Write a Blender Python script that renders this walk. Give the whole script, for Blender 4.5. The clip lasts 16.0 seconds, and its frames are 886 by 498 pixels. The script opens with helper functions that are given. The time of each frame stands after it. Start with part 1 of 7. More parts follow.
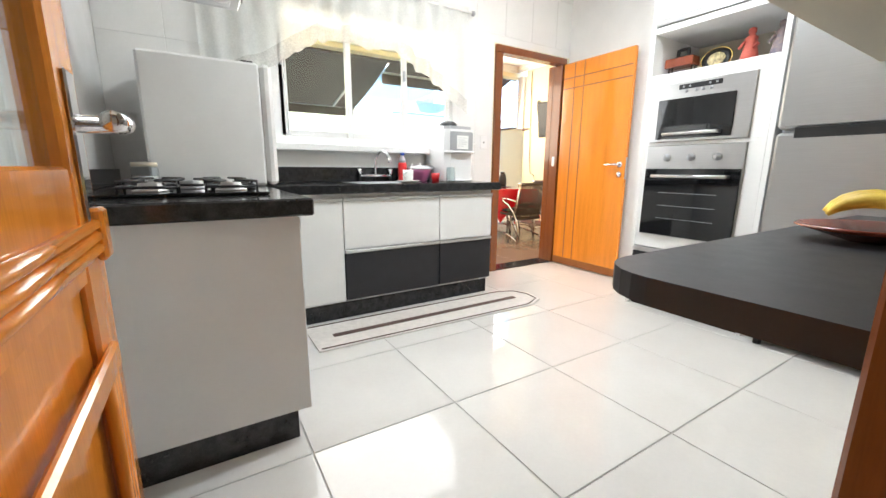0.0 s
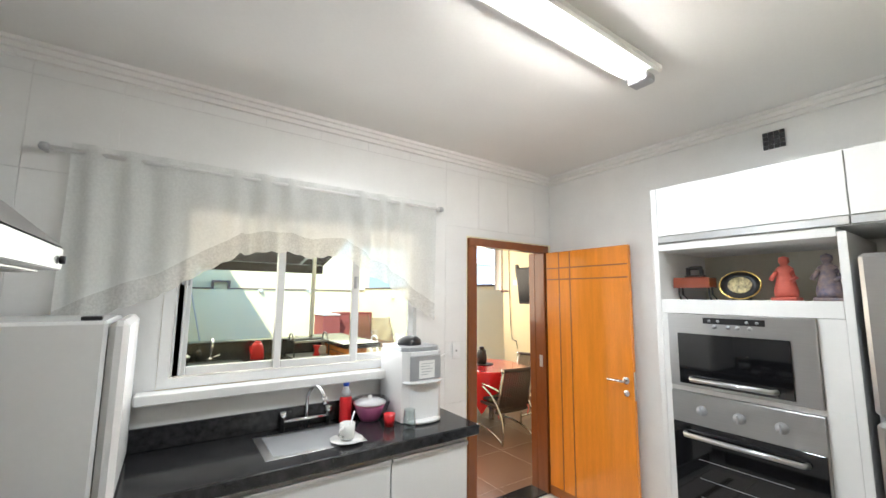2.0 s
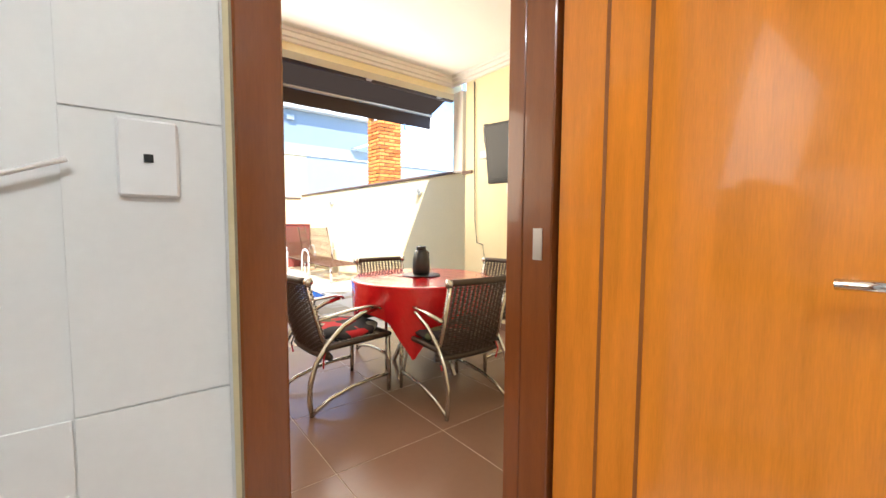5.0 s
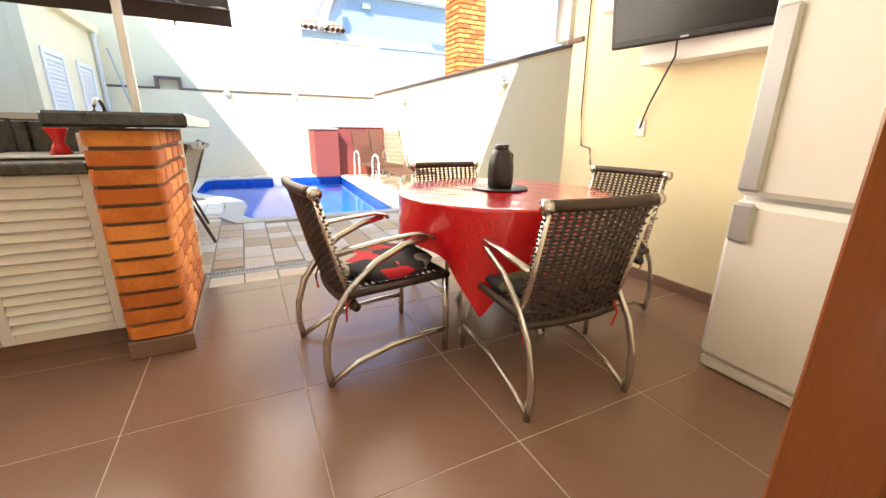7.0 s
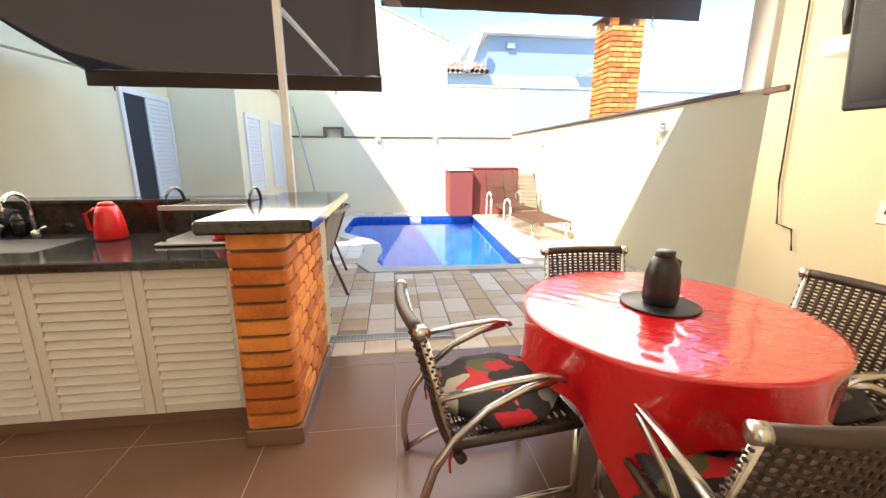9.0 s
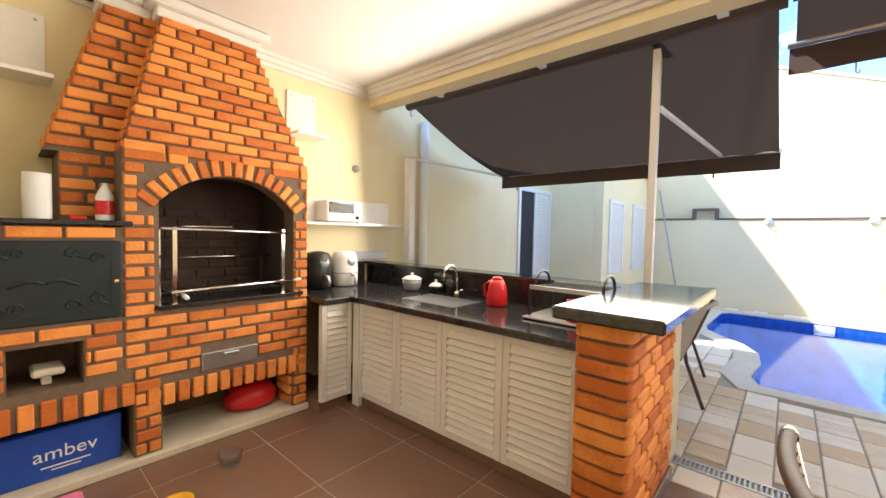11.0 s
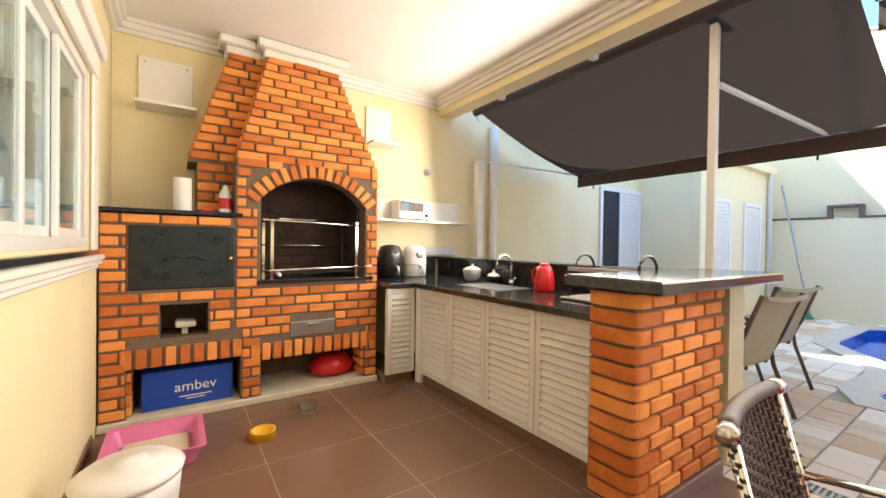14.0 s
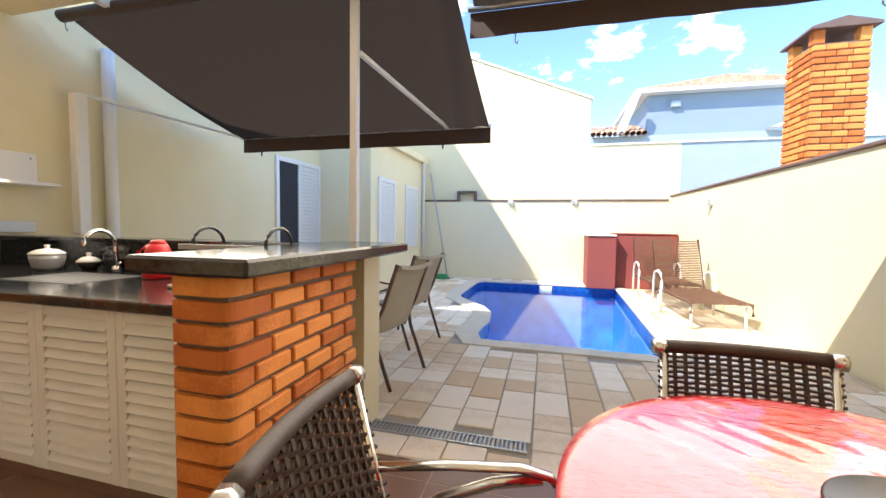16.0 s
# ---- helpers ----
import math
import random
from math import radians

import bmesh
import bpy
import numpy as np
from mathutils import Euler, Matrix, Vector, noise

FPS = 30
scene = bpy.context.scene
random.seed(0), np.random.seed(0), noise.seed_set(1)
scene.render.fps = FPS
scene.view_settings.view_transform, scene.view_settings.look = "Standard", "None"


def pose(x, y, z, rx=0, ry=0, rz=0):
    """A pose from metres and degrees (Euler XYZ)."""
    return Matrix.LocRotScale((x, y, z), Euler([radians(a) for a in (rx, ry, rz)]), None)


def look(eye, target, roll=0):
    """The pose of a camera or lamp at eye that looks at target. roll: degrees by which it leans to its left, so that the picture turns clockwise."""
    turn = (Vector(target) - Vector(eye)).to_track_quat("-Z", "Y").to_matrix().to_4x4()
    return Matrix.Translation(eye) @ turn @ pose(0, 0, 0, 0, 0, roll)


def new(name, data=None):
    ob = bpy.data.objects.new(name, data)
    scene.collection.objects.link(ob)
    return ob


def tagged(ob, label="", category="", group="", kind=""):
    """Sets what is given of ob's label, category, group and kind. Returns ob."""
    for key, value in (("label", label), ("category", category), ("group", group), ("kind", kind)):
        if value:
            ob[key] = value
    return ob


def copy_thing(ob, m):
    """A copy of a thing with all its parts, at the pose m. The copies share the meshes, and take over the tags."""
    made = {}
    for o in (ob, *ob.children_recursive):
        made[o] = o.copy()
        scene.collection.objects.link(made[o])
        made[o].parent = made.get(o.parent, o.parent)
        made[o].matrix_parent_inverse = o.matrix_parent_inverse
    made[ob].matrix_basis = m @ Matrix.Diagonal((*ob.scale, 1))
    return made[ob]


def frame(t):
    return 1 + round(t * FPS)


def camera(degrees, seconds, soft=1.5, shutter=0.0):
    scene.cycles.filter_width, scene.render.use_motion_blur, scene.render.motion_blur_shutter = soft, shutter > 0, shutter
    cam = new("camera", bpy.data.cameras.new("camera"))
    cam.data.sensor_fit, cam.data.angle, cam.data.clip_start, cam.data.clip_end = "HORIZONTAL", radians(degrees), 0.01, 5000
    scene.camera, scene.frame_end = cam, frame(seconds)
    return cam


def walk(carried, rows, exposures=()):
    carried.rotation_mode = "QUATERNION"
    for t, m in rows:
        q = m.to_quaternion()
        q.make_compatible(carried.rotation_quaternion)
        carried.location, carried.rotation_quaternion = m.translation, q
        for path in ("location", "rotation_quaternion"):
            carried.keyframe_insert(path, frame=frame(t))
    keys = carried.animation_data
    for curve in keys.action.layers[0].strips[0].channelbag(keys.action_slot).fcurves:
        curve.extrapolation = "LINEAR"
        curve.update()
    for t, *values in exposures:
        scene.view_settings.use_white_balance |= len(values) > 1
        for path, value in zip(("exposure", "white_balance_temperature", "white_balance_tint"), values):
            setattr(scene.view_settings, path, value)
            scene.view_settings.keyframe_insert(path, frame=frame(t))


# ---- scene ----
cam = camera(96.9, 16.0)
PATH = [
    (0, (-0.075, -3.125, 1.020), (0.959, -1.460, 0.622), 0.4),
    (0.5, (0.025, -3.068, 1.227), (1.111, -1.431, 0.847), 0.5),
    (1, (0.155, -2.952, 1.418), (1.265, -1.305, 1.188), 0.6),
    (1.5, (0.272, -2.747, 1.559), (1.393, -1.091, 1.560), 0.6),
    (2, (0.452, -2.527, 1.675), (1.574, -0.888, 1.915), 0.6),
    (2.5, (0.724, -2.281, 1.617), (1.864, -0.683, 2.001), 0.5),
    (3, (0.995, -2.018, 1.473), (2.182, -0.460, 1.877), 0.2),
    (3.5, (1.289, -1.723, 1.369), (2.547, -0.199, 1.676), 0.1),
    (4, (1.661, -1.442, 1.291), (2.955, 0.074, 1.459), -0.2),
    (4.2, (1.784, -1.315, 1.249), (3.086, 0.200, 1.349), -0.3),
    (6.3, (2.700, -0.221, 1.121), (3.707, 1.450, 0.681), 0.6),
    (6.5, (2.723, -0.158, 1.093), (3.687, 1.527, 0.610), 0.8),
    (7, (2.822, -0.032, 1.049), (3.676, 1.683, 0.475), 0.7),
    (7.5, (2.928, 0.076, 1.055), (3.690, 1.811, 0.418), 0.7),
    (8, (2.969, 0.183, 1.133), (3.624, 1.957, 0.485), 0.6),
    (8.2, (2.970, 0.230, 1.190), (3.570, 2.031, 0.561), 0.5),
    (10.3, (2.938, 0.367, 1.433), (2.179, 2.212, 1.297), 0.9),
    (10.5, (2.950, 0.365, 1.429), (2.011, 2.127, 1.314), 1.0),
    (11, (2.958, 0.326, 1.426), (1.639, 1.827, 1.345), 1.2),
    (11.5, (2.958, 0.268, 1.432), (1.369, 1.482, 1.378), 1.4),
    (12, (2.984, 0.255, 1.415), (1.236, 1.227, 1.380), 1.4),
    (12.5, (3.076, 0.318, 1.340), (1.254, 1.142, 1.318), 1.1),
    (13, (3.182, 0.352, 1.290), (1.353, 1.161, 1.271), 1.0),
    (13.5, (3.287, 0.396, 1.263), (1.503, 1.301, 1.241), 0.8),
    (14, (3.403, 0.444, 1.238), (1.746, 1.563, 1.219), 0.8),
    (14.5, (3.481, 0.492, 1.216), (2.061, 1.901, 1.193), 0.7),
    (15, (3.510, 0.635, 1.198), (2.422, 2.313, 1.161), 0.6),
    (15.5, (3.487, 0.847, 1.208), (2.734, 2.699, 1.140), 0.6),
    (16, (3.455, 1.042, 1.211), (2.951, 2.974, 1.097), 0.8),
]
SKY_STRENGTH, SUN_STRENGTH = 0.135, 2.2
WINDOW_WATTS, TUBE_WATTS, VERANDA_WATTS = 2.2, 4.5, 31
EXPOSURES = [(0.0, 2.95), (1.0, 2.65), (2.5, 2.2), (4.0, 2.15), (6.3, 2.5), (10.3, 2.2), (14.5, 2.3), (16.0, 1.95)]
walk(cam, [(t, look(e, g, r)) for t, e, g, r in PATH], EXPOSURES)

# ---- world, sun and lamps ----
SUN_DIR = Vector((0.65, 0.62, -1.0)).normalized()
world = bpy.data.worlds.new("world")
scene.world = world
world.use_nodes = True
wn, wl = world.node_tree.nodes, world.node_tree.links
sky = wn.new("ShaderNodeTexSky")
sky.sky_type, sky.sun_disc = "NISHITA", False
sky.sun_elevation, sky.sun_rotation = radians(48), radians(227)
sky.air_density, sky.dust_density, sky.ozone_density = 0.9, 0.0, 6.0
wtc, wmap, wno, wramp, wmix = (wn.new("ShaderNodeTexCoord"), wn.new("ShaderNodeMapping"), wn.new("ShaderNodeTexNoise"),
                               wn.new("ShaderNodeValToRGB"), wn.new("ShaderNodeMixRGB"))
wmap.inputs["Scale"].default_value = (3.2, 3.2, 7.0)
wmap.inputs["Location"].default_value = (0.4, 0.9, 0.2)
wno.inputs["Scale"].default_value, wno.inputs["Detail"].default_value, wno.inputs["Roughness"].default_value = 1.6, 9, 0.62
wramp.color_ramp.elements[0].position, wramp.color_ramp.elements[1].position = 0.57, 0.70
wmix.inputs[2].default_value = (7.0, 7.2, 7.6, 1)
wl.new(wtc.outputs["Generated"], wmap.inputs["Vector"])
wl.new(wmap.outputs["Vector"], wno.inputs["Vector"])
wl.new(wno.outputs[0], wramp.inputs[0])
wl.new(wramp.outputs[0], wmix.inputs[0])
wl.new(sky.outputs[0], wmix.inputs[1])
wl.new(wmix.outputs[0], wn["Background"].inputs[0])
wn["Background"].inputs[1].default_value = SKY_STRENGTH

sun = new("sun", bpy.data.lights.new("sun", "SUN"))
sun.data.energy, sun.data.angle, sun.data.color = SUN_STRENGTH, radians(0.55), (1.0, 0.95, 0.86)
sun.matrix_world = look((0, 0, 20), Vector((0, 0, 20)) + SUN_DIR)


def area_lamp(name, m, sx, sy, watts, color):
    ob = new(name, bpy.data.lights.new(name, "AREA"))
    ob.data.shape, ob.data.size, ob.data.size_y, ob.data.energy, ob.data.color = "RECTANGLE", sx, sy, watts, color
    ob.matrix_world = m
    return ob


# added lamp on the room side of the curtain, standing in for window daylight
area_lamp("window_fill", look((1.15, -0.165, 1.70), (1.15, -1.2, 1.5)), 1.5, 0.92, WINDOW_WATTS, (0.93, 0.97, 1.0))
# added warm fill lamp in the open side, for sky and bounced sunlight
area_lamp("veranda_fill", look((2.5, 2.96, 1.95), (2.5, 0.0, 1.6)), 5.4, 1.5, VERANDA_WATTS, (1.0, 0.87, 0.70))
area_lamp("tube_light", look((1.72, -1.58, 2.70), (1.72, -1.58, 0)), 1.1, 0.1, TUBE_WATTS, (0.80, 0.91, 1.0))

# ---- materials ----


def mat(name, color, rough=0.5, metal=0.0, var=0.12, scale=6.0, fine=60.0, bump=0.1, coat=0.0, rand=0.0, island=0.0, spread=None,
        stretch=(1, 1, 1), spec=0.5, trans=0.0):
    """A surface whose colour varies at two scales, with fine relief; rand/island: how much single pieces differ."""
    m = bpy.data.materials.new(name)
    m.use_nodes = True
    n, l = m.node_tree.nodes, m.node_tree.links
    b = n["Principled BSDF"]
    tc, mp = n.new("ShaderNodeTexCoord"), n.new("ShaderNodeMapping")
    mp.inputs["Scale"].default_value = stretch
    l.new(tc.outputs["Object"], mp.inputs["Vector"])
    big, small = n.new("ShaderNodeTexNoise"), n.new("ShaderNodeTexNoise")
    for q, s, d in ((big, scale, 4), (small, fine, 3)):
        q.inputs["Scale"].default_value, q.inputs["Detail"].default_value = s, d
        l.new(mp.outputs["Vector"], q.inputs["Vector"])
    mix = n.new("ShaderNodeMixRGB")
    dark = [c * (1 - var) for c in color]
    light = [min(1, c * (1 + var)) for c in (spread or color)]
    mix.inputs[1].default_value, mix.inputs[2].default_value = (*dark, 1), (*light, 1)
    add = n.new("ShaderNodeMath")
    add.operation = "MULTIPLY_ADD"
    add.inputs[1].default_value, add.inputs[2].default_value = 0.35, 0.0
    l.new(small.outputs[0], add.inputs[0])
    tot = n.new("ShaderNodeMath")
    tot.operation = "MULTIPLY_ADD"
    tot.inputs[1].default_value = 0.65
    l.new(big.outputs[0], tot.inputs[0])
    l.new(add.outputs[0], tot.inputs[2])
    st = n.new("ShaderNodeMapRange")
    st.inputs[1].default_value, st.inputs[2].default_value = 0.3, 0.7
    src = tot.outputs[0]
    if rand or island:
        if rand:
            oi = n.new("ShaderNodeObjectInfo")
            rs = oi.outputs["Random"]
        else:
            oi = n.new("ShaderNodeNewGeometry")
            rs = oi.outputs["Random Per Island"]
        k = n.new("ShaderNodeMath")
        k.operation = "MULTIPLY_ADD"
        k.inputs[1].default_value, k.inputs[2].default_value = (rand or island), -0.5 * (rand or island)
        l.new(rs, k.inputs[0])
        s2 = n.new("ShaderNodeMath")
        l.new(k.outputs[0], s2.inputs[0])
        l.new(src, s2.inputs[1])
        src = s2.outputs[0]
    l.new(src, st.inputs[0])
    l.new(st.outputs[0], mix.inputs[0])
    l.new(mix.outputs[0], b.inputs["Base Color"])
    rr = n.new("ShaderNodeMapRange")
    rr.inputs[3].default_value, rr.inputs[4].default_value = max(0.02, rough * 0.8), min(1, rough * 1.2)
    l.new(tot.outputs[0], rr.inputs[0])
    l.new(rr.outputs[0], b.inputs["Roughness"])
    b.inputs["Metallic"].default_value = metal
    b.inputs["Specular IOR Level"].default_value = spec
    b.inputs["Coat Weight"].default_value = coat
    b.inputs["Transmission Weight"].default_value = trans
    if bump:
        bp = n.new("ShaderNodeBump")
        bp.inputs["Strength"].default_value, bp.inputs["Distance"].default_value = bump, 0.01
        l.new(tot.outputs[0], bp.inputs["Height"])
        l.new(bp.outputs[0], b.inputs["Normal"])
    return m


def thin(name, color, clear, rough=0.6):
    """Thin cloth: part of the light passes straight, part is scattered through."""
    m = bpy.data.materials.new(name)
    m.use_nodes = True
    n, l = m.node_tree.nodes, m.node_tree.links
    n.remove(n["Principled BSDF"])
    d, t, p = n.new("ShaderNodeBsdfDiffuse"), n.new("ShaderNodeBsdfTranslucent"), n.new("ShaderNodeBsdfTransparent")
    d.inputs[0].default_value = t.inputs[0].default_value = (*color, 1)
    a, b2 = n.new("ShaderNodeMixShader"), n.new("ShaderNodeMixShader")
    a.inputs[0].default_value = 0.5
    w = n.new("ShaderNodeTexNoise")
    tc = n.new("ShaderNodeTexCoord")
    l.new(tc.outputs["Object"], w.inputs["Vector"])
    w.inputs["Scale"].default_value = 90
    mr = n.new("ShaderNodeMapRange")
    mr.inputs[1].default_value, mr.inputs[2].default_value = 0.35, 0.65
    mr.inputs[3].default_value, mr.inputs[4].default_value = clear * 0.85, clear * 1.15
    l.new(w.outputs[0], mr.inputs[0])
    l.new(mr.outputs[0], b2.inputs[0])
    l.new(d.outputs[0], a.inputs[1]), l.new(t.outputs[0], a.inputs[2])
    l.new(a.outputs[0], b2.inputs[1]), l.new(p.outputs[0], b2.inputs[2])
    l.new(b2.outputs[0], n["Material Output"].inputs[0])
    return m


def glass(name, color, rough=0.0, clear=0.85):
    m = bpy.data.materials.new(name)
    m.use_nodes = True
    n, l = m.node_tree.nodes, m.node_tree.links
    n.remove(n["Principled BSDF"])
    g, t, x = n.new("ShaderNodeBsdfGlossy"), n.new("ShaderNodeBsdfTransparent"), n.new("ShaderNodeMixShader")
    g.inputs["Roughness"].default_value = rough
    t.inputs[0].default_value = (*color, 1)
    f = n.new("ShaderNodeLayerWeight")
    f.inputs[0].default_value = 0.5
    pw, mr = n.new("ShaderNodeMath"), n.new("ShaderNodeMapRange")
    pw.operation = "POWER"
    pw.inputs[1].default_value = 4.0
    mr.inputs[3].default_value, mr.inputs[4].default_value = 0.04, 0.9
    l.new(f.outputs["Facing"], pw.inputs[0]), l.new(pw.outputs[0], mr.inputs[0])
    l.new(mr.outputs[0], x.inputs[0]), l.new(t.outputs[0], x.inputs[1]), l.new(g.outputs[0], x.inputs[2])
    l.new(x.outputs[0], n["Material Output"].inputs[0])
    return m


def glow(name, color, strength):
    m = bpy.data.materials.new(name)
    m.use_nodes = True
    b = m.node_tree.nodes["Principled BSDF"]
    b.inputs["Emission Color"].default_value, b.inputs["Emission Strength"].default_value = (*color, 1), strength
    return m


def wood(name, color, rough, ring=9.0, axis=(8, 8, 0.6), coat=0.4):
    """Wood with long grain along z."""
    m = mat(name, color, rough, 0, 0.16, 3.0, 40, 0.04, coat, stretch=axis)
    return m


def floral(name):
    m = mat(name, (0.03, 0.025, 0.03), 0.85, var=0.2, bump=0.2)
    n, l = m.node_tree.nodes, m.node_tree.links
    tc, v, r = n.new("ShaderNodeTexCoord"), n.new("ShaderNodeTexVoronoi"), n.new("ShaderNodeValToRGB")
    w = n.new("ShaderNodeTexNoise")
    w.inputs["Scale"].default_value = 9
    mx = n.new("ShaderNodeMixRGB")
    mx.inputs[0].default_value = 0.12
    l.new(tc.outputs["Object"], w.inputs["Vector"]), l.new(tc.outputs["Object"], mx.inputs[1]), l.new(w.outputs[1], mx.inputs[2])
    v.inputs["Scale"].default_value = 11
    l.new(mx.outputs[0], v.inputs["Vector"])
    l.new(v.outputs["Color"], r.inputs[0])
    r.color_ramp.interpolation = "CONSTANT"
    e = r.color_ramp.elements
    e[0].position, e[0].color = 0, (0.02, 0.018, 0.02, 1)
    e[1].position, e[1].color = 0.42, (0.5, 0.02, 0.03, 1)
    for p, c in ((0.56, (0.03, 0.025, 0.03, 1)), (0.66, (0.4, 0.36, 0.28, 1)), (0.76, (0.1, 0.11, 0.05, 1)), (0.86, (0.6, 0.1, 0.1, 1))):
        q = e.new(p)
        q.color = c
    l.new(r.outputs[0], n["Principled BSDF"].inputs["Base Color"])
    return m


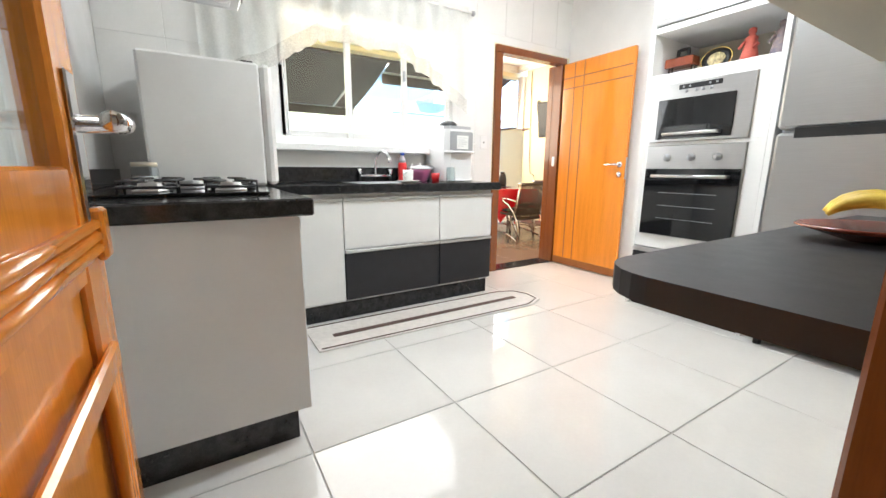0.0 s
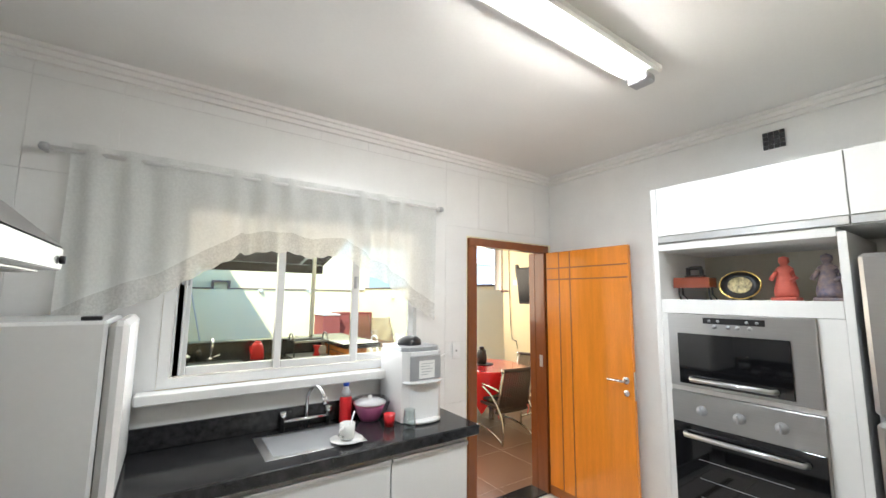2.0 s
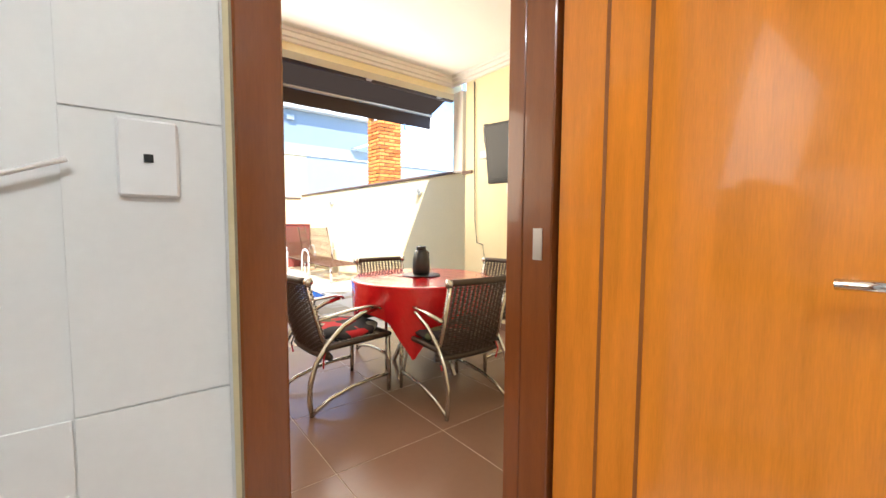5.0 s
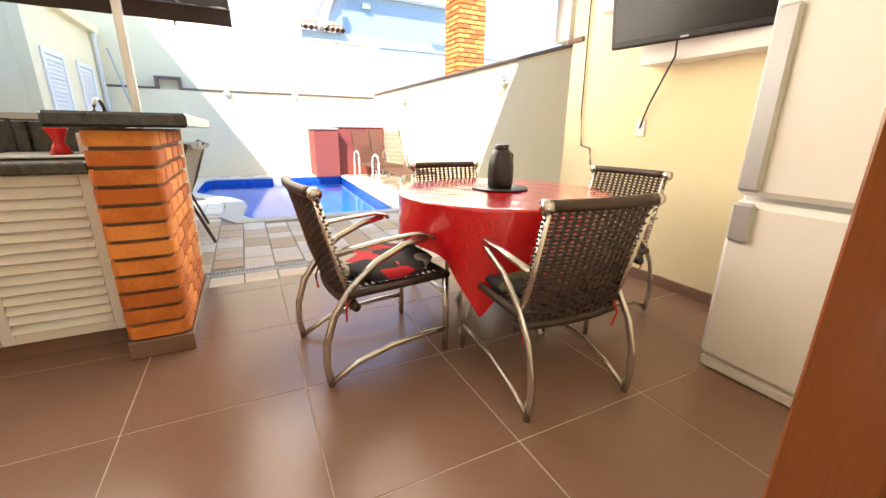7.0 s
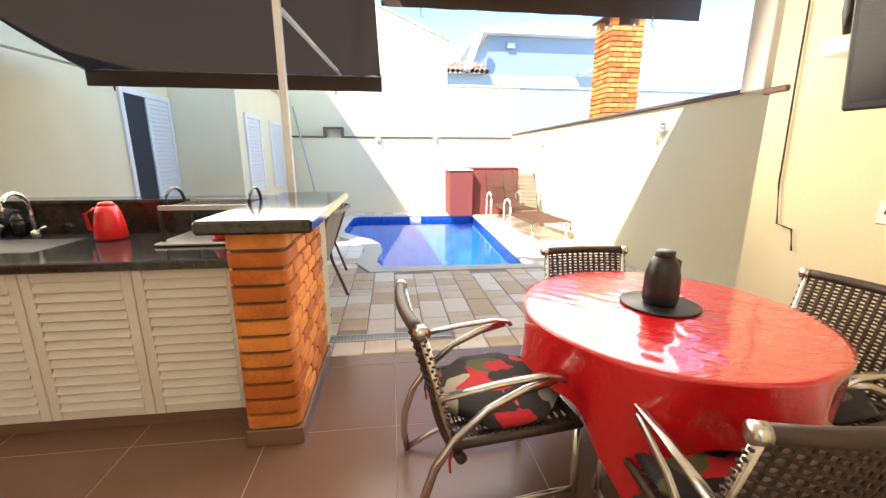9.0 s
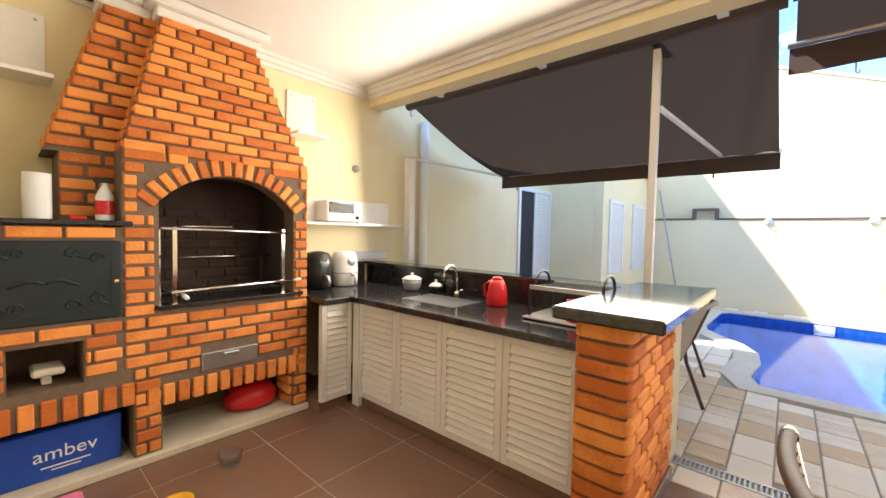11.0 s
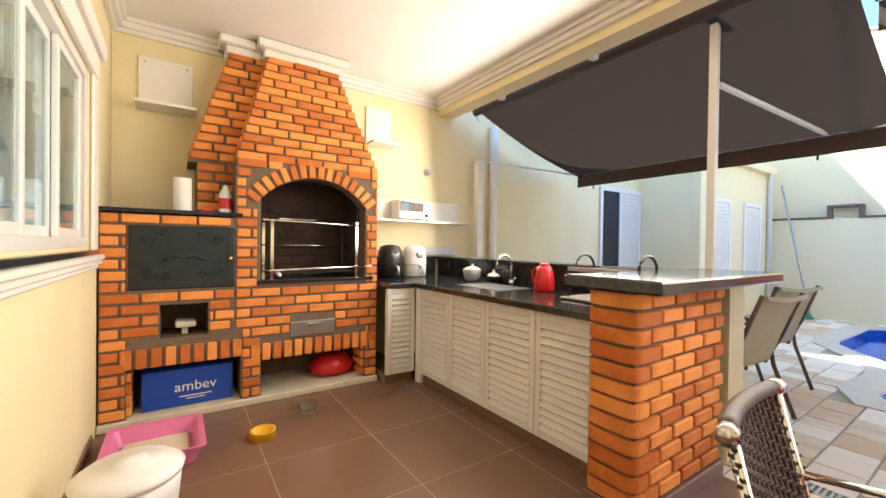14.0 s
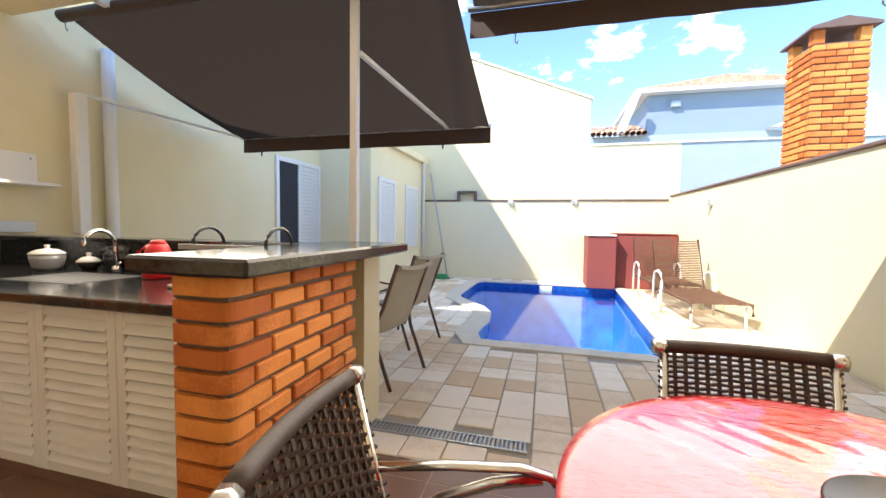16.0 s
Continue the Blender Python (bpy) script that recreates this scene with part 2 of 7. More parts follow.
M = {
    "kwall": mat("white_wall_tile", (0.80, 0.80, 0.79), 0.22, var=0.03, bump=0.02),
    "grout": mat("pale_grout", (0.55, 0.54, 0.52), 0.8),
    "plaster": mat("white_ceiling_paint", (0.80, 0.79, 0.77), 0.85, var=0.03, scale=2, bump=0.05),
    "cream": mat("cream_wall_paint", (0.80, 0.69, 0.41), 0.8, var=0.05, scale=1.5, fine=90, bump=0.25, spread=(0.80, 0.71, 0.48)),
    "beige": mat("beige_wall_paint", (0.62, 0.58, 0.48), 0.8, var=0.04, scale=2, bump=0.1),
    "pale": mat("pale_cream_paint", (0.82, 0.71, 0.45), 0.85, var=0.06, scale=0.8, fine=50, bump=0.3),
    "grey": mat("blue_grey_paint", (0.36, 0.42, 0.46), 0.85, var=0.06, scale=0.8),
    "greyd": mat("dark_blue_grey_paint", (0.25, 0.31, 0.38), 0.85, var=0.06, scale=0.8),
    "trim": mat("white_trim_paint", (0.80, 0.78, 0.74), 0.5, var=0.03, bump=0.03),
    "ledge": mat("brown_ledge_paint", (0.16, 0.10, 0.08), 0.7),
    "ktile": mat("white_polished_porcelain", (0.74, 0.72, 0.69), 0.06, var=0.04, scale=2.5, bump=0.0, coat=0.3, rand=0.05),
    "btile": mat("brown_porcelain", (0.21, 0.122, 0.085), 0.25, var=0.05, scale=1.5, fine=30, bump=0.01, rand=0.12),
    "bgrout": mat("tan_grout", (0.42, 0.32, 0.25), 0.9),
    "stone": mat("sandstone_paver", (0.78, 0.59, 0.37), 0.85, var=0.10, scale=5, fine=50, bump=0.4, rand=0.7, spread=(0.84, 0.75, 0.60)),
    "stonej": mat("sandstone_paver_joined", (0.78, 0.59, 0.37), 0.85, var=0.10, scale=5, fine=50, bump=0.4, island=0.7, spread=(0.84, 0.75, 0.60)),
    "sand": mat("sandy_joint", (0.42, 0.36, 0.28), 0.95),
    "coping": mat("pale_stone_coping", (0.66, 0.60, 0.48), 0.8, var=0.12, scale=6, bump=0.25),
    "granite": mat("black_granite", (0.012, 0.012, 0.013), 0.12, var=0.5, scale=30, fine=220, bump=0.0, spread=(0.03, 0.03, 0.032)),
    "island": mat("charcoal_laminate", (0.028, 0.028, 0.032), 0.42, var=0.15, scale=20, fine=200, bump=0.03),
    "lacquer": mat("white_lacquer", (0.80, 0.80, 0.79), 0.25, var=0.02, bump=0.0),
    "blackpanel": mat("black_cabinet_panel", (0.016, 0.016, 0.02), 0.45, var=0.2, scale=12),
    "alu": mat("brushed_aluminium", (0.62, 0.62, 0.62), 0.35, 0.9, var=0.06, stretch=(1, 1, 30)),
    "steel": mat("brushed_stainless_steel", (0.50, 0.50, 0.50), 0.32, 0.95, var=0.06, stretch=(1, 1, 40), bump=0.01),
    "chrome": mat("chrome", (0.75, 0.75, 0.76), 0.1, 1.0, var=0.04, bump=0.0),
    "chair_steel": mat("satin_tube_steel", (0.62, 0.60, 0.57), 0.25, 1.0, var=0.06, bump=0.0),
    "orange": wood("orange_varnished_wood", (0.78, 0.27, 0.03), 0.14),
    "groove": mat("dark_wood_groove", (0.30, 0.10, 0.02), 0.4),
    "frame": wood("red_brown_door_frame", (0.22, 0.062, 0.014), 0.25),
    "brick": mat("orange_clay_brick", (0.62, 0.165, 0.027), 0.75, var=0.15, scale=9, fine=70, bump=0.35, rand=0.7, spread=(0.72, 0.27, 0.06)),
    "brickj": mat("orange_clay_brick_joined", (0.62, 0.165, 0.027), 0.75, var=0.15, scale=9, fine=70, bump=0.35, island=0.7, spread=(0.72, 0.27, 0.06)),
    # mortar tone lowered to carry the shadow of the recessed joints
    "mortar": mat("joint_shaded_mortar", (0.17, 0.12, 0.085), 0.95, var=0.2, scale=20, bump=0.4),
    "soot": mat("sooty_firebrick", (0.05, 0.03, 0.022), 0.95, var=0.5, scale=5, bump=0.3),
    "iron": mat("dark_cast_iron", (0.028, 0.038, 0.042), 0.45, 0.5, var=0.2, scale=12, bump=0.15),
    "white": mat("white_plastic", (0.80, 0.80, 0.80), 0.35, var=0.02, bump=0.0),
    "whitemetal": mat("white_enamel", (0.82, 0.82, 0.81), 0.2, var=0.02, bump=0.0),
    "black": mat("black_plastic", (0.014, 0.014, 0.015), 0.35, var=0.2),
    "blackglass": mat("black_glass", (0.006, 0.006, 0.007), 0.04, var=0.1, bump=0.0, coat=0.5),
    "screen": mat("dark_screen", (0.008, 0.008, 0.010), 0.22, var=0.1, bump=0.0),
    "red": mat("red_plastic", (0.62, 0.015, 0.02), 0.3, var=0.06),
    "cloth": mat("red_plastic_tablecloth", (0.62, 0.006, 0.012), 0.16, var=0.06, scale=16, fine=45, bump=0.9, coat=1.0, stretch=(1, 2.2, 1)),
    "wicker": mat("dark_brown_wicker", (0.045, 0.026, 0.018), 0.5, var=0.3, scale=30, fine=150, bump=0.2),
    "lwicker": mat("brown_synthetic_wicker", (0.17, 0.085, 0.05), 0.55, var=0.3, scale=30, fine=150, bump=0.2),
    "floral": floral("dark_floral_cushion"),
    "awning": thin("dark_brown_awning_canvas", (0.046, 0.033, 0.025), 0.0),
    "awnbar": mat("brown_awning_trim", (0.05, 0.028, 0.022), 0.6),
    "pooltile": mat("blue_pool_liner", (0.03, 0.28, 0.72), 0.4, var=0.2, scale=4, fine=30, spread=(0.06, 0.42, 0.85)),
    "poolband": mat("dark_blue_pool_mosaic", (0.01, 0.09, 0.38), 0.2, var=0.5, scale=14, fine=60),
    "maroon": mat("maroon_paint", (0.26, 0.06, 0.05), 0.85, var=0.08, scale=2),
    "rooftile": mat("clay_roof_tile", (0.42, 0.22, 0.13), 0.9, var=0.3, scale=7, island=0.6, spread=(0.55, 0.36, 0.24)),
    "louvre": mat("white_louvre_paint", (0.74, 0.72, 0.67), 0.5, var=0.04, bump=0.03),
    "sling": mat("beige_mesh_fabric", (0.42, 0.36, 0.24), 0.8, var=0.1, fine=250, bump=0.2),
    "brownmetal": mat("brown_painted_metal", (0.12, 0.055, 0.035), 0.4, var=0.1),
    "glass": glass("clear_glass", (0.93, 0.96, 0.95)),
    "green": glass("green_window_glass", (0.88, 0.96, 0.94)),
    "jar": glass("jar_glass", (0.9, 0.93, 0.93)),
    "curtain": thin("sheer_white_voile", (0.88, 0.89, 0.87), 0.22),
    "lace": thin("white_lace", (0.88, 0.88, 0.85), 0.40),
    "tube": glow("lit_tube", (1.0, 0.98, 0.95), 14.0),
    "blue": mat("blue_carton", (0.012, 0.07, 0.42), 0.5, var=0.08),
    "pink": mat("pink_plastic", (0.72, 0.20, 0.42), 0.4, var=0.05),
    "yellow": mat("yellow_plastic", (0.80, 0.42, 0.02), 0.4, var=0.05),
    "banana": mat("ripe_banana", (0.80, 0.52, 0.05), 0.5, var=0.2, scale=12, spread=(0.82, 0.62, 0.10)),
    "paper": mat("white_paper", (0.84, 0.84, 0.82), 0.9, var=0.03),
    "rug": mat("woven_white_rug", (0.72, 0.68, 0.64), 0.95, var=0.12, scale=30, fine=200, bump=0.5),
    "rugline": mat("dark_brown_rug_band", (0.12, 0.075, 0.06), 0.95, var=0.2, bump=0.4),
    # flat dark colour for the unlit room behind the half-open door
    "roomshade": mat("room_shade_paint", (0.03, 0.03, 0.035), 0.9),
    "ceramic": mat("white_ceramic", (0.82, 0.82, 0.80), 0.12, var=0.02, bump=0.0),
    "silver": mat("silver_grey_plastic", (0.42, 0.43, 0.45), 0.35, 0.4, var=0.04),
    "rope": mat("green_hose", (0.04, 0.30, 0.10), 0.5),
    "redwood": wood("polished_red_wood", (0.22, 0.045, 0.02), 0.25),
    "gold": mat("gilt_edge", (0.65, 0.45, 0.15), 0.25, 1.0),
    "skin": mat("painted_figurine", (0.50, 0.10, 0.07), 0.6, var=0.15),
    "figblue": mat("dark_blue_figurine", (0.04, 0.07, 0.16), 0.6, var=0.2, spread=(0.30, 0.20, 0.14)),
    "enamel": mat("painted_plate_centre", (0.14, 0.13, 0.30), 0.2, var=0.9, scale=40, fine=90, spread=(0.55, 0.45, 0.25)),
    "clearbag": glass("clear_plastic_bag", (0.86, 0.86, 0.88), 0.15),
    "wetwater": None,
}


def pool_water():
    m = bpy.data.materials.new("pool_water")
    m.use_nodes = True
    n, l = m.node_tree.nodes, m.node_tree.links
    n.remove(n["Principled BSDF"])
    g, t, x = n.new("ShaderNodeBsdfGlossy"), n.new("ShaderNodeBsdfTransparent"), n.new("ShaderNodeMixShader")
    g.inputs["Roughness"].default_value = 0.03
    t.inputs[0].default_value = (0.45, 0.82, 0.98, 1)
    w, bp, tc = n.new("ShaderNodeTexNoise"), n.new("ShaderNodeBump"), n.new("ShaderNodeTexCoord")
    f = n.new("ShaderNodeLayerWeight")
    f.inputs[0].default_value = 0.5
    pw, mr = n.new("ShaderNodeMath"), n.new("ShaderNodeMapRange")
    pw.operation = "POWER"
    pw.inputs[1].default_value = 4.0
    mr.inputs[3].default_value, mr.inputs[4].default_value = 0.03, 0.75
    l.new(f.outputs["Facing"], pw.inputs[0]), l.new(pw.outputs[0], mr.inputs[0])
    l.new(tc.outputs["Object"], w.inputs["Vector"])
    w.inputs["Scale"].default_value, w.inputs["Detail"].default_value = 3.0, 4
    bp.inputs["Strength"].default_value, bp.inputs["Distance"].default_value = 0.10, 0.05
    l.new(w.outputs[0], bp.inputs["Height"])
    l.new(bp.outputs[0], g.inputs["Normal"])
    l.new(mr.outputs[0], x.inputs[0]), l.new(t.outputs[0], x.inputs[1]), l.new(g.outputs[0], x.inputs[2])
    l.new(x.outputs[0], n["Material Output"].inputs[0])
    return m


M["wetwater"] = pool_water()

# ---- mesh helpers ----


class Shape:
    """Collects boxes, tubes, lathes and sheets into one mesh, in world metres."""

    def __init__(self):
        self.v, self.f, self.smooth = [], [], []

    def add(self, vs, fs, smooth=False):
        k = len(self.v)
        self.v += [tuple(p) for p in vs]
        self.f += [tuple(i + k for i in q) for q in fs]
        self.smooth += [smooth] * len(fs)
        return self

    def box(self, x0, y0, z0, x1, y1, z1, bev=0.0, m=None):
        x0, x1 = min(x0, x1), max(x0, x1)
        y0, y1 = min(y0, y1), max(y0, y1)
        z0, z1 = min(z0, z1), max(z0, z1)
        b = min(bev, (x1 - x0) * 0.45, (y1 - y0) * 0.45, (z1 - z0) * 0.45)
        if b <= 0:
            vs = [(x, y, z) for x in (x0, x1) for y in (y0, y1) for z in (z0, z1)]
            fs = [(0, 1, 3, 2), (4, 6, 7, 5), (0, 4, 5, 1), (2, 3, 7, 6), (0, 2, 6, 4), (1, 5, 7, 3)]
        else:
            vs, ix = [], {}
            for i, x in enumerate((x0, x1)):
                for j, y in enumerate((y0, y1)):
                    for k, z in enumerate((z0, z1)):
                        sx, sy, sz = (b if i == 0 else -b), (b if j == 0 else -b), (b if k == 0 else -b)
                        ix[i, j, k] = len(vs)
                        vs += [(x, y + sy, z + sz), (x + sx, y, z + sz), (x + sx, y + sy, z)]
            c = lambda i, j, k, a: ix[i, j, k] + a
            fs = [(c(0, 0, 0, 0), c(0, 0, 1, 0), c(0, 1, 1, 0), c(0, 1, 0, 0)), (c(1, 0, 0, 0), c(1, 1, 0, 0), c(1, 1, 1, 0), c(1, 0, 1, 0)),
                  (c(0, 0, 0, 1), c(1, 0, 0, 1), c(1, 0, 1, 1), c(0, 0, 1, 1)), (c(0, 1, 0, 1), c(0, 1, 1, 1), c(1, 1, 1, 1), c(1, 1, 0, 1)),
                  (c(0, 0, 0, 2), c(0, 1, 0, 2), c(1, 1, 0, 2), c(1, 0, 0, 2)), (c(0, 0, 1, 2), c(1, 0, 1, 2), c(1, 1, 1, 2), c(0, 1, 1, 2))]
            for j in (0, 1):
                for k in (0, 1):
                    fs.append((c(0, j, k, 1), c(1, j, k, 1), c(1, j, k, 2), c(0, j, k, 2)))
            for i in (0, 1):
                for k in (0, 1):
                    fs.append((c(i, 0, k, 0), c(i, 1, k, 0), c(i, 1, k, 2), c(i, 0, k, 2)))
                for j in (0, 1):
                    fs.append((c(i, j, 0, 0), c(i, j, 1, 0), c(i, j, 1, 1), c(i, j, 0, 1)))
            for i in (0, 1):
                for j in (0, 1):
                    for k in (0, 1):
                        fs.append((c(i, j, k, 0), c(i, j, k, 1), c(i, j, k, 2)))
        if m is not None:
            vs = [m @ Vector(p) for p in vs]
        return self.add(vs, fs)

    def tube(self, pts, r, n=10, flat=1.0, closed=False, up=None):
        """A swept rod along pts; r may be a list; flat squeezes it along the up direction."""
        pts = [Vector(p) for p in pts]
        rs = r if isinstance(r, (list, tuple)) else [r] * len(pts)
        vs, fs = [], []
        for i, p in enumerate(pts):
            d = (pts[(i + 1) % len(pts) if closed else min(i + 1, len(pts) - 1)] - pts[i - 1 if closed else max(i - 1, 0)]).normalized()
            u = Vector(up) if up else (Vector((0, 0, 1)) if abs(d.z) < 0.9 else Vector((0, 1, 0)))
            s = d.cross(u).normalized()
            u = s.cross(d).normalized()
            for k in range(n):
                a = 2 * math.pi * (k + 0.5) / n
                vs.append(p + s * rs[i] * math.cos(a) + u * rs[i] * flat * math.sin(a))
        m = len(pts)
        for i in range(m if closed else m - 1):
            for k in range(n):
                a, b = i * n + k, i * n + (k + 1) % n
                c, d = ((i + 1) % m) * n + (k + 1) % n, ((i + 1) % m) * n + k
                fs.append((a, b, c, d))
        if not closed:
            fs += [tuple(reversed(range(n))), tuple(range((m - 1) * n, m * n))]
        return self.add(vs, fs, n > 5)

    def lathe(self, c, profile, n=24, sx=1.0, sy=1.0, m=None, caps=True):
        """Turns (radius, height) pairs about the upright through c."""
        vs, fs = [], []
        for r, z in profile:
            for k in range(n):
                a = 2 * math.pi * k / n
                vs.append(Vector((r * sx * math.cos(a), r * sy * math.sin(a), z)))
        for i in range(len(profile) - 1):
            for k in range(n):
                fs.append((i * n + k, i * n + (k + 1) % n, (i + 1) * n + (k + 1) % n, (i + 1) * n + k))
        if caps and profile[0][0] > 1e-6:
            fs.append(tuple(reversed(range(n))))
        if caps and profile[-1][0] > 1e-6:
            fs.append(tuple(range((len(profile) - 1) * n, len(profile) * n)))
        mm = Matrix.Translation(c) @ (m or Matrix())
        return self.add([mm @ p for p in vs], fs, True)

    def prism(self, outline, axis, a, b):
        """An outline in the two other axes, drawn out along axis from a to b."""
        n = len(outline)
        mk = {"x": lambda u, w, t: (t, u, w), "y": lambda u, w, t: (u, t, w), "z": lambda u, w, t: (u, w, t)}[axis]
        vs = [mk(u, w, t) for t in (a, b) for u, w in outline]
        fs = [tuple(range(n)), tuple(reversed(range(n, 2 * n)))] + [(i, i + n, (i + 1) % n + n, (i + 1) % n) for i in range(n)]
        return self.add(vs, fs)

    def sheet(self, fn, nu, nv, smooth=True):
        vs = [fn(i / nu, j / nv) for j in range(nv + 1) for i in range(nu + 1)]
        fs = [(j * (nu + 1) + i, j * (nu + 1) + i + 1, (j + 1) * (nu + 1) + i + 1, (j + 1) * (nu + 1) + i) for j in range(nv) for i in range(nu)]
        return self.add(vs, fs, smooth)

    def mesh(self, name, material, base=Vector((0, 0, 0))):
        me = bpy.data.meshes.new(name)
        me.from_pydata([(p[0] - base[0], p[1] - base[1], p[2] - base[2]) for p in self.v], [], self.f)
        me.polygons.foreach_set("use_smooth", self.smooth)
        bm = bmesh.new()
        bm.from_mesh(me)
        bmesh.ops.recalc_face_normals(bm, faces=bm.faces)
        bm.to_mesh(me)
        bm.free()
        me.materials.append(M[material])
        return me


def thing(name, base, label, category, group="", kind=""):
    ob = new(name)
    ob.empty_display_size = 0.05
    ob.location = base
    return tagged(ob, label, category, group, kind)


def root_of(ob):
    p = Vector((0, 0, 0))
    while ob is not None:
        p += ob.location
        ob = ob.parent
    return p


def part(name, shape, material, parent, label=""):
    ob = new(name, shape.mesh(name, material, root_of(parent)))
    ob.parent = parent
    return tagged(ob, label)


def solid(name, shape, material, label, category, group="", kind=""):
    lo = [min(p[i] for p in shape.v) for i in range(3)]
    hi = [max(p[i] for p in shape.v) for i in range(3)]
    base = Vector(((lo[0] + hi[0]) / 2, (lo[1] + hi[1]) / 2, lo[2]))
    ob = new(name, shape.mesh(name, material, base))
    ob.location = base
    return tagged(ob, label, category, group, kind)


def B(*a, **k):
    return Shape().box(*a, **k)


def structure(name, shape, material, label):
    return solid(name, shape, material, label, name.split("_")[0], kind="structure")


def arc(c, r, a0, a1, n, plane="xz", at=0.0):
    out = []
    for i in range(n + 1):
        a = radians(a0 + (a1 - a0) * i / n)
        u, w = c[0] + r * math.cos(a), c[1] + r * math.sin(a)
        out.append((u, at, w) if plane == "xz" else (at, u, w) if plane == "yz" else (u, w, at))
    return out


def writing(text, m, size, material, parent=None, name="writing"):
    cu = bpy.data.curves.new(name, "FONT")
    cu.body, cu.size, cu.extrude, cu.align_x = text, size, 0.0006, "CENTER"
    cu.materials.append(M[material])
    ob = new(name, cu)
    if parent is not None:
        ob.parent = parent
        ob.matrix_basis = Matrix.Translation(-root_of(parent)) @ m
    else:
        ob.matrix_basis = m
    return ob

# ---- structure: kitchen ----
YI, YO = -0.06, 0.015          # faces of the wall between kitchen and veranda
XR = 3.36                     # kitchen's right wall
XL = -0.48                    # kitchen's left wall
WX0, WX1, WZ0, WZ1 = 0.42, 1.96, 1.20, 2.20   # kitchen window opening
DX0, DX1, DZ = 2.437, 3.262, 2.086               # door to the veranda

s = Shape()
s.box(XL - 0.15, YI, 0, WX0, YO, 3.0).box(WX0, YI, 0, WX1, YO, WZ0).box(WX0, YI, WZ1, WX1, YO, 3.0)
s.box(WX1, YI, 0, DX0, YO, 3.0).box(DX0, YI, DZ, DX1, YO, 3.0).box(DX1, YI, 0, 5.55, YO, 3.0)
wall_shared = structure("wall_north", s, "cream", "cream plastered wall between kitchen and veranda")
structure("wall_pier", B(3.294, YO + 0.003, 0, 3.40, 0.115, 2.3, 0.01), "trim", "pale plastered door surround on veranda side")

# white wall tiles of the kitchen, 0.33 x 0.45, on a thin bed
tiles_bed = structure("wall_tiles", B(XL, YI - 0.003, 0, WX0, YI, 2.8).box(WX0, YI - 0.003, 0, WX1, YI, WZ0 - 0.05)
                      .box(WX0, YI - 0.003, WZ1, WX1, YI, 2.8).box(WX1, YI - 0.003, 0, DX0 - 0.07, YI, 2.8)
                      .box(DX0 - 0.07, YI - 0.003, 2.16, XR, YI, 2.8), "kwall", "white glazed wall tiles with fine joints")
structure("wall_east", B(XR, -4.6, 0, XR + 0.12, YI - 0.004, 2.95), "kwall", "white painted kitchen wall")
structure("wall_west", B(XL - 0.12, -4.6, 0, XL, YI - 0.004, 2.95), "kwall", "white tiled kitchen wall")
structure("wall_back", B(XL - 0.12, -4.72, 0, XR + 0.12, -4.605, 2.95), "beige", "plain beige wall of the room behind")
s = B(XL, -4.6, 2.80, XR, YI - 0.004, 2.95)
structure("ceiling_kitchen", s, "plaster", "smooth white kitchen ceiling")
s = Shape()
for k, (o, h) in enumerate(((0.07, 0.02), (0.05, 0.045), (0.025, 0.07))):
    s.box(XL, YI - 0.004 - o, 2.80 - h, XR, YI - 0.004, 2.80 - 0.001 * k)
    s.box(XR - o, -2.4, 2.80 - h, XR, YI - 0.004 - o, 2.80 - 0.001 * k - 0.001)
structure("trim_kitchen", s, "plaster", "white plaster ceiling moulding")
# wall of the entrance with hatch over the island
s = B(1.30, -3.06, 0, XR, -2.94, 0.775).box(0.898, -3.06, 1.52, XR, -2.53, 2.797)
structure("wall_south", s, "beige", "beige wall block with an open hatch above the island")
s = B(0.525, -3.14, 0, 0.590, -3.03, 2.1, 0.006).box(-0.42, -3.14, 2.1, 0.590, -3.03, 2.16, 0.006)
structure("door_frame_entry", s, "frame", "varnished wooden door frame at the entrance")
structure("wall_over_entry", B(XL, -3.06, 2.163, 0.895, -2.94, 2.795), "beige", "beige wall above the entrance door")
structure("floor_bed", B(XL - 0.1, -4.6, -0.12, XR + 0.1, YO, -0.006), "grout", "pale screed under the kitchen tiles")

# ---- structure: veranda, yard ----
VX0, VX1, VY1 = -0.50, 5.40, 3.05
structure("wall_west_veranda", B(VX0 - 0.15, YO + 0.002, 0, VX0, 7.35, 3.0), "cream", "cream plastered house wall beside the barbecue")
s = B(VX1, YO + 0.002, 0, VX1 + 0.15, 2.75, 3.0)
structure("wall_east_veranda", s, "cream", "cream plastered veranda wall with a television")
structure("ceiling_veranda", B(VX0, YO + 0.002, 2.93, VX1, 3.0, 3.08), "plaster", "smooth off-white veranda ceiling")
structure("beam_veranda", B(VX0, 3.0, 2.76, VX1 + 0.15, 3.18, 3.1), "cream", "cream painted roof beam of the veranda")
s = Shape()
for k, (o, h) in enumerate(((0.10, 0.03), (0.07, 0.07), (0.035, 0.10))):
    s.box(VX0, YO + 0.003, 2.93 - h, VX1, YO + o, 2.93 - 0.002 * k)
    s.box(VX0 + 0.003, YO + o, 2.93 - h, VX0 + o, 2.999 - o, 2.93 - 0.002 * k)
    s.box(VX0 + 0.003, 2.999 - o, 2.93 - h, VX1, 2.999, 2.93 - 0.002 * k)
    s.box(VX1 - o, YO + o, 2.93 - h, VX1 - 0.003, 2.999 - o, 2.93 - 0.002 * k)
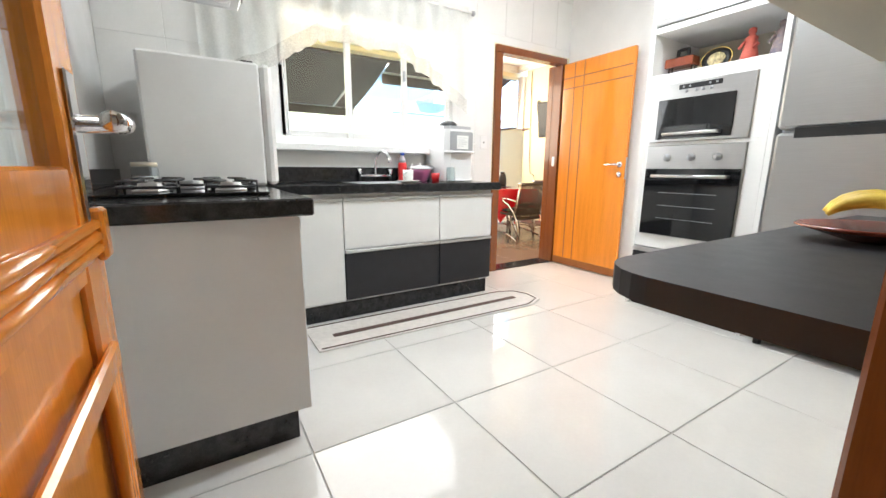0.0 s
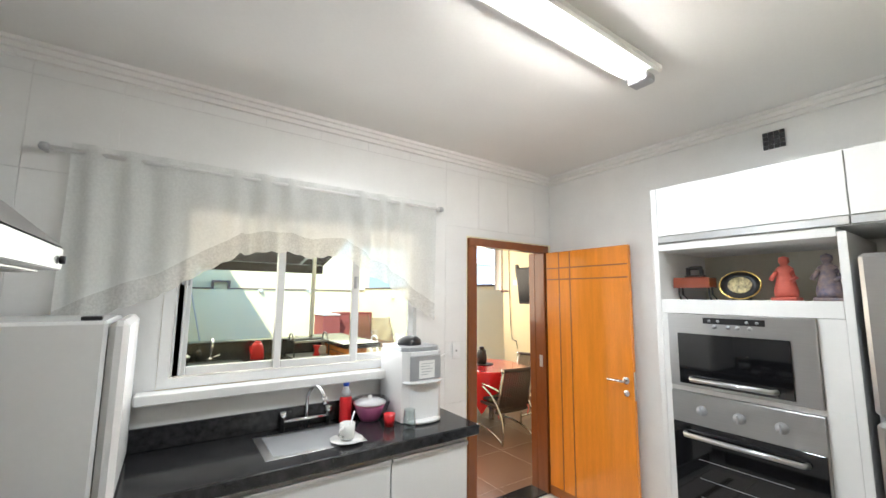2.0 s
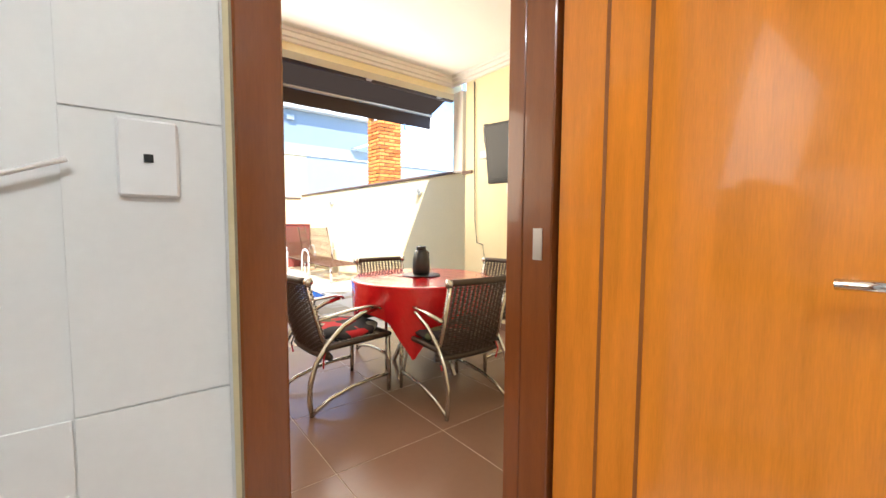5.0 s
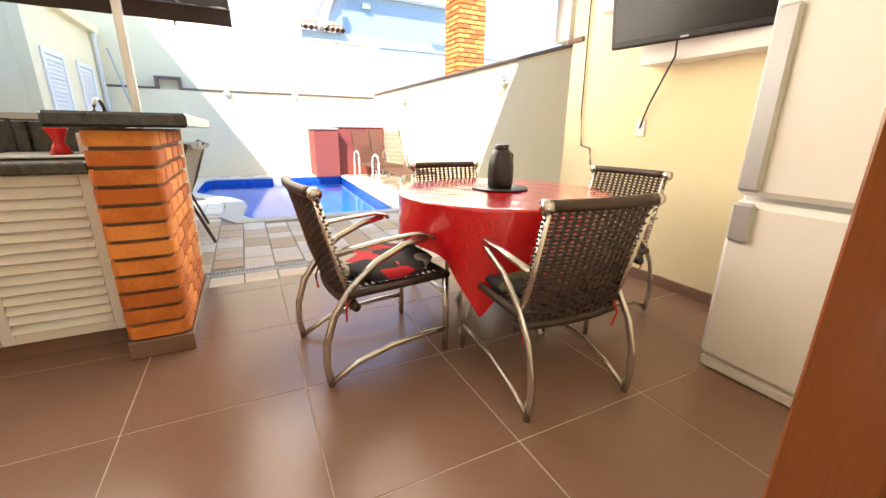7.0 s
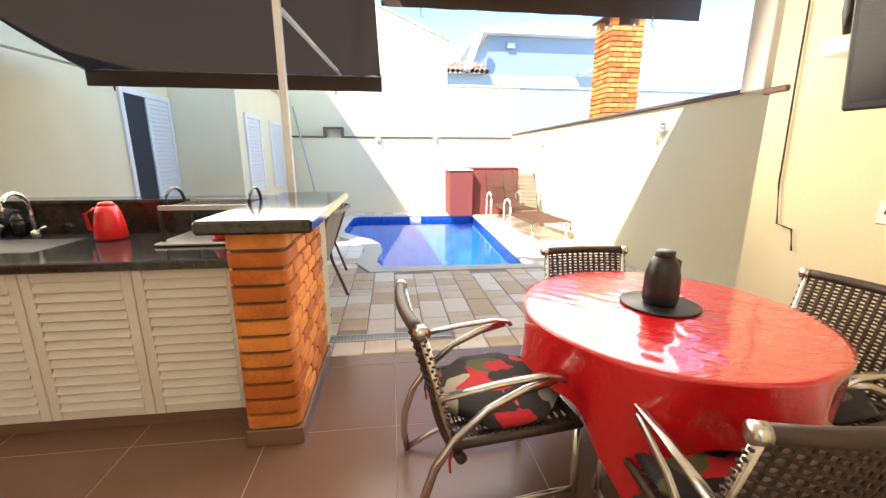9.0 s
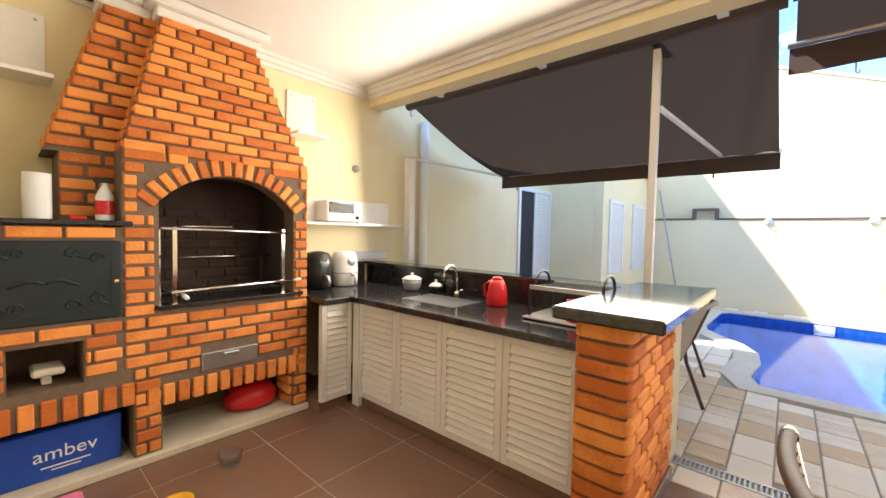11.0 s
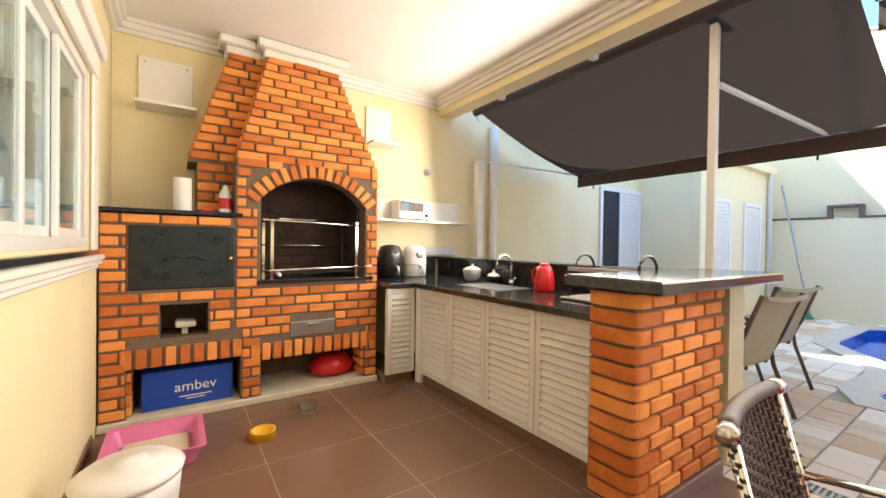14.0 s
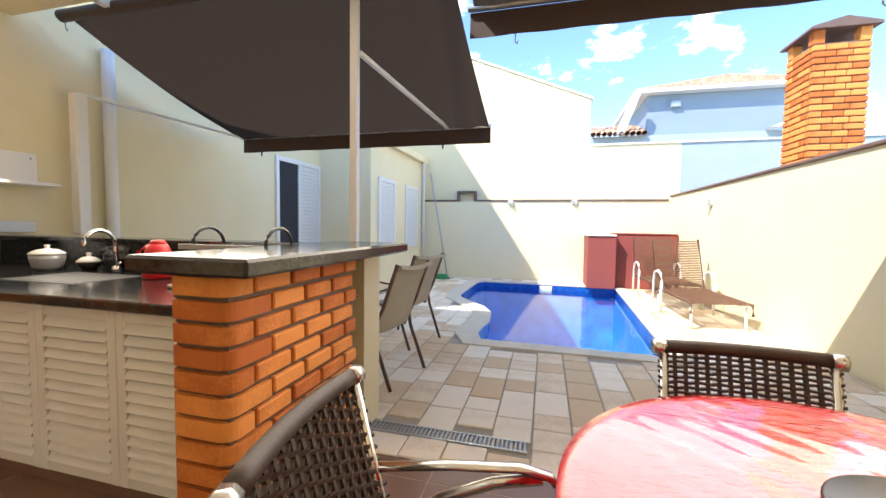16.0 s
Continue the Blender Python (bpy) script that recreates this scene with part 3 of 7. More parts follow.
structure("trim_veranda", s, "trim", "white stepped plaster cornice")
structure("floor_bed_veranda", B(VX0, YO, -0.14, VX1, 2.92, -0.002), "bgrout", "tan grout bed under brown tiles")
structure("baseboard", B(VX1 - 0.014, 0.2, 0, VX1 - 0.001, 2.74, 0.075, 0.003), "btile", "brown tile skirting along the cream wall")
structure("baseboard_left", B(0.3, YO + 0.001, 0, 2.4, YO + 0.014, 0.075, 0.003), "btile", "brown tile skirting under the window")

XB, YF = 6.0, 10.35           # right boundary wall and far wall
s = B(XB, 2.6, -0.1, XB + 0.15, YF, 1.90)
structure("wall_boundary", s, "pale", "sunlit cream boundary wall beside the pool")
structure("wall_return", B(VX1 + 0.152, 2.55, 0, XB, 2.7, 1.9), "cream", "short cream return wall")
structure("trim_boundary", B(XB - 0.03, 2.6, 1.902, XB + 0.18, YF, 1.94, 0.01).box(VX1 - 0.02, 2.62, 1.76, VX1 + 0.17, 2.80, 1.80, 0.01), "ledge", "thin brown coping on the boundary wall")
structure("wall_far", B(-0.6, YF, -0.1, XB + 0.15, YF + 0.15, 1.82), "pale", "cream garden wall at the end of the yard")
s = B(0.5, YF - 0.03, 1.823, 1.36, YF + 0.12, 1.86, 0.008).box(1.36, YF - 0.03, 1.823, 1.42, YF + 0.12, 2.07, 0.008)
s.box(1.42, YF - 0.03, 2.02, 1.77, YF + 0.12, 2.07, 0.008).box(1.77, YF - 0.03, 1.823, 1.83, YF + 0.12, 2.07, 0.008).box(1.83, YF - 0.03, 1.823, XB - 0.04, YF + 0.12, 1.86, 0.008)
structure("trim_far", s, "ledge", "brown stepped coping line on the far wall")
s = Shape().prism([(-3, 0), (4.35, 0), (4.35, 4.10), (1.4, 5.30), (-3, 5.30)], "y", YF + 0.152, YF + 0.4)
structure("wall_gable", s, "pale", "tall cream neighbour gable wall with a sloping top")
structure("wall_gable_low", B(4.352, YF + 0.152, 0, 6.2, YF + 0.4, 3.06), "pale", "cream neighbour wall, lower part")
structure("wall_gable_grey", B(6.2, YF + 0.152, 0, 12, YF + 0.4, 3.06), "grey", "blue-grey neighbour wall beyond the boundary")
s = Shape().prism([(-3, 5.302), (1.4, 5.302), (4.40, 4.082), (4.40, 4.13), (1.4, 5.352), (-3, 5.352)], "y", YF + 0.12, YF + 0.43)
s.box(4.402, YF + 0.12, 3.062, 12, YF + 0.43, 3.10)
structure("trim_gable", s, "trim", "pale metal flashing on the neighbour wall")
s = B(0.35, 7.35, 0, 0.5, YF - 0.003, 2.72)
structure("wall_west_wing", s, "cream", "cream house wing with louvred windows")
structure("wall_west_wing_end", B(VX0, 7.352, 0, 0.348, 7.5, 2.72), "cream", "cream house wing, end wall")
s = B(VX0 - 0.2, 7.30, 2.722, 0.62, YF - 0.003, 2.86, 0.01)
structure("eave_wing", s, "pale", "cream concrete eave of the house wing")
# added block, sized so its shadow falls across pool and far wall
structure("wall_upper_storey", B(-4.5, 3.3, 3.1, -1.6, 10.3, 7.6), "pale", "cream block added to cast the house shadow on the yard")
structure("ground", B(-60, -60, -1.6, 60, 60, -1.45), "sand", "bare sandy ground around the house")

# ---- pool ----
POOL = [(2.80, 5.16), (4.66, 5.10), (4.87, 9.70), (2.15, 9.78), (2.02, 9.6), (1.98, 8.0), (2.05, 7.62), (2.30, 7.25), (2.55, 6.95), (2.72, 6.55), (2.76, 6.1), (2.72, 5.75), (2.70, 5.45)]


def inside(p, poly):
    c = False
    for (x0, y0), (x1, y1) in zip(poly, poly[1:] + poly[:1]):
        if (y0 > p[1]) != (y1 > p[1]) and p[0] < (x1 - x0) * (p[1] - y0) / (y1 - y0) + x0:
            c = not c
    return c


def grown(poly, d):
    cx, cy = sum(p[0] for p in poly) / len(poly), sum(p[1] for p in poly) / len(poly)
    out = []
    n = len(poly)
    for i in range(n):
        a, b, c = Vector(poly[i - 1]), Vector(poly[i]), Vector(poly[(i + 1) % n])
        n1, n2 = (b - a).normalized(), (c - b).normalized()
        m = (Vector((n1.y, -n1.x)) + Vector((n2.y, -n2.x))).normalized()
        out.append((b.x + m.x * d, b.y + m.y * d))
    return out


def ring(a, b, z0, z1):
    """A band between two outlines, from z0 to z1."""
    s, n = Shape(), len(a)
    vs = [(*p, z) for z in (z0, z1) for q in (a, b) for p in q]
    fs = []
    for i in range(n):
        j = (i + 1) % n
        fs += [(i, j, n + j, n + i), (2 * n + i, 2 * n + j, 3 * n + j, 3 * n + i), (i, j, 2 * n + j, 2 * n + i), (n + i, n + j, 3 * n + j, 3 * n + i)]
    return s.add(vs, fs)


pool = thing("swimming_pool", (3.5, 7.5, -1.4), "blue tiled swimming pool with a curved corner", "pool", kind="structure")
part("pool_shell", ring(POOL, grown(POOL, 0.10), -1.35, -0.24), "pooltile", pool)
part("waterline_band", ring(POOL, grown(POOL, 0.10), -0.238, -0.022), "poolband", pool, "dark blue mosaic band at the waterline")
part("pool_bottom", Shape().prism(grown(POOL, 0.05), "z", -1.42, -1.352), "pooltile", pool)
part("coping", ring(grown(POOL, -0.02), grown(POOL, 0.24), -0.02, 0.012), "coping", pool, "pale stone coping")
part("skimmer", B(3.35, 9.70, -0.17, 3.62, 9.765, -0.04, 0.01).box(3.38, 9.69, -0.15, 3.59, 9.72, -0.06), "white", pool, "white skimmer inlet")
wob = structure("water", Shape().add([(*p, -0.121) for p in grown(POOL, 0.0)], [tuple(range(len(POOL)))]), "wetwater", "clear calm blue pool water")
wob.visible_shadow = False

# ---- brick work ----
random.seed(4)
BRICKS = {}


def brick_mesh(l, w, h, r=0.006):
    key = (round(l, 2), round(w, 2), round(h, 3))
    if key not in BRICKS:
        BRICKS[key] = Shape().box(-key[0] / 2, -key[1] / 2, -key[2] / 2, key[0] / 2, key[1] / 2, key[2] / 2, r).mesh("brick", "brick")
    return BRICKS[key]


def lay(parent, c, l, w, h, turn=0.0, tilt=0.0):
    ob = new("brick", brick_mesh(l, w, h))
    ob.parent = parent
    ob.matrix_basis = Matrix.Translation(Vector(c) - root_of(parent)) @ Euler((tilt, 0, turn)).to_matrix().to_4x4()
    return ob


def courses(parent, fixed, axis, u0, u1, z0, n, ch, holes=(), depth=0.06, proud=0.012, length=0.215, shrink=None, odd=0):
    """Rows of bricks on a face; axis: the way the face looks ('x': bricks run along y, 'y': along x)."""
    for i in range(n):
        z = z0 + ch * (i + 0.5)
        a, b = (u0, u1) if shrink is None else shrink(i)
        u = a - (length / 2 if (i + odd) % 2 else 0)
        while u < b - 0.02:
            p, q = max(a, u), min(b, u + length)
            u += length
            segs = [(p, q)]
            for h0, h1, g0, g1 in holes:
                if z + ch * 0.4 > g0 and z - ch * 0.4 < g1:
                    nxt = []
                    for e, f in segs:
                        if e < h0:
                            nxt.append((e, min(f, h0)))
                        if f > h1:
                            nxt.append((max(e, h1), f))
                    segs = nxt
            for e, f in segs:
                if f - e < 0.035:
                    continue
                l = f - e - 0.016
                mid = (e + f) / 2
                fx = fixed(i) if callable(fixed) else fixed
                j = random.uniform(-0.003, 0.003)
                if axis == "x":
                    lay(parent, (fx - depth / 2 + proud + j, mid, z), l, depth, ch - 0.018, radians(90))
                else:
                    lay(parent, (mid, fx + depth / 2 - proud + j, z), l, depth, ch - 0.018)


# ---- barbecue ----
BX = 0.10
bbq = thing("barbecue", (-0.2, 1.0, 0), "orange brick barbecue with tapered hood and arched fire opening", "barbecue")
s = B(VX0 + 0.004, 0.018, 0.0, BX + 0.03, 1.955, 0.05, 0.006)
part("plinth", s, "coping", bbq, "beige cement plinth")
C = BX - 0.004
for q in (
    (VX0 + 0.004, 0.025, 0.052, C, 0.165, 1.42),
    (VX0 + 0.004, 0.845, 0.052, C, 0.985, 0.92),
    (VX0 + 0.004, 1.835, 0.052, C, 1.945, 1.86),
    (VX0 + 0.004, 0.165, 0.38, C, 0.845, 0.567),
    (VX0 + 0.004, 0.165, 0.567, C, 0.345, 0.905),
    (VX0 + 0.004, 0.63, 0.567, C, 0.845, 0.905),
    (VX0 + 0.004, 0.345, 0.80, C, 0.63, 0.905),
    (VX0 + 0.004, 0.345, 0.567, -0.30, 0.63, 0.80),
    (VX0 + 0.004, 0.165, 0.905, C, 0.80, 1.35),
    (VX0 + 0.004, 0.165, 1.35, C, 0.80, 1.42),
    (VX0 + 0.004, 0.80, 0.92, C, 0.975, 1.86),
    (VX0 + 0.004, 0.985, 0.38, C, 1.835, 0.92),
    (VX0 + 0.004, 0.165, 0.052, -0.40, 0.845, 0.38),
    (VX0 + 0.004, 0.985, 0.052, -0.40, 1.835, 0.38),
):
    part("core", B(*q), "mortar", bbq, "grey-brown mortar body")
# arch spandrels
AC, AR = 1.395, 0.55
top = [(0.975, 1.55)] + [(AC + AR * math.cos(radians(a)), 1.775 - AR + AR * math.sin(radians(a))) for a in range(140, 39, -10)] + [(1.835, 1.55), (1.835, 1.86), (0.975, 1.86)]
part("arch_core", Shape().prism(top, "x", C - 0.14, C), "mortar", bbq)
for q in (
    (VX0 + 0.006, 0.976, 0.95, -0.42, 1.834, 1.85),
    (VX0 + 0.006, 0.9765, 0.95, C - 0.15, 1.0, 1.85),
    (VX0 + 0.006, 1.81, 0.95, C - 0.15, 1.8345, 1.85),
    (-0.42, 0.98, 1.80, C - 0.14, 1.83, 1.85),
):
    part("firebox_lining", B(*q), "soot", bbq, "sooty black firebox lining")
hz0, hz1 = 1.86, 2.82
hood = Shape()


def frustum(s, x0, x1, y0, y1, z0, tx0, tx1, ty0, ty1, z1):
    vs = [(x0, y0, z0), (x1, y0, z0), (x1, y1, z0), (x0, y1, z0), (tx0, ty0, z1), (tx1, ty0, z1), (tx1, ty1, z1), (tx0, ty1, z1)]
    return s.add(vs, [(0, 3, 2, 1), (4, 5, 6, 7), (0, 1, 5, 4), (1, 2, 6, 5), (2, 3, 7, 6), (3, 0, 4, 7)])


frustum(hood, VX0 + 0.004, C, 0.80, 1.955, hz0, VX0 + 0.004, -0.20, 1.075, 1.655, hz1)
frustum(hood, VX0 + 0.004, -0.11, 0.50, 0.86, 1.84, VX0 + 0.004, -0.31, 0.80, 1.09, hz1)
hood.box(VX0 + 0.004, 0.56, 1.46, -0.12, 0.86, 1.84)
part("hood_core", hood, "mortar", bbq)
# front bricks
H0 = [(0.165, 0.80, 0.905, 1.35), (0.345, 0.63, 0.567, 0.805), (0.165, 0.845, 0.0, 0.52), (0.985, 1.835, 0.0, 0.46),
      (0.955, 1.835, 0.93, 1.56), (1.20, 1.56, 0.48, 0.62)]
courses(bbq, BX, "x", 0.022, 0.80, 0.055, 18, 0.0762, H0)
arch_holes = H0 + [(AC - 0.02 - w, AC + 0.02 + w, 1.55, 1.55 + h) for w, h in ((0.50, 0.06), (0.50, 0.12), (0.46, 0.20), (0.36, 0.26), (0.24, 0.30))]
courses(bbq, BX, "x", 0.802, 1.955, 0.055, 24, 0.0762, arch_holes, odd=1)
for a in range(16):
    ang = 142 - a * (104 / 15)
    ca, sa = math.cos(radians(ang)), math.sin(radians(ang))
    lay(bbq, (BX - 0.018, AC + (AR + 0.055) * ca, 1.775 - AR + (AR + 0.055) * sa), 0.11, 0.06, 0.05, radians(90), radians(ang) if False else 0).rotation_euler = Euler((0, -radians(ang), radians(90)))
# upright bricks above the log stores
for y0, y1, z in ((0.12, 0.86, 0.445), (0.90, 1.95, 0.39)):
    n = int((y1 - y0) / 0.076)
    for k in range(n):
        b = lay(bbq, (BX - 0.018, y0 + (k + 0.5) * (y1 - y0) / n, z), 0.13, 0.06, 0.06)
        b.rotation_euler = Euler((0, radians(90), radians(90)))
# hood bricks
ch = (hz1 - hz0) / 13
def hood_span(i):
    k = (i + 0.5) / 13
    return 0.79 + (1.065 - 0.79) * k, 1.965 + (1.665 - 1.965) * k
courses(bbq, lambda i: BX + 0.01 + (-0.20 - BX) * (i + 0.5) / 13, "x", 0, 0, hz0, 13, ch, shrink=hood_span, depth=0.08)
for i in range(13):
    k = (i + 0.5) / 13
    z = hz0 + ch * (i + 0.5)
    a, b = hood_span(i)
    xf = BX + (-0.20 - BX) * k - 0.075
    for side in (a + 0.05, b - 0.05):
        lay(bbq, ((xf - 0.11) if i % 2 else (xf - 0.09), side, z), 0.2 if i % 2 else 0.16, 0.10, ch - 0.018)
    f0, f1 = 0.49 + (0.79 - 0.49) * k, 0.86 + (1.09 - 0.86) * k
    xs = -0.10 + (-0.30 + 0.10) * k
    m = f0 + (0.14 if i % 2 else 0.20)
    lay(bbq, (xs - 0.028, (f0 + m) / 2, z), m - f0 - 0.016, 0.08, ch - 0.018, radians(90))
    lay(bbq, (xs - 0.028, (m + f1) / 2, z), f1 - m - 0.016, 0.08, ch - 0.018, radians(90))
    lay(bbq, (xs - 0.15, f0 + 0.05, z), 0.14, 0.10, ch - 0.018)
for i in range(5):
    z = 1.472 + 0.0762 * (i + 0.5)
    m = 0.55 + (0.12 if i % 2 else 0.2)
    lay(bbq, (-0.14, (0.555 + m) / 2, z), m - 0.555 - 0.016, 0.06, 0.058, radians(90))
    lay(bbq, (-0.14, (m + 0.86) / 2, z), 0.86 - m - 0.016, 0.06, 0.058, radians(90))
# inner brick lining at the back of the fire and right pier returns
for i in range(8):
    for k in range(4):
        yb, zb = 1.10 + 0.2 * k - (0.08 if i % 2 else 0), 1.0 + 0.0762 * i
        part("brick", B(-0.43, max(1.002, yb - 0.095), zb - 0.029, -0.405, yb + 0.095, zb + 0.029, 0.005), "soot", bbq)
for i in range(4):
    lay(bbq, (-0.02, 1.836, 0.095 + 0.0762 * i), 0.2, 0.05, 0.058)
    lay(bbq, (-0.02, 0.166, 0.095 + 0.0762 * i), 0.2, 0.05, 0.058)
part("capital", B(VX0 + 0.006, 1.03, 2.80, -0.16, 1.70, 2.86, 0.01).box(VX0 + 0.006, 0.98, 2.86, -0.11, 1.75, 2.925, 0.01)
     .box(VX0 + 0.006, 0.76, 2.80, -0.27, 1.03, 2.86, 0.01).box(VX0 + 0.006, 0.71, 2.86, -0.22, 0.98, 2.925, 0.01), "trim", bbq, "white plaster capital")
part("side_slab", B(VX0 + 0.006, 0.017, 1.428, BX + 0.03, 0.845, 1.456, 0.005), "granite", bbq, "black granite slab on the oven block")
part("fire_sill", B(-0.40, 0.955, 0.925, BX + 0.035, 1.90, 0.950, 0.004), "granite", bbq, "black granite sill")
part("ash_drawer", B(BX - 0.02, 1.20, 0.485, BX + 0.012, 1.56, 0.60, 0.004).box(BX + 0.012, 1.33, 0.56, BX + 0.03, 1.43, 0.585, 0.004), "steel", bbq, "stainless ash drawer")
door = part("oven_door", B(BX - 0.03, 0.175, 0.91, BX + 0.014, 0.795, 1.345, 0.008), "iron", bbq, "dark cast-iron oven door with scroll relief")
rel = Shape()
for sgn in (-1, 1):
    for u, w in ((0.20, 0.12), (0.10, 0.15), (0.2, -0.1), (0.10, -0.13)):
        pts = [(BX + 0.016, 0.485 + sgn * (u + 0.035 * math.cos(a * 0.7) * (1 - a / 14)), 1.13 + w + 0.035 * math.sin(a * 0.7) * (1 - a / 14)) for a in range(11)]
        rel.tube(pts, 0.005, 6)
    rel.tube([(BX + 0.016, 0.485 + sgn * u, 1.12 + 0.02 * math.sin(u * 30)) for u in (0.0, 0.03, 0.06, 0.1, 0.13)], 0.008, 6)
rel.box(BX + 0.013, 0.215, 0.945, BX + 0.018, 0.755, 0.953).box(BX + 0.013, 0.215, 1.30, BX + 0.018, 0.755, 1.308).box(BX + 0.013, 0.215, 0.953, BX + 0.018, 0.223, 1.30).box(BX + 0.013, 0.747, 0.953, BX + 0.018, 0.755, 1.30)
for yy in (0.30, 0.67):
    for zz in (1.0, 1.26):
        rel.tube([(BX + 0.016, yy + dy, zz + 0.012 * math.sin(dy * 60)) for dy in (-0.06, -0.03, 0, 0.03, 0.06)], 0.005, 6)
part("scroll_relief", rel, "iron", door)
part("door_knob", Shape().lathe((BX + 0.014, 0.765, 1.12), [(0.006, 0), (0.008, 0.02), (0.014, 0.03), (0.012, 0.042), (0, 0.045)], 12, m=Euler((0, radians(90), 0)).to_matrix().to_4x4()), "gold", door, "small brass knob")

spit = thing("skewer_grill", (0.0, 1.4, 0.95), "stainless steel skewer rack with a grill grate in the firebox", "grill")
for yy in (1.06, 1.76):
    for xx in (-0.30, 0.08):
        part("upright", B(xx - 0.008, yy - 0.012, 0.951, xx + 0.008, yy + 0.012, 1.41), "chrome", spit)
    part("side_rail", B(-0.30, yy - 0.01, 1.41, 0.09, yy + 0.01, 1.43), "chrome", spit)
for p, q, r in (((0.085, 0.99, 1.42), (0.085, 1.80, 1.40), 0.009), ((0.085, 1.04, 1.02), (0.085, 1.84, 1.04), 0.012), ((-0.2, 1.04, 1.22), (-0.2, 1.79, 1.22), 0.006)):
    part("rail", Shape().tube([p, q], r), "chrome", spit)
s = Shape()
for k in range(22):
    s.tube([(-0.28, 1.08 + k * 0.031, 1.0), (0.09, 1.08 + k * 0.031, 1.0)], 0.003, 5)
part("grate", s, "steel", spit)
part("grip", Shape().tube([(0.10, 1.10, 1.0), (0.18, 1.10, 0.99)], 0.014), "white", spit, "white grip")
part("grip", Shape().tube([(0.085, 1.84, 1.04), (0.09, 1.90, 1.045)], 0.014), "white", spit, "white grip")
s = Shape()
for k in range(8):
    s.tube([(0.0 + 0.01 * k, 1.12, 1.435), (0.03 - 0.02 * k, 1.42, 1.437)], 0.003, 5)
part("skewers", s, "steel", spit)

# ---- veranda counter, bar ----
PX0, PX1, PY0, PY1 = 2.235, 2.49, 2.06, 2.93
ctop = solid("worktop", B(VX0 + 0.004, 1.965, 0.855, 0.335, 2.20, 0.90, 0.006).box(VX0 + 0.004, 2.20, 0.855, 2.21, 3.0, 0.90, 0.006), "granite", "polished black granite worktop with a sink", "worktop")
part("sink", B(0.66, 2.44, 0.885, 1.20, 2.80, 0.9025, 0.004), "iron", ctop, "stainless sink rim")
part("sink_bowl", B(0.69, 2.47, 0.896, 1.17, 2.77, 0.9035, 0.001), "blackpanel", ctop)
solid("backsplash", B(VX0 + 0.004, 3.002, 0.0, 2.21, 3.10, 1.075), "granite", "black granite backsplash behind the worktop", "backsplash")
solid("backsplash_ledge", B(VX0 + 0.004, 2.96, 1.078, 2.21, 3.18, 1.105, 0.004), "granite", "polished black granite ledge on the backsplash", "ledge")
solid("side_splash", B(VX0 + 0.004, 1.965, 0.902, VX0 + 0.024, 2.955, 1.105), "granite", "black granite splash panel on the wall", "backsplash")


def louvre(name, x0, x1, y, z0, z1, n, facing="y"):
    """A louvred cabinet front between two stiles."""
    t = thing(name, ((x0 + x1) / 2, y, z0) if facing == "y" else (y, (x0 + x1) / 2, z0), "white louvred cabinet front under the granite worktop", "cabinet", "louvred cabinet fronts")
    mk = (lambda a, b, c, d, e, f, m=None: (a, b, c, d, e, f)) if facing == "y" else None

    def bx(s, u0, w0, zz0, u1, w1, zz1, bev=0.0):
        return s.box(u0, y + w0, zz0, u1, y + w1, zz1, bev) if facing == "y" else s.box(y - w0, u0, zz0, y - w1, u1, zz1, bev)
    part("back_panel", bx(Shape(), x0, 0.03, z0, x1, 0.045, z1), "louvre", t)
    for a, b in ((x0, x0 + 0.045), (x1 - 0.045, x1)):
        part("stile", bx(Shape(), a, 0, z0, b, 0.03, z1, 0.003), "louvre", t)
    part("rail", bx(Shape(), x0 + 0.046, 0.002, z1 - 0.05, x1 - 0.046, 0.03, z1, 0.003), "louvre", t)
    part("rail", bx(Shape(), x0 + 0.046, 0.002, z0, x1 - 0.046, 0.03, z0 + 0.05, 0.003), "louvre", t)
    h = (z1 - z0 - 0.10) / n
    for k in range(n):
        zz = z0 + 0.05 + h * k
        a, b = x0 + 0.046, x1 - 0.046
        prof = [(-0.006, zz + 0.002), (0.002, zz - 0.004), (0.029, zz + h * 0.93), (0.021, zz + h * 0.97)]
        if facing == "y":
            s = Shape().prism([(y + p, q) for p, q in prof], "x", a, b)
        else:
            s = Shape().prism([(y - p, q) for p, q in prof], "y", a, b)
        part("slat", s, "louvre", t)
    return t


for a, b in ((0.39, 0.83), (0.834, 1.27), (1.274, 1.74), (1.744, 2.20)):
    louvre("louvred_cabinet", a, b, 2.25, 0.09, 0.85, 14)
louvre("louvred_cabinet", 1.965, 2.24, 0.30, 0.09, 0.85, 14, "x")
solid("corner_post", B(0.305, 2.245, 0.0, 0.385, 2.29, 0.85, 0.003), "louvre", "white wooden corner post of the cabinets", "post")
structure("plinth_cabinets", B(0.34, 2.30, 0, 2.21, 2.34, 0.088).box(VX0 + 0.01, 1.97, 0, 0.25, 2.24, 0.088), "btile", "brown tiled cabinet plinth")

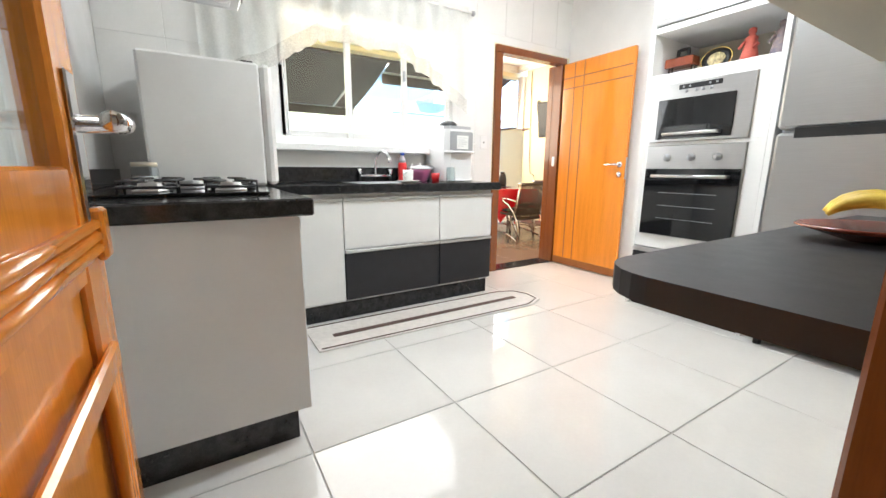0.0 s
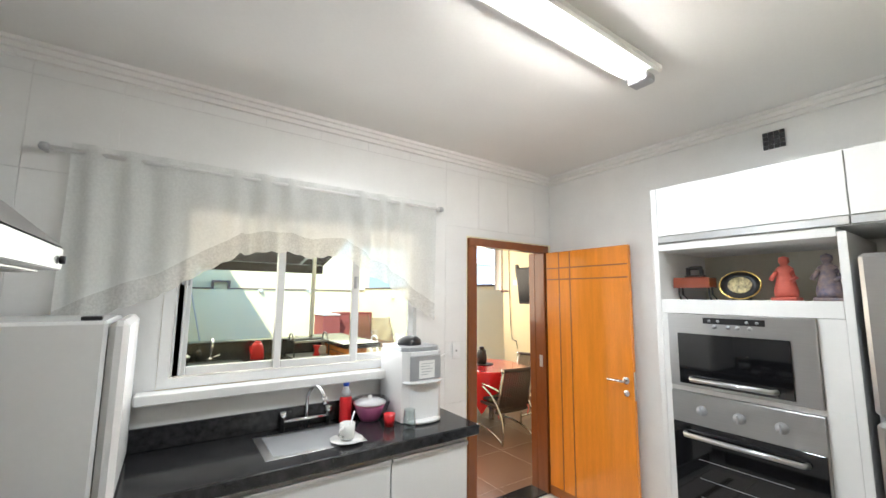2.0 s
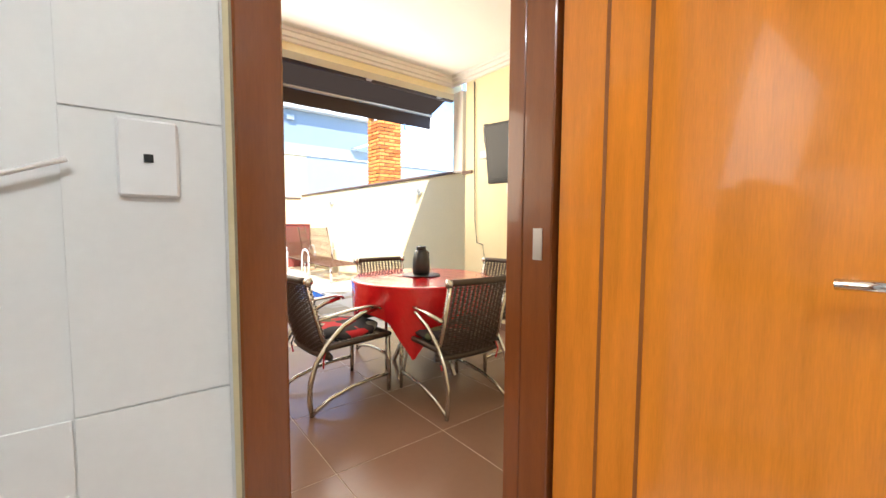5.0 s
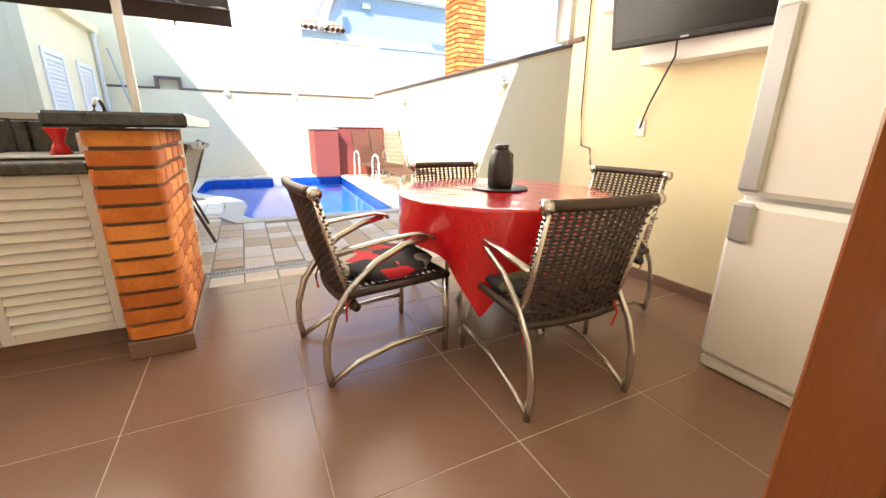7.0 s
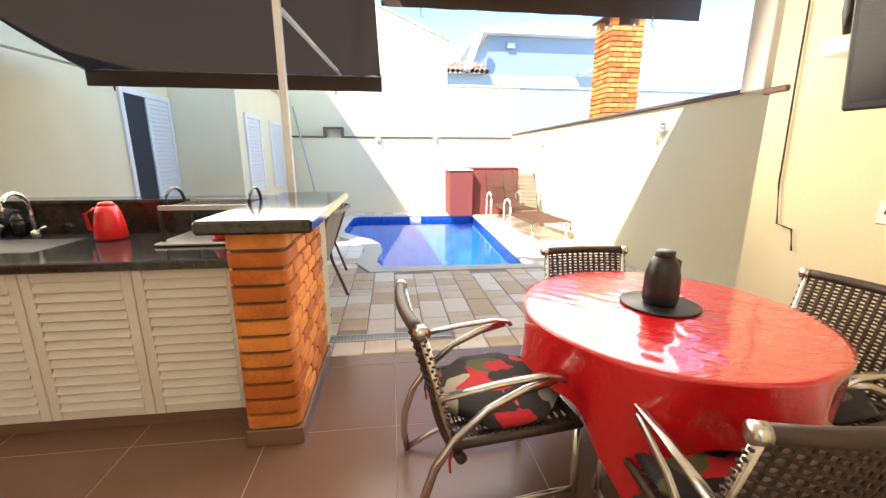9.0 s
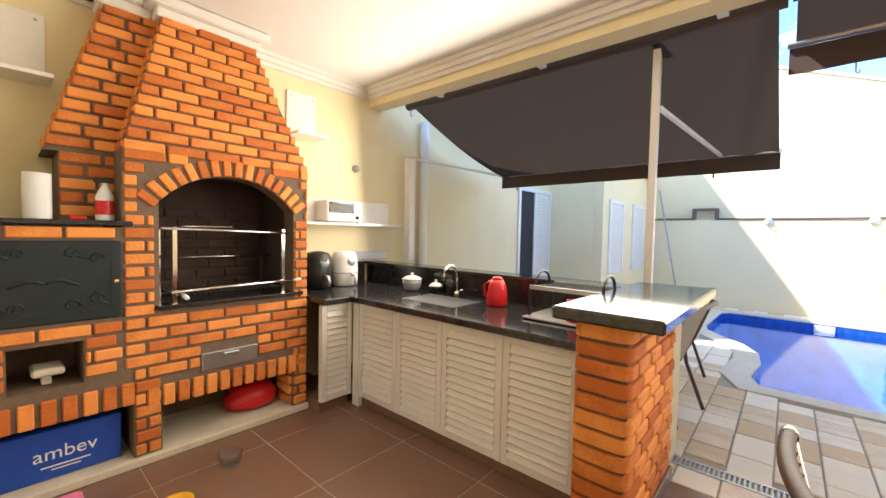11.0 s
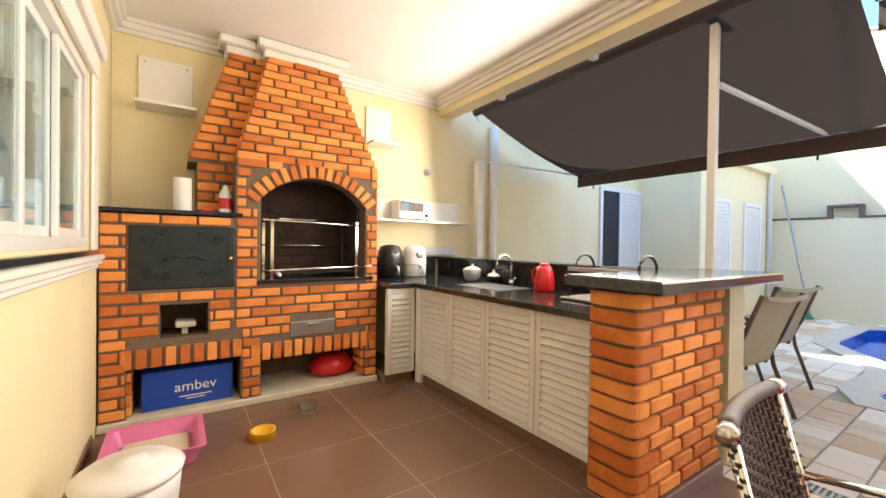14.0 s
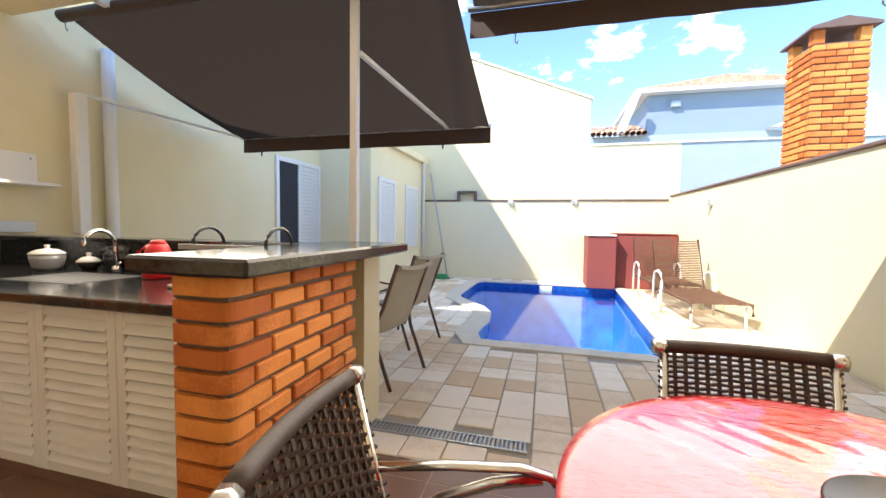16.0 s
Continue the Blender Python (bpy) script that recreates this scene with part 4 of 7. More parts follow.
pillar = thing("brick_pillar", (2.35, 2.5, 0), "rounded orange brick pillar carrying the bar slab", "pillar")
part("core", B(PX0 + 0.022, PY0 + 0.022, 0.09, PX1 - 0.020, PY1 - 0.005, 1.045), "mortar", pillar, "grey-brown mortar")
part("foot", B(PX0, PY0 - 0.004, 0.0, PX1 + 0.01, PY1, 0.088, 0.004), "btile", pillar, "brown tile foot")
NP = 12
hp = (1.045 - 0.09) / NP
PW = PX1 - PX0
pts = [(0.05 - 0.05 * math.cos(radians(a)), 0.05 - 0.05 * math.sin(radians(a))) for a in range(0, 91, 18)]
pts += [(PW - u, w) for u, w in reversed(pts)]
for i in range(NP):
    z = 0.09 + hp * (i + 0.5)
    d = 0.11 if i % 2 else 0.20
    o = Shape().prism([(PX0 + u, PY0 + w) for u, w in pts] + [(PX1, PY0 + d), (PX0, PY0 + d)], "z", z - hp / 2 + 0.009, z + hp / 2 - 0.009)
    part("brick", o, "brick", pillar)
    u = PY0 + d + 0.016
    while u < PY1 - 0.03:
        e = min(u + 0.195, PY1)
        lay(pillar, (PX1 - 0.03, (u + e) / 2, z), e - u, 0.06, hp - 0.018, radians(90))
        lay(pillar, (PX0 + 0.03, (u + e) / 2, z), e - u, 0.06, hp - 0.018, radians(90))
        u = e + 0.016
solid("bar_top", B(2.16, 1.985, 1.05, 2.625, 3.36, 1.108, 0.010), "granite", "thick polished black granite bar slab", "worktop")
structure("bar_rear_wall", B(2.235, 3.105, 0, 2.45, 3.32, 1.045), "cream", "cream plastered support under the bar slab")

# ---- kitchen: window, curtain, door ----
win = thing("window_1", (1.19, 0.02, WZ0), "white aluminium sliding window with four panes", "window", kind="structure")
s = B(WX0 + 0.001, YI - 0.01, WZ0 + 0.001, WX0 + 0.05, YO - 0.002, WZ1).box(WX1 - 0.05, YI - 0.01, WZ0 + 0.001, WX1 - 0.001, YO - 0.002, WZ1)
s.box(WX0 + 0.05, YI - 0.01, WZ0 + 0.001, WX1 - 0.05, YO - 0.002, WZ0 + 0.05).box(WX0 + 0.05, YI - 0.01, WZ1 - 0.05, WX1 - 0.05, YO - 0.002, WZ1 - 0.001)
part("window_frame", s, "whitemetal", win)
edges = [WX0 + 0.05, 0.52, 0.985, 1.45, WX1 - 0.05]
for k in range(4):
    a, b = edges[k], edges[k + 1]
    yy = (-0.036, -0.010, -0.036, -0.010)[k]
    o = 0.02 if k in (1, 2) else 0
    a, b = a - o, b + o
    sash = part("sash", B(a, yy - 0.011, WZ0 + 0.052, a + 0.04, yy + 0.011, WZ1 - 0.052, 0.003).box(b - 0.04, yy - 0.011, WZ0 + 0.052, b, yy + 0.011, WZ1 - 0.052, 0.003)
                .box(a + 0.04, yy - 0.011, WZ0 + 0.052, b - 0.04, yy + 0.011, WZ0 + 0.095, 0.003).box(a + 0.04, yy - 0.011, WZ1 - 0.095, b - 0.04, yy + 0.011, WZ1 - 0.052, 0.003), "whitemetal", win)
    p = part("pane", B(a + 0.04, yy - 0.002, WZ0 + 0.095, b - 0.04, yy + 0.002, WZ1 - 0.095), "green", sash, "green tinted glass")
    p.visible_shadow = False
    part("latch", B((b - 0.03) if k % 2 == 0 else (a + 0.01), yy - 0.024, 1.72, (b - 0.01) if k % 2 == 0 else (a + 0.03), yy - 0.012, 1.80, 0.003), "silver", sash, "grey latch")
part("window_sill", B(WX0 - 0.08, YI - 0.10, WZ0 - 0.055, 1.97, YI - 0.008, WZ0 - 0.002, 0.006), "whitemetal", win, "white inner sill")
part("outer_sill", B(WX0 - 0.05, YO + 0.002, WZ0 - 0.045, WX1 + 0.05, YO + 0.05, WZ0 - 0.015, 0.004), "granite", win, "black granite outer sill")
s = Shape()
for o, z0, z1 in ((0.024, 1.065, 1.09), (0.036, 1.09, 1.12), (0.050, 1.12, 1.152)):
    s.box(0.16, YO + 0.002, z0, WX1 + 0.058, YO + o, z1, 0.008)
s.box(0.20, YO + 0.002, 1.174, WX0 - 0.06, YO + 0.022, 2.34, 0.008).box(WX1 + 0.06, YO + 0.002, 1.065, 2.26, YO + 0.040, 2.34, 0.008)
s.box(0.20, YO + 0.002, 2.342, 2.30, YO + 0.06, 2.44, 0.01).box(0.24, YO + 0.002, WZ1 + 0.005, WX1 + 0.18, YO + 0.03, 2.34, 0.004)
part("outer_surround", s, "trim", win, "white moulded plaster surround")

curt = thing("curtain", (1.06, -0.1, 1.5), "sheer white voile curtain with scalloped lace hem on a rod", "curtain")


def hem(x):
    k = (x - 0.02) / 2.01
    side = 0.42 * max(0, 1 - k / 0.36) ** 0.8 if k < 0.36 else 0.40 * max(0, (k - 0.66) / 0.34) ** 1.1 if k > 0.66 else 0
    return 1.90 - side + 0.03 * abs(math.sin(k * 17)) * (1 - 0.5 * abs(2 * k - 1))


def fold(x, z):
    return -0.122 + 0.030 * math.sin(x * 42 + 0.6 * math.sin(z * 3)) * (0.6 + 0.4 * math.sin(x * 9)) * min(1, (2.365 - z) * 4 + 0.35)


def voile(u, v):
    x = 0.02 + 2.01 * u
    z = 2.365 + (hem(x) + 0.11 - 2.365) * v
    return (x, fold(x, z), z)


def lace(u, v):
    x = 0.02 + 2.01 * u
    z = hem(x) + 0.11 * (1 - v) - 0.012 * v * abs(math.sin(x * 38))
    return (x, fold(x, z), z)


part("voile", Shape().sheet(voile, 220, 14), "curtain", curt)
part("lace_hem", Shape().sheet(lace, 220, 4), "lace", curt, "openwork lace hem")
rod = part("rod", Shape().tube([(-0.06, -0.118, 2.325), (2.07, -0.118, 2.325)], 0.011), "whitemetal", curt, "thin white rod")
for x in (-0.07, 2.08):
    part("finial", Shape().lathe((x, -0.118, 2.325), [(0.0, -0.022), (0.016, -0.016), (0.022, 0), (0.016, 0.016), (0, 0.022)], 12), "silver", rod)
    part("bracket", B(x * 0.985 - 0.008, -0.118, 2.31, x * 0.985 + 0.008, YI - 0.009, 2.325), "whitemetal", rod)

frame_k = thing("door_frame", (2.86, 0, 0), "red-brown varnished wooden frame of the veranda door", "door frame", kind="structure")
for x0, x1, y1 in ((DX0 - 0.06, DX0 + 0.02, -0.014), (DX1 - 0.02, DX1 + 0.05, YO + 0.012)):
    part("jamb", B(x0, YI - 0.028, 0, x1, y1, DZ - 0.005, 0.004), "frame", frame_k)
part("jamb_lining", B(DX1 - 0.019, YO + 0.013, 0, DX1 + 0.031, 0.098, DZ, 0.003), "frame", frame_k)
part("head", B(DX0 - 0.06, YI - 0.028, DZ - 0.004, DX1 + 0.05, YO - 0.004, DZ + 0.06, 0.004), "frame", frame_k)
part("hinge", B(DX1 - 0.023, -0.055, 1.06, DX1 - 0.0205, -0.02, 1.16), "steel", frame_k, "steel hinge plate")
structure("threshold", B(DX0 + 0.02, YI - 0.02, -0.003, DX1 - 0.02, YO + 0.09, 0.012, 0.004), "granite", "black granite door threshold")

leaf = thing("door_1", (3.28, -0.45, 0.01), "glossy orange wooden door standing open against the wall", "door", kind="structure")
LX0, LX1, LY0, LY1 = 3.258, 3.293, -0.89, -0.10
part("leaf", B(LX0, LY0, 0.012, LX1, LY1, 2.08, 0.004), "orange", leaf)
part("bottom_rail", B(LX0 - 0.003, LY0 + 0.002, 0.012, LX0 - 0.0005, LY1 - 0.002, 0.085), "groove", leaf, "darker kick strip")
s = Shape()
for y in (-0.245, -0.36):
    s.box(LX0 - 0.0015, y - 0.005, 0.086, LX0 + 0.001, y + 0.005, 2.075)
for z in (1.835, 1.935):
    s.box(LX0 - 0.002, LY0 + 0.01, z - 0.005, LX0 + 0.001, LY1 - 0.01, z + 0.005)
part("grooves", s, "groove", leaf, "dark inlaid groove lines")
hnd = part("door_handle", Shape().tube([(LX0 - 0.004, -0.835, 1.075), (LX0 - 0.05, -0.835, 1.075), (LX0 - 0.055, -0.82, 1.075), (LX0 - 0.055, -0.715, 1.072)], 0.010), "chrome", leaf, "chrome lever handle")
part("rose", Shape().lathe((LX0 - 0.003, -0.835, 1.075), [(0.027, 0), (0.027, -0.006), (0.02, -0.009)], 20, m=Euler((0, radians(90), 0)).to_matrix().to_4x4()), "chrome", hnd)
part("key_rose", Shape().lathe((LX0 - 0.003, -0.835, 0.985), [(0.024, 0), (0.024, -0.006), (0.012, -0.010)], 20, m=Euler((0, radians(90), 0)).to_matrix().to_4x4()), "chrome", hnd)
part("lock_plate", B(LX0 + 0.006, LY0 - 0.002, 0.94, LX1 - 0.006, LY0 + 0.001, 1.14), "steel", leaf)

# entrance door, open, half glazed
ent = thing("door_2", (-0.28, -2.55, 0.01), "open honey-brown wooden door with glass panel and carved mouldings", "door", kind="structure")
EX0, EX1, EY0, EY1 = -0.255, -0.215, -2.98, -2.30
part("stile", B(EX0, EY1 - 0.12, 0.01, EX1, EY1, 2.08, 0.006), "orange", ent)
part("stile", B(EX0, EY0, 0.01, EX1, EY0 + 0.12, 2.08, 0.006), "orange", ent)
for z0, z1 in ((0.01, 0.22), (0.86, 1.02), (1.95, 2.08)):
    part("rail", B(EX0 + 0.001, EY0 + 0.121, z0, EX1 - 0.001, EY1 - 0.121, z1, 0.004), "orange", ent)
part("lower_panel", B(EX0 + 0.012, EY0 + 0.121, 0.22, EX1 - 0.012, EY1 - 0.121, 0.86), "orange", ent)
g = part("pane", B(EX0 + 0.017, EY0 + 0.121, 1.02, EX1 - 0.017, EY1 - 0.121, 1.95), "glass", ent)
g.visible_shadow = False
s = Shape()
for k, o in enumerate((0.0, 0.018, 0.036)):
    s.tube([(EX1 + 0.004, EY0 + 0.05, 0.90 + o), (EX1 + 0.004, EY1 - 0.03, 0.90 + o)], 0.009, 8)
for z0, z1, y in ((0.25, 0.72, EY1 - 0.10),):
    for o in (0.0, 0.018, 0.036):
        s.tube([(EX1 + 0.003, y - o, z0), (EX1 + 0.003, y - o, z1)], 0.009, 8)
s.box(EX1, EY0 + 0.14, 0.72, EX1 + 0.014, EY1 - 0.08, 0.76, 0.005).box(EX1, EY1 - 0.06, 0.88, EX1 + 0.016, EY1 - 0.02, 0.96, 0.005)
part("moulding", s, "orange", ent, "reeded mouldings")
part("door_handle", Shape().tube([(EX1, EY1 - 0.06, 1.08), (EX1 + 0.05, EY1 - 0.06, 1.08), (EX1 + 0.06, EY1 - 0.075, 1.08), (EX1 + 0.06, EY1 - 0.19, 1.075)], 0.013).box(EX1, EY1 - 0.085, 0.93, EX1 + 0.006, EY1 - 0.04, 1.15, 0.003), "chrome", ent, "chrome lever handle with plate")

# ---- kitchen: counters and units ----
CY = -0.63                     # front of the sink worktop
sinktop = solid("worktop", B(0.26, CY, 0.86, 2.03, YI - 0.010, 0.92, 0.006).box(0.29, YI - 0.030, 0.921, 2.03, YI - 0.009, 1.03, 0.003), "granite", "black granite worktop with an upstand under the window", "worktop")
part("sink_rim", B(0.86, -0.52, 0.915, 1.36, -0.17, 0.9215, 0.002), "steel", sinktop, "stainless sink")
part("sink_bowl", B(0.90, -0.49, 0.92, 1.32, -0.20, 0.9225, 0.001), "silver", sinktop)


def unit(name, x0, x1, fronts, y=-0.60, label="white base cabinet with drawer fronts and aluminium grips"):
    t = thing(name, ((x0 + x1) / 2, -0.25, 0), label, "cabinet", "kitchen base cabinets")
    part("body", B(x0, y + 0.02, 0.12, x1, YI - 0.011, 0.858), "lacquer", t)
    for z0, z1, m in fronts:
        f = part("door" if z1 - z0 > 0.5 else "drawer", B(x0 + 0.003, y, z0, x1 - 0.003, y + 0.019, z1, 0.002), m, t)
    for z in [q[1] for q in fronts]:
        part("grip", B(x0 + 0.003, y - 0.012, z + 0.002, x1 - 0.003, y + 0.012, z + 0.022, 0.002), "alu", t, "aluminium grip rail")
    return t


unit("base_cabinet", 0.30, 0.72, [(0.135, 0.81, "lacquer")], label="white base cabinet with one plain door")
unit("base_cabinet", 0.722, 1.46, [(0.135, 0.46, "blackpanel"), (0.49, 0.81, "lacquer")], label="wide white base cabinet with black lower drawer")
unit("base_cabinet", 1.462, 1.96, [(0.135, 0.46, "blackpanel"), (0.49, 0.81, "lacquer")], label="white base cabinet with black lower drawer")
structure("plinth_sink", B(0.30, -0.57, 0.0, 1.94, YI - 0.012, 0.118), "granite", "black granite plinth of the sink cabinets")

cooktop = solid("worktop", B(XL + 0.003, -1.755, 0.862, 0.258, YI - 0.010, 0.921, 0.006).box(XL + 0.003, -1.755, 0.922, XL + 0.022, YI - 0.011, 1.01, 0.003), "granite", "thick black granite cooking worktop with upstand", "worktop")
ck = thing("base_cabinet", (-0.1, -1.0, 0), "white base cabinet under the hob with plain end panel", "cabinet", "kitchen base cabinets")
part("end_panel", B(XL + 0.004, -1.72, 0.13, 0.215, -1.70, 0.860, 0.002), "lacquer", ck)
part("body", B(XL + 0.004, -1.698, 0.13, 0.195, YI - 0.012, 0.860), "lacquer", ck)
for y0, y1 in ((-1.696, -1.17), (-1.166, -0.66)):
    part("door", B(0.197, y0, 0.14, 0.216, y1, 0.82, 0.002), "lacquer", ck)
    part("grip", B(0.190, y0, 0.825, 0.222, y1, 0.845, 0.002), "alu", ck, "aluminium grip rail")
structure("plinth_hob", B(XL + 0.004, -1.69, 0.0, 0.17, -0.66, 0.128), "granite", "black granite plinth of the hob cabinet")

hob = thing("gas_hob", (-0.1, -1.0, 0.946), "black glass five-burner gas hob with iron trivets", "hob")
part("glass_plate", B(-0.36, -1.36, 0.946, 0.16, -0.66, 0.957, 0.003), "blackglass", hob)
for bx, by, r in ((-0.22, -1.20, 0.045), (0.04, -1.20, 0.045), (-0.10, -1.00, 0.06), (-0.22, -0.80, 0.045), (0.04, -0.80, 0.04)):
    b = part("burner", Shape().lathe((bx, by, 0.957), [(r * 1.25, 0), (r * 1.25, 0.006), (r, 0.008), (r, 0.02), (r * 0.8, 0.022), (r * 0.8, 0.03), (0, 0.034)], 20), "steel", hob, "steel burner")
    s = Shape()
    for k in range(4):
        a = math.pi / 4 + k * math.pi / 2
        ca, sa = math.cos(a), math.sin(a)
        s.tube([(bx + 0.12 * ca, by + 0.12 * sa, 0.957), (bx + 0.12 * ca, by + 0.12 * sa, 0.995), (bx + 0.025 * ca, by + 0.025 * sa, 0.997)], 0.005, 6)
    s.tube([(bx + 0.12 * math.cos(math.pi / 4 + k * math.pi / 2), by + 0.12 * math.sin(math.pi / 4 + k * math.pi / 2), 0.975) for k in range(4)], 0.005, 6, closed=True)
    part("trivet", s, "black", b, "cast-iron trivet")
for k in range(5):
    part("knob", Shape().lathe((0.12, -1.12 + k * 0.06, 0.957), [(0.02, 0), (0.02, 0.006), (0.015, 0.008), (0.014, 0.024), (0, 0.025)], 14), "black", hob)

hob.location += Vector((0, -0.14, -0.024))

mini = thing("mini_fridge", (0.03, -0.2, 0.946), "white enamelled small fridge standing on the worktop corner", "fridge")
part("body", B(-0.27, -0.66, 0.923, 0.272, -0.10, 1.575, 0.012), "whitemetal", mini)
part("door", B(0.275, -0.665, 0.928, 0.335, -0.10, 1.575, 0.02), "whitemetal", mini)
part("hinge", B(0.19, -0.62, 1.576, 0.25, -0.58, 1.59, 0.003), "black", mini)

hoodk = thing("range_hood", (-0.15, -1.75, 1.72), "brushed steel cooker hood with two lamps", "cooker hood")
s = Shape()
vs = [(-0.475, -2.10, 1.75), (0.20, -2.10, 1.75), (0.20, -1.42, 1.75), (-0.475, -1.42, 1.75), (-0.475, -1.95, 2.10), (-0.18, -1.95, 2.10), (-0.18, -1.57, 2.10), (-0.475, -1.57, 2.10)]
s.add(vs, [(4, 5, 6, 7), (0, 1, 5, 4), (1, 2, 6, 5), (2, 3, 7, 6), (3, 0, 4, 7)])
s.box(-0.475, -2.10, 1.68, 0.20, -1.42, 1.749, 0.004).box(-0.475, -1.92, 2.101, -0.20, -1.60, 2.735, 0.003)
part("canopy", s, "steel", hoodk)
for k in range(2):
    part("filter", B(-0.42 + 0.30 * k, -2.05, 1.672, -0.14 + 0.30 * k, -1.47, 1.679, 0.002), "alu", hoodk, "metal mesh filter")
for y in (-1.95, -1.55):
    part("lamp", Shape().lathe((0.12, y, 1.668), [(0, 0), (0.03, 0), (0.034, 0.010)], 16), "white", hoodk)
part("knob", Shape().lathe((0.203, -1.47, 1.71), [(0.012, 0), (0.012, 0.012), (0, 0.013)], 12, m=Euler((0, radians(90), 0)).to_matrix().to_4x4()), "black", hoodk)

hoodk.location += Vector((-0.03, 0.53, 0.06))

# oven tower
TX, TY0, TY1 = 2.745, -2.145, -1.345
tower = thing("oven_tower", (3.05, -1.63, 0), "tall white kitchen unit with built-in microwave and oven", "cabinet")
part("side_panel", B(TX, TY1 - 0.03, 0.0, XR - 0.004, TY1, 2.31, 0.002), "lacquer", tower)
part("side_panel", B(TX, TY0, 0.0, XR - 0.004, TY0 + 0.03, 1.965, 0.002), "lacquer", tower)
part("back_panel", B(XR - 0.03, TY0 + 0.031, 0.12, XR - 0.005, TY1 - 0.031, 1.96), "beige", tower)
for z0, z1 in ((0.12, 0.155), (0.465, 0.56), (1.192, 1.216), (1.598, 1.672), (1.945, 1.985)):
    part("shelf", B(TX + 0.001, TY0 + 0.031, z0, XR - 0.031, TY1 - 0.031, z1, 0.002), "lacquer", tower)
part("filler", B(TX + 0.002, TY0 + 0.031, 0.561, TX + 0.02, TY0 + 0.119, 1.597), "lacquer", tower)
part("filler", B(TX + 0.002, TY1 - 0.066, 0.561, TX + 0.02, TY1 - 0.031, 1.597), "lacquer", tower)
part("drawer", B(TX - 0.018, TY0 + 0.034, 0.16, TX, TY1 - 0.034, 0.425, 0.002), "blackpanel", tower, "black drawer front")
part("grip", B(TX - 0.026, TY0 + 0.034, 0.43, TX, TY1 - 0.034, 0.46, 0.002), "alu", tower)
part("plinth", B(TX + 0.03, TY0 + 0.002, 0.0, XR - 0.03, TY1 - 0.032, 0.118), "granite", tower, "black plinth")
flap = solid("wall_cabinet", B(TX + 0.021, -2.93, 1.987, XR - 0.004, TY1 - 0.032, 2.31), "lacquer", "long white overhead cabinet with flap fronts", "cabinet")
for y0, y1 in ((-2.16, TY1 - 0.034), (-2.93, -2.164)):
    part("flap", B(TX - 0.002, y0, 2.03, TX + 0.019, y1, 2.31, 0.002), "lacquer", flap)
    part("grip", B(TX - 0.01, y0, 1.99, TX + 0.019, y1, 2.025, 0.002), "alu", flap, "aluminium grip rail")


def oven(name, z0, z1, label, window_z, panel_z, mic):
    y0, y1 = TY0 + 0.12, TY1 - 0.067
    t = thing(name, (TX, (y0 + y1) / 2, z0), label, "oven")
    part("body", B(TX + 0.022, y0 + 0.004, z0, XR - 0.10, y1 - 0.004, z1 - 0.003), "black", t)
    part("front_frame", B(TX - 0.016, y0, z0, TX + 0.02, y1, z1, 0.003), "steel", t)
    w0, w1 = (y0 + 0.09, y1 - 0.05) if mic else (y0 + 0.005, y1 - 0.005)
    wob2 = part("glass_door", B(TX - 0.024, w0, window_z[0], TX - 0.0165, w1, window_z[1], 0.002), "blackglass", t, "black glass door")
    hz = window_z[0] + 0.03 if mic else window_z[1] - 0.05
    part("handle", Shape().tube([(TX - 0.03, w0 + 0.06, hz), (TX - 0.06, w0 + 0.07, hz), (TX - 0.06, w1 - 0.07, hz), (TX - 0.03, w1 - 0.06, hz)], 0.012, 8), "steel", wob2, "steel bar handle")
    if mic:
        part("control_panel", B(TX - 0.019, (y0 + y1) / 2 - 0.13, panel_z, TX - 0.0165, (y0 + y1) / 2 + 0.13, panel_z + 0.03), "black", t)
        for k in (-0.10, -0.06, 0.06, 0.10):
            part("button", Shape().lathe((TX - 0.019, (y0 + y1) / 2 + k, panel_z + 0.015), [(0.007, 0), (0.007, -0.004), (0, -0.005)], 10, m=Euler((0, radians(90), 0)).to_matrix().to_4x4()), "silver", t)
        for k in (-0.07, -0.02, 0.02, 0.08):
            part("knob", Shape().lathe((TX - 0.0165, (y0 + y1) / 2 + k, panel_z - 0.014), [(0.010, 0), (0.010, -0.006), (0, -0.007)], 10, m=Euler((0, radians(90), 0)).to_matrix().to_4x4()), "silver", t)
    else:
        for k in (-0.16, 0.0, 0.16):
            part("knob", Shape().lathe((TX - 0.0165, (y0 + y1) / 2 + k, panel_z), [(0.025, 0), (0.025, -0.006), (0.02, -0.008), (0.018, -0.026), (0, -0.028)], 18, m=Euler((0, radians(90), 0)).to_matrix().to_4x4()).box(TX - 0.046, (y0 + y1) / 2 + k - 0.004, panel_z - 0.02, TX - 0.04, (y0 + y1) / 2 + k + 0.004, panel_z + 0.02), "silver", t)
        s = Shape()
        for k in range(3):
            s.box(TX - 0.0246, y0 + 0.12, window_z[0] + 0.12 + 0.09 * k, TX - 0.0242, y1 - 0.12, window_z[0] + 0.123 + 0.09 * k)
        part("rack_lines", s, "silver", wob2)
    return t


oven("microwave", 1.218, 1.596, "stainless built-in microwave with dark glass door", (1.235, 1.495), 1.55, True)
oven("oven", 0.562, 1.19, "stainless built-in oven with black glass door and knobs", (0.568, 1.034), 1.11, False)

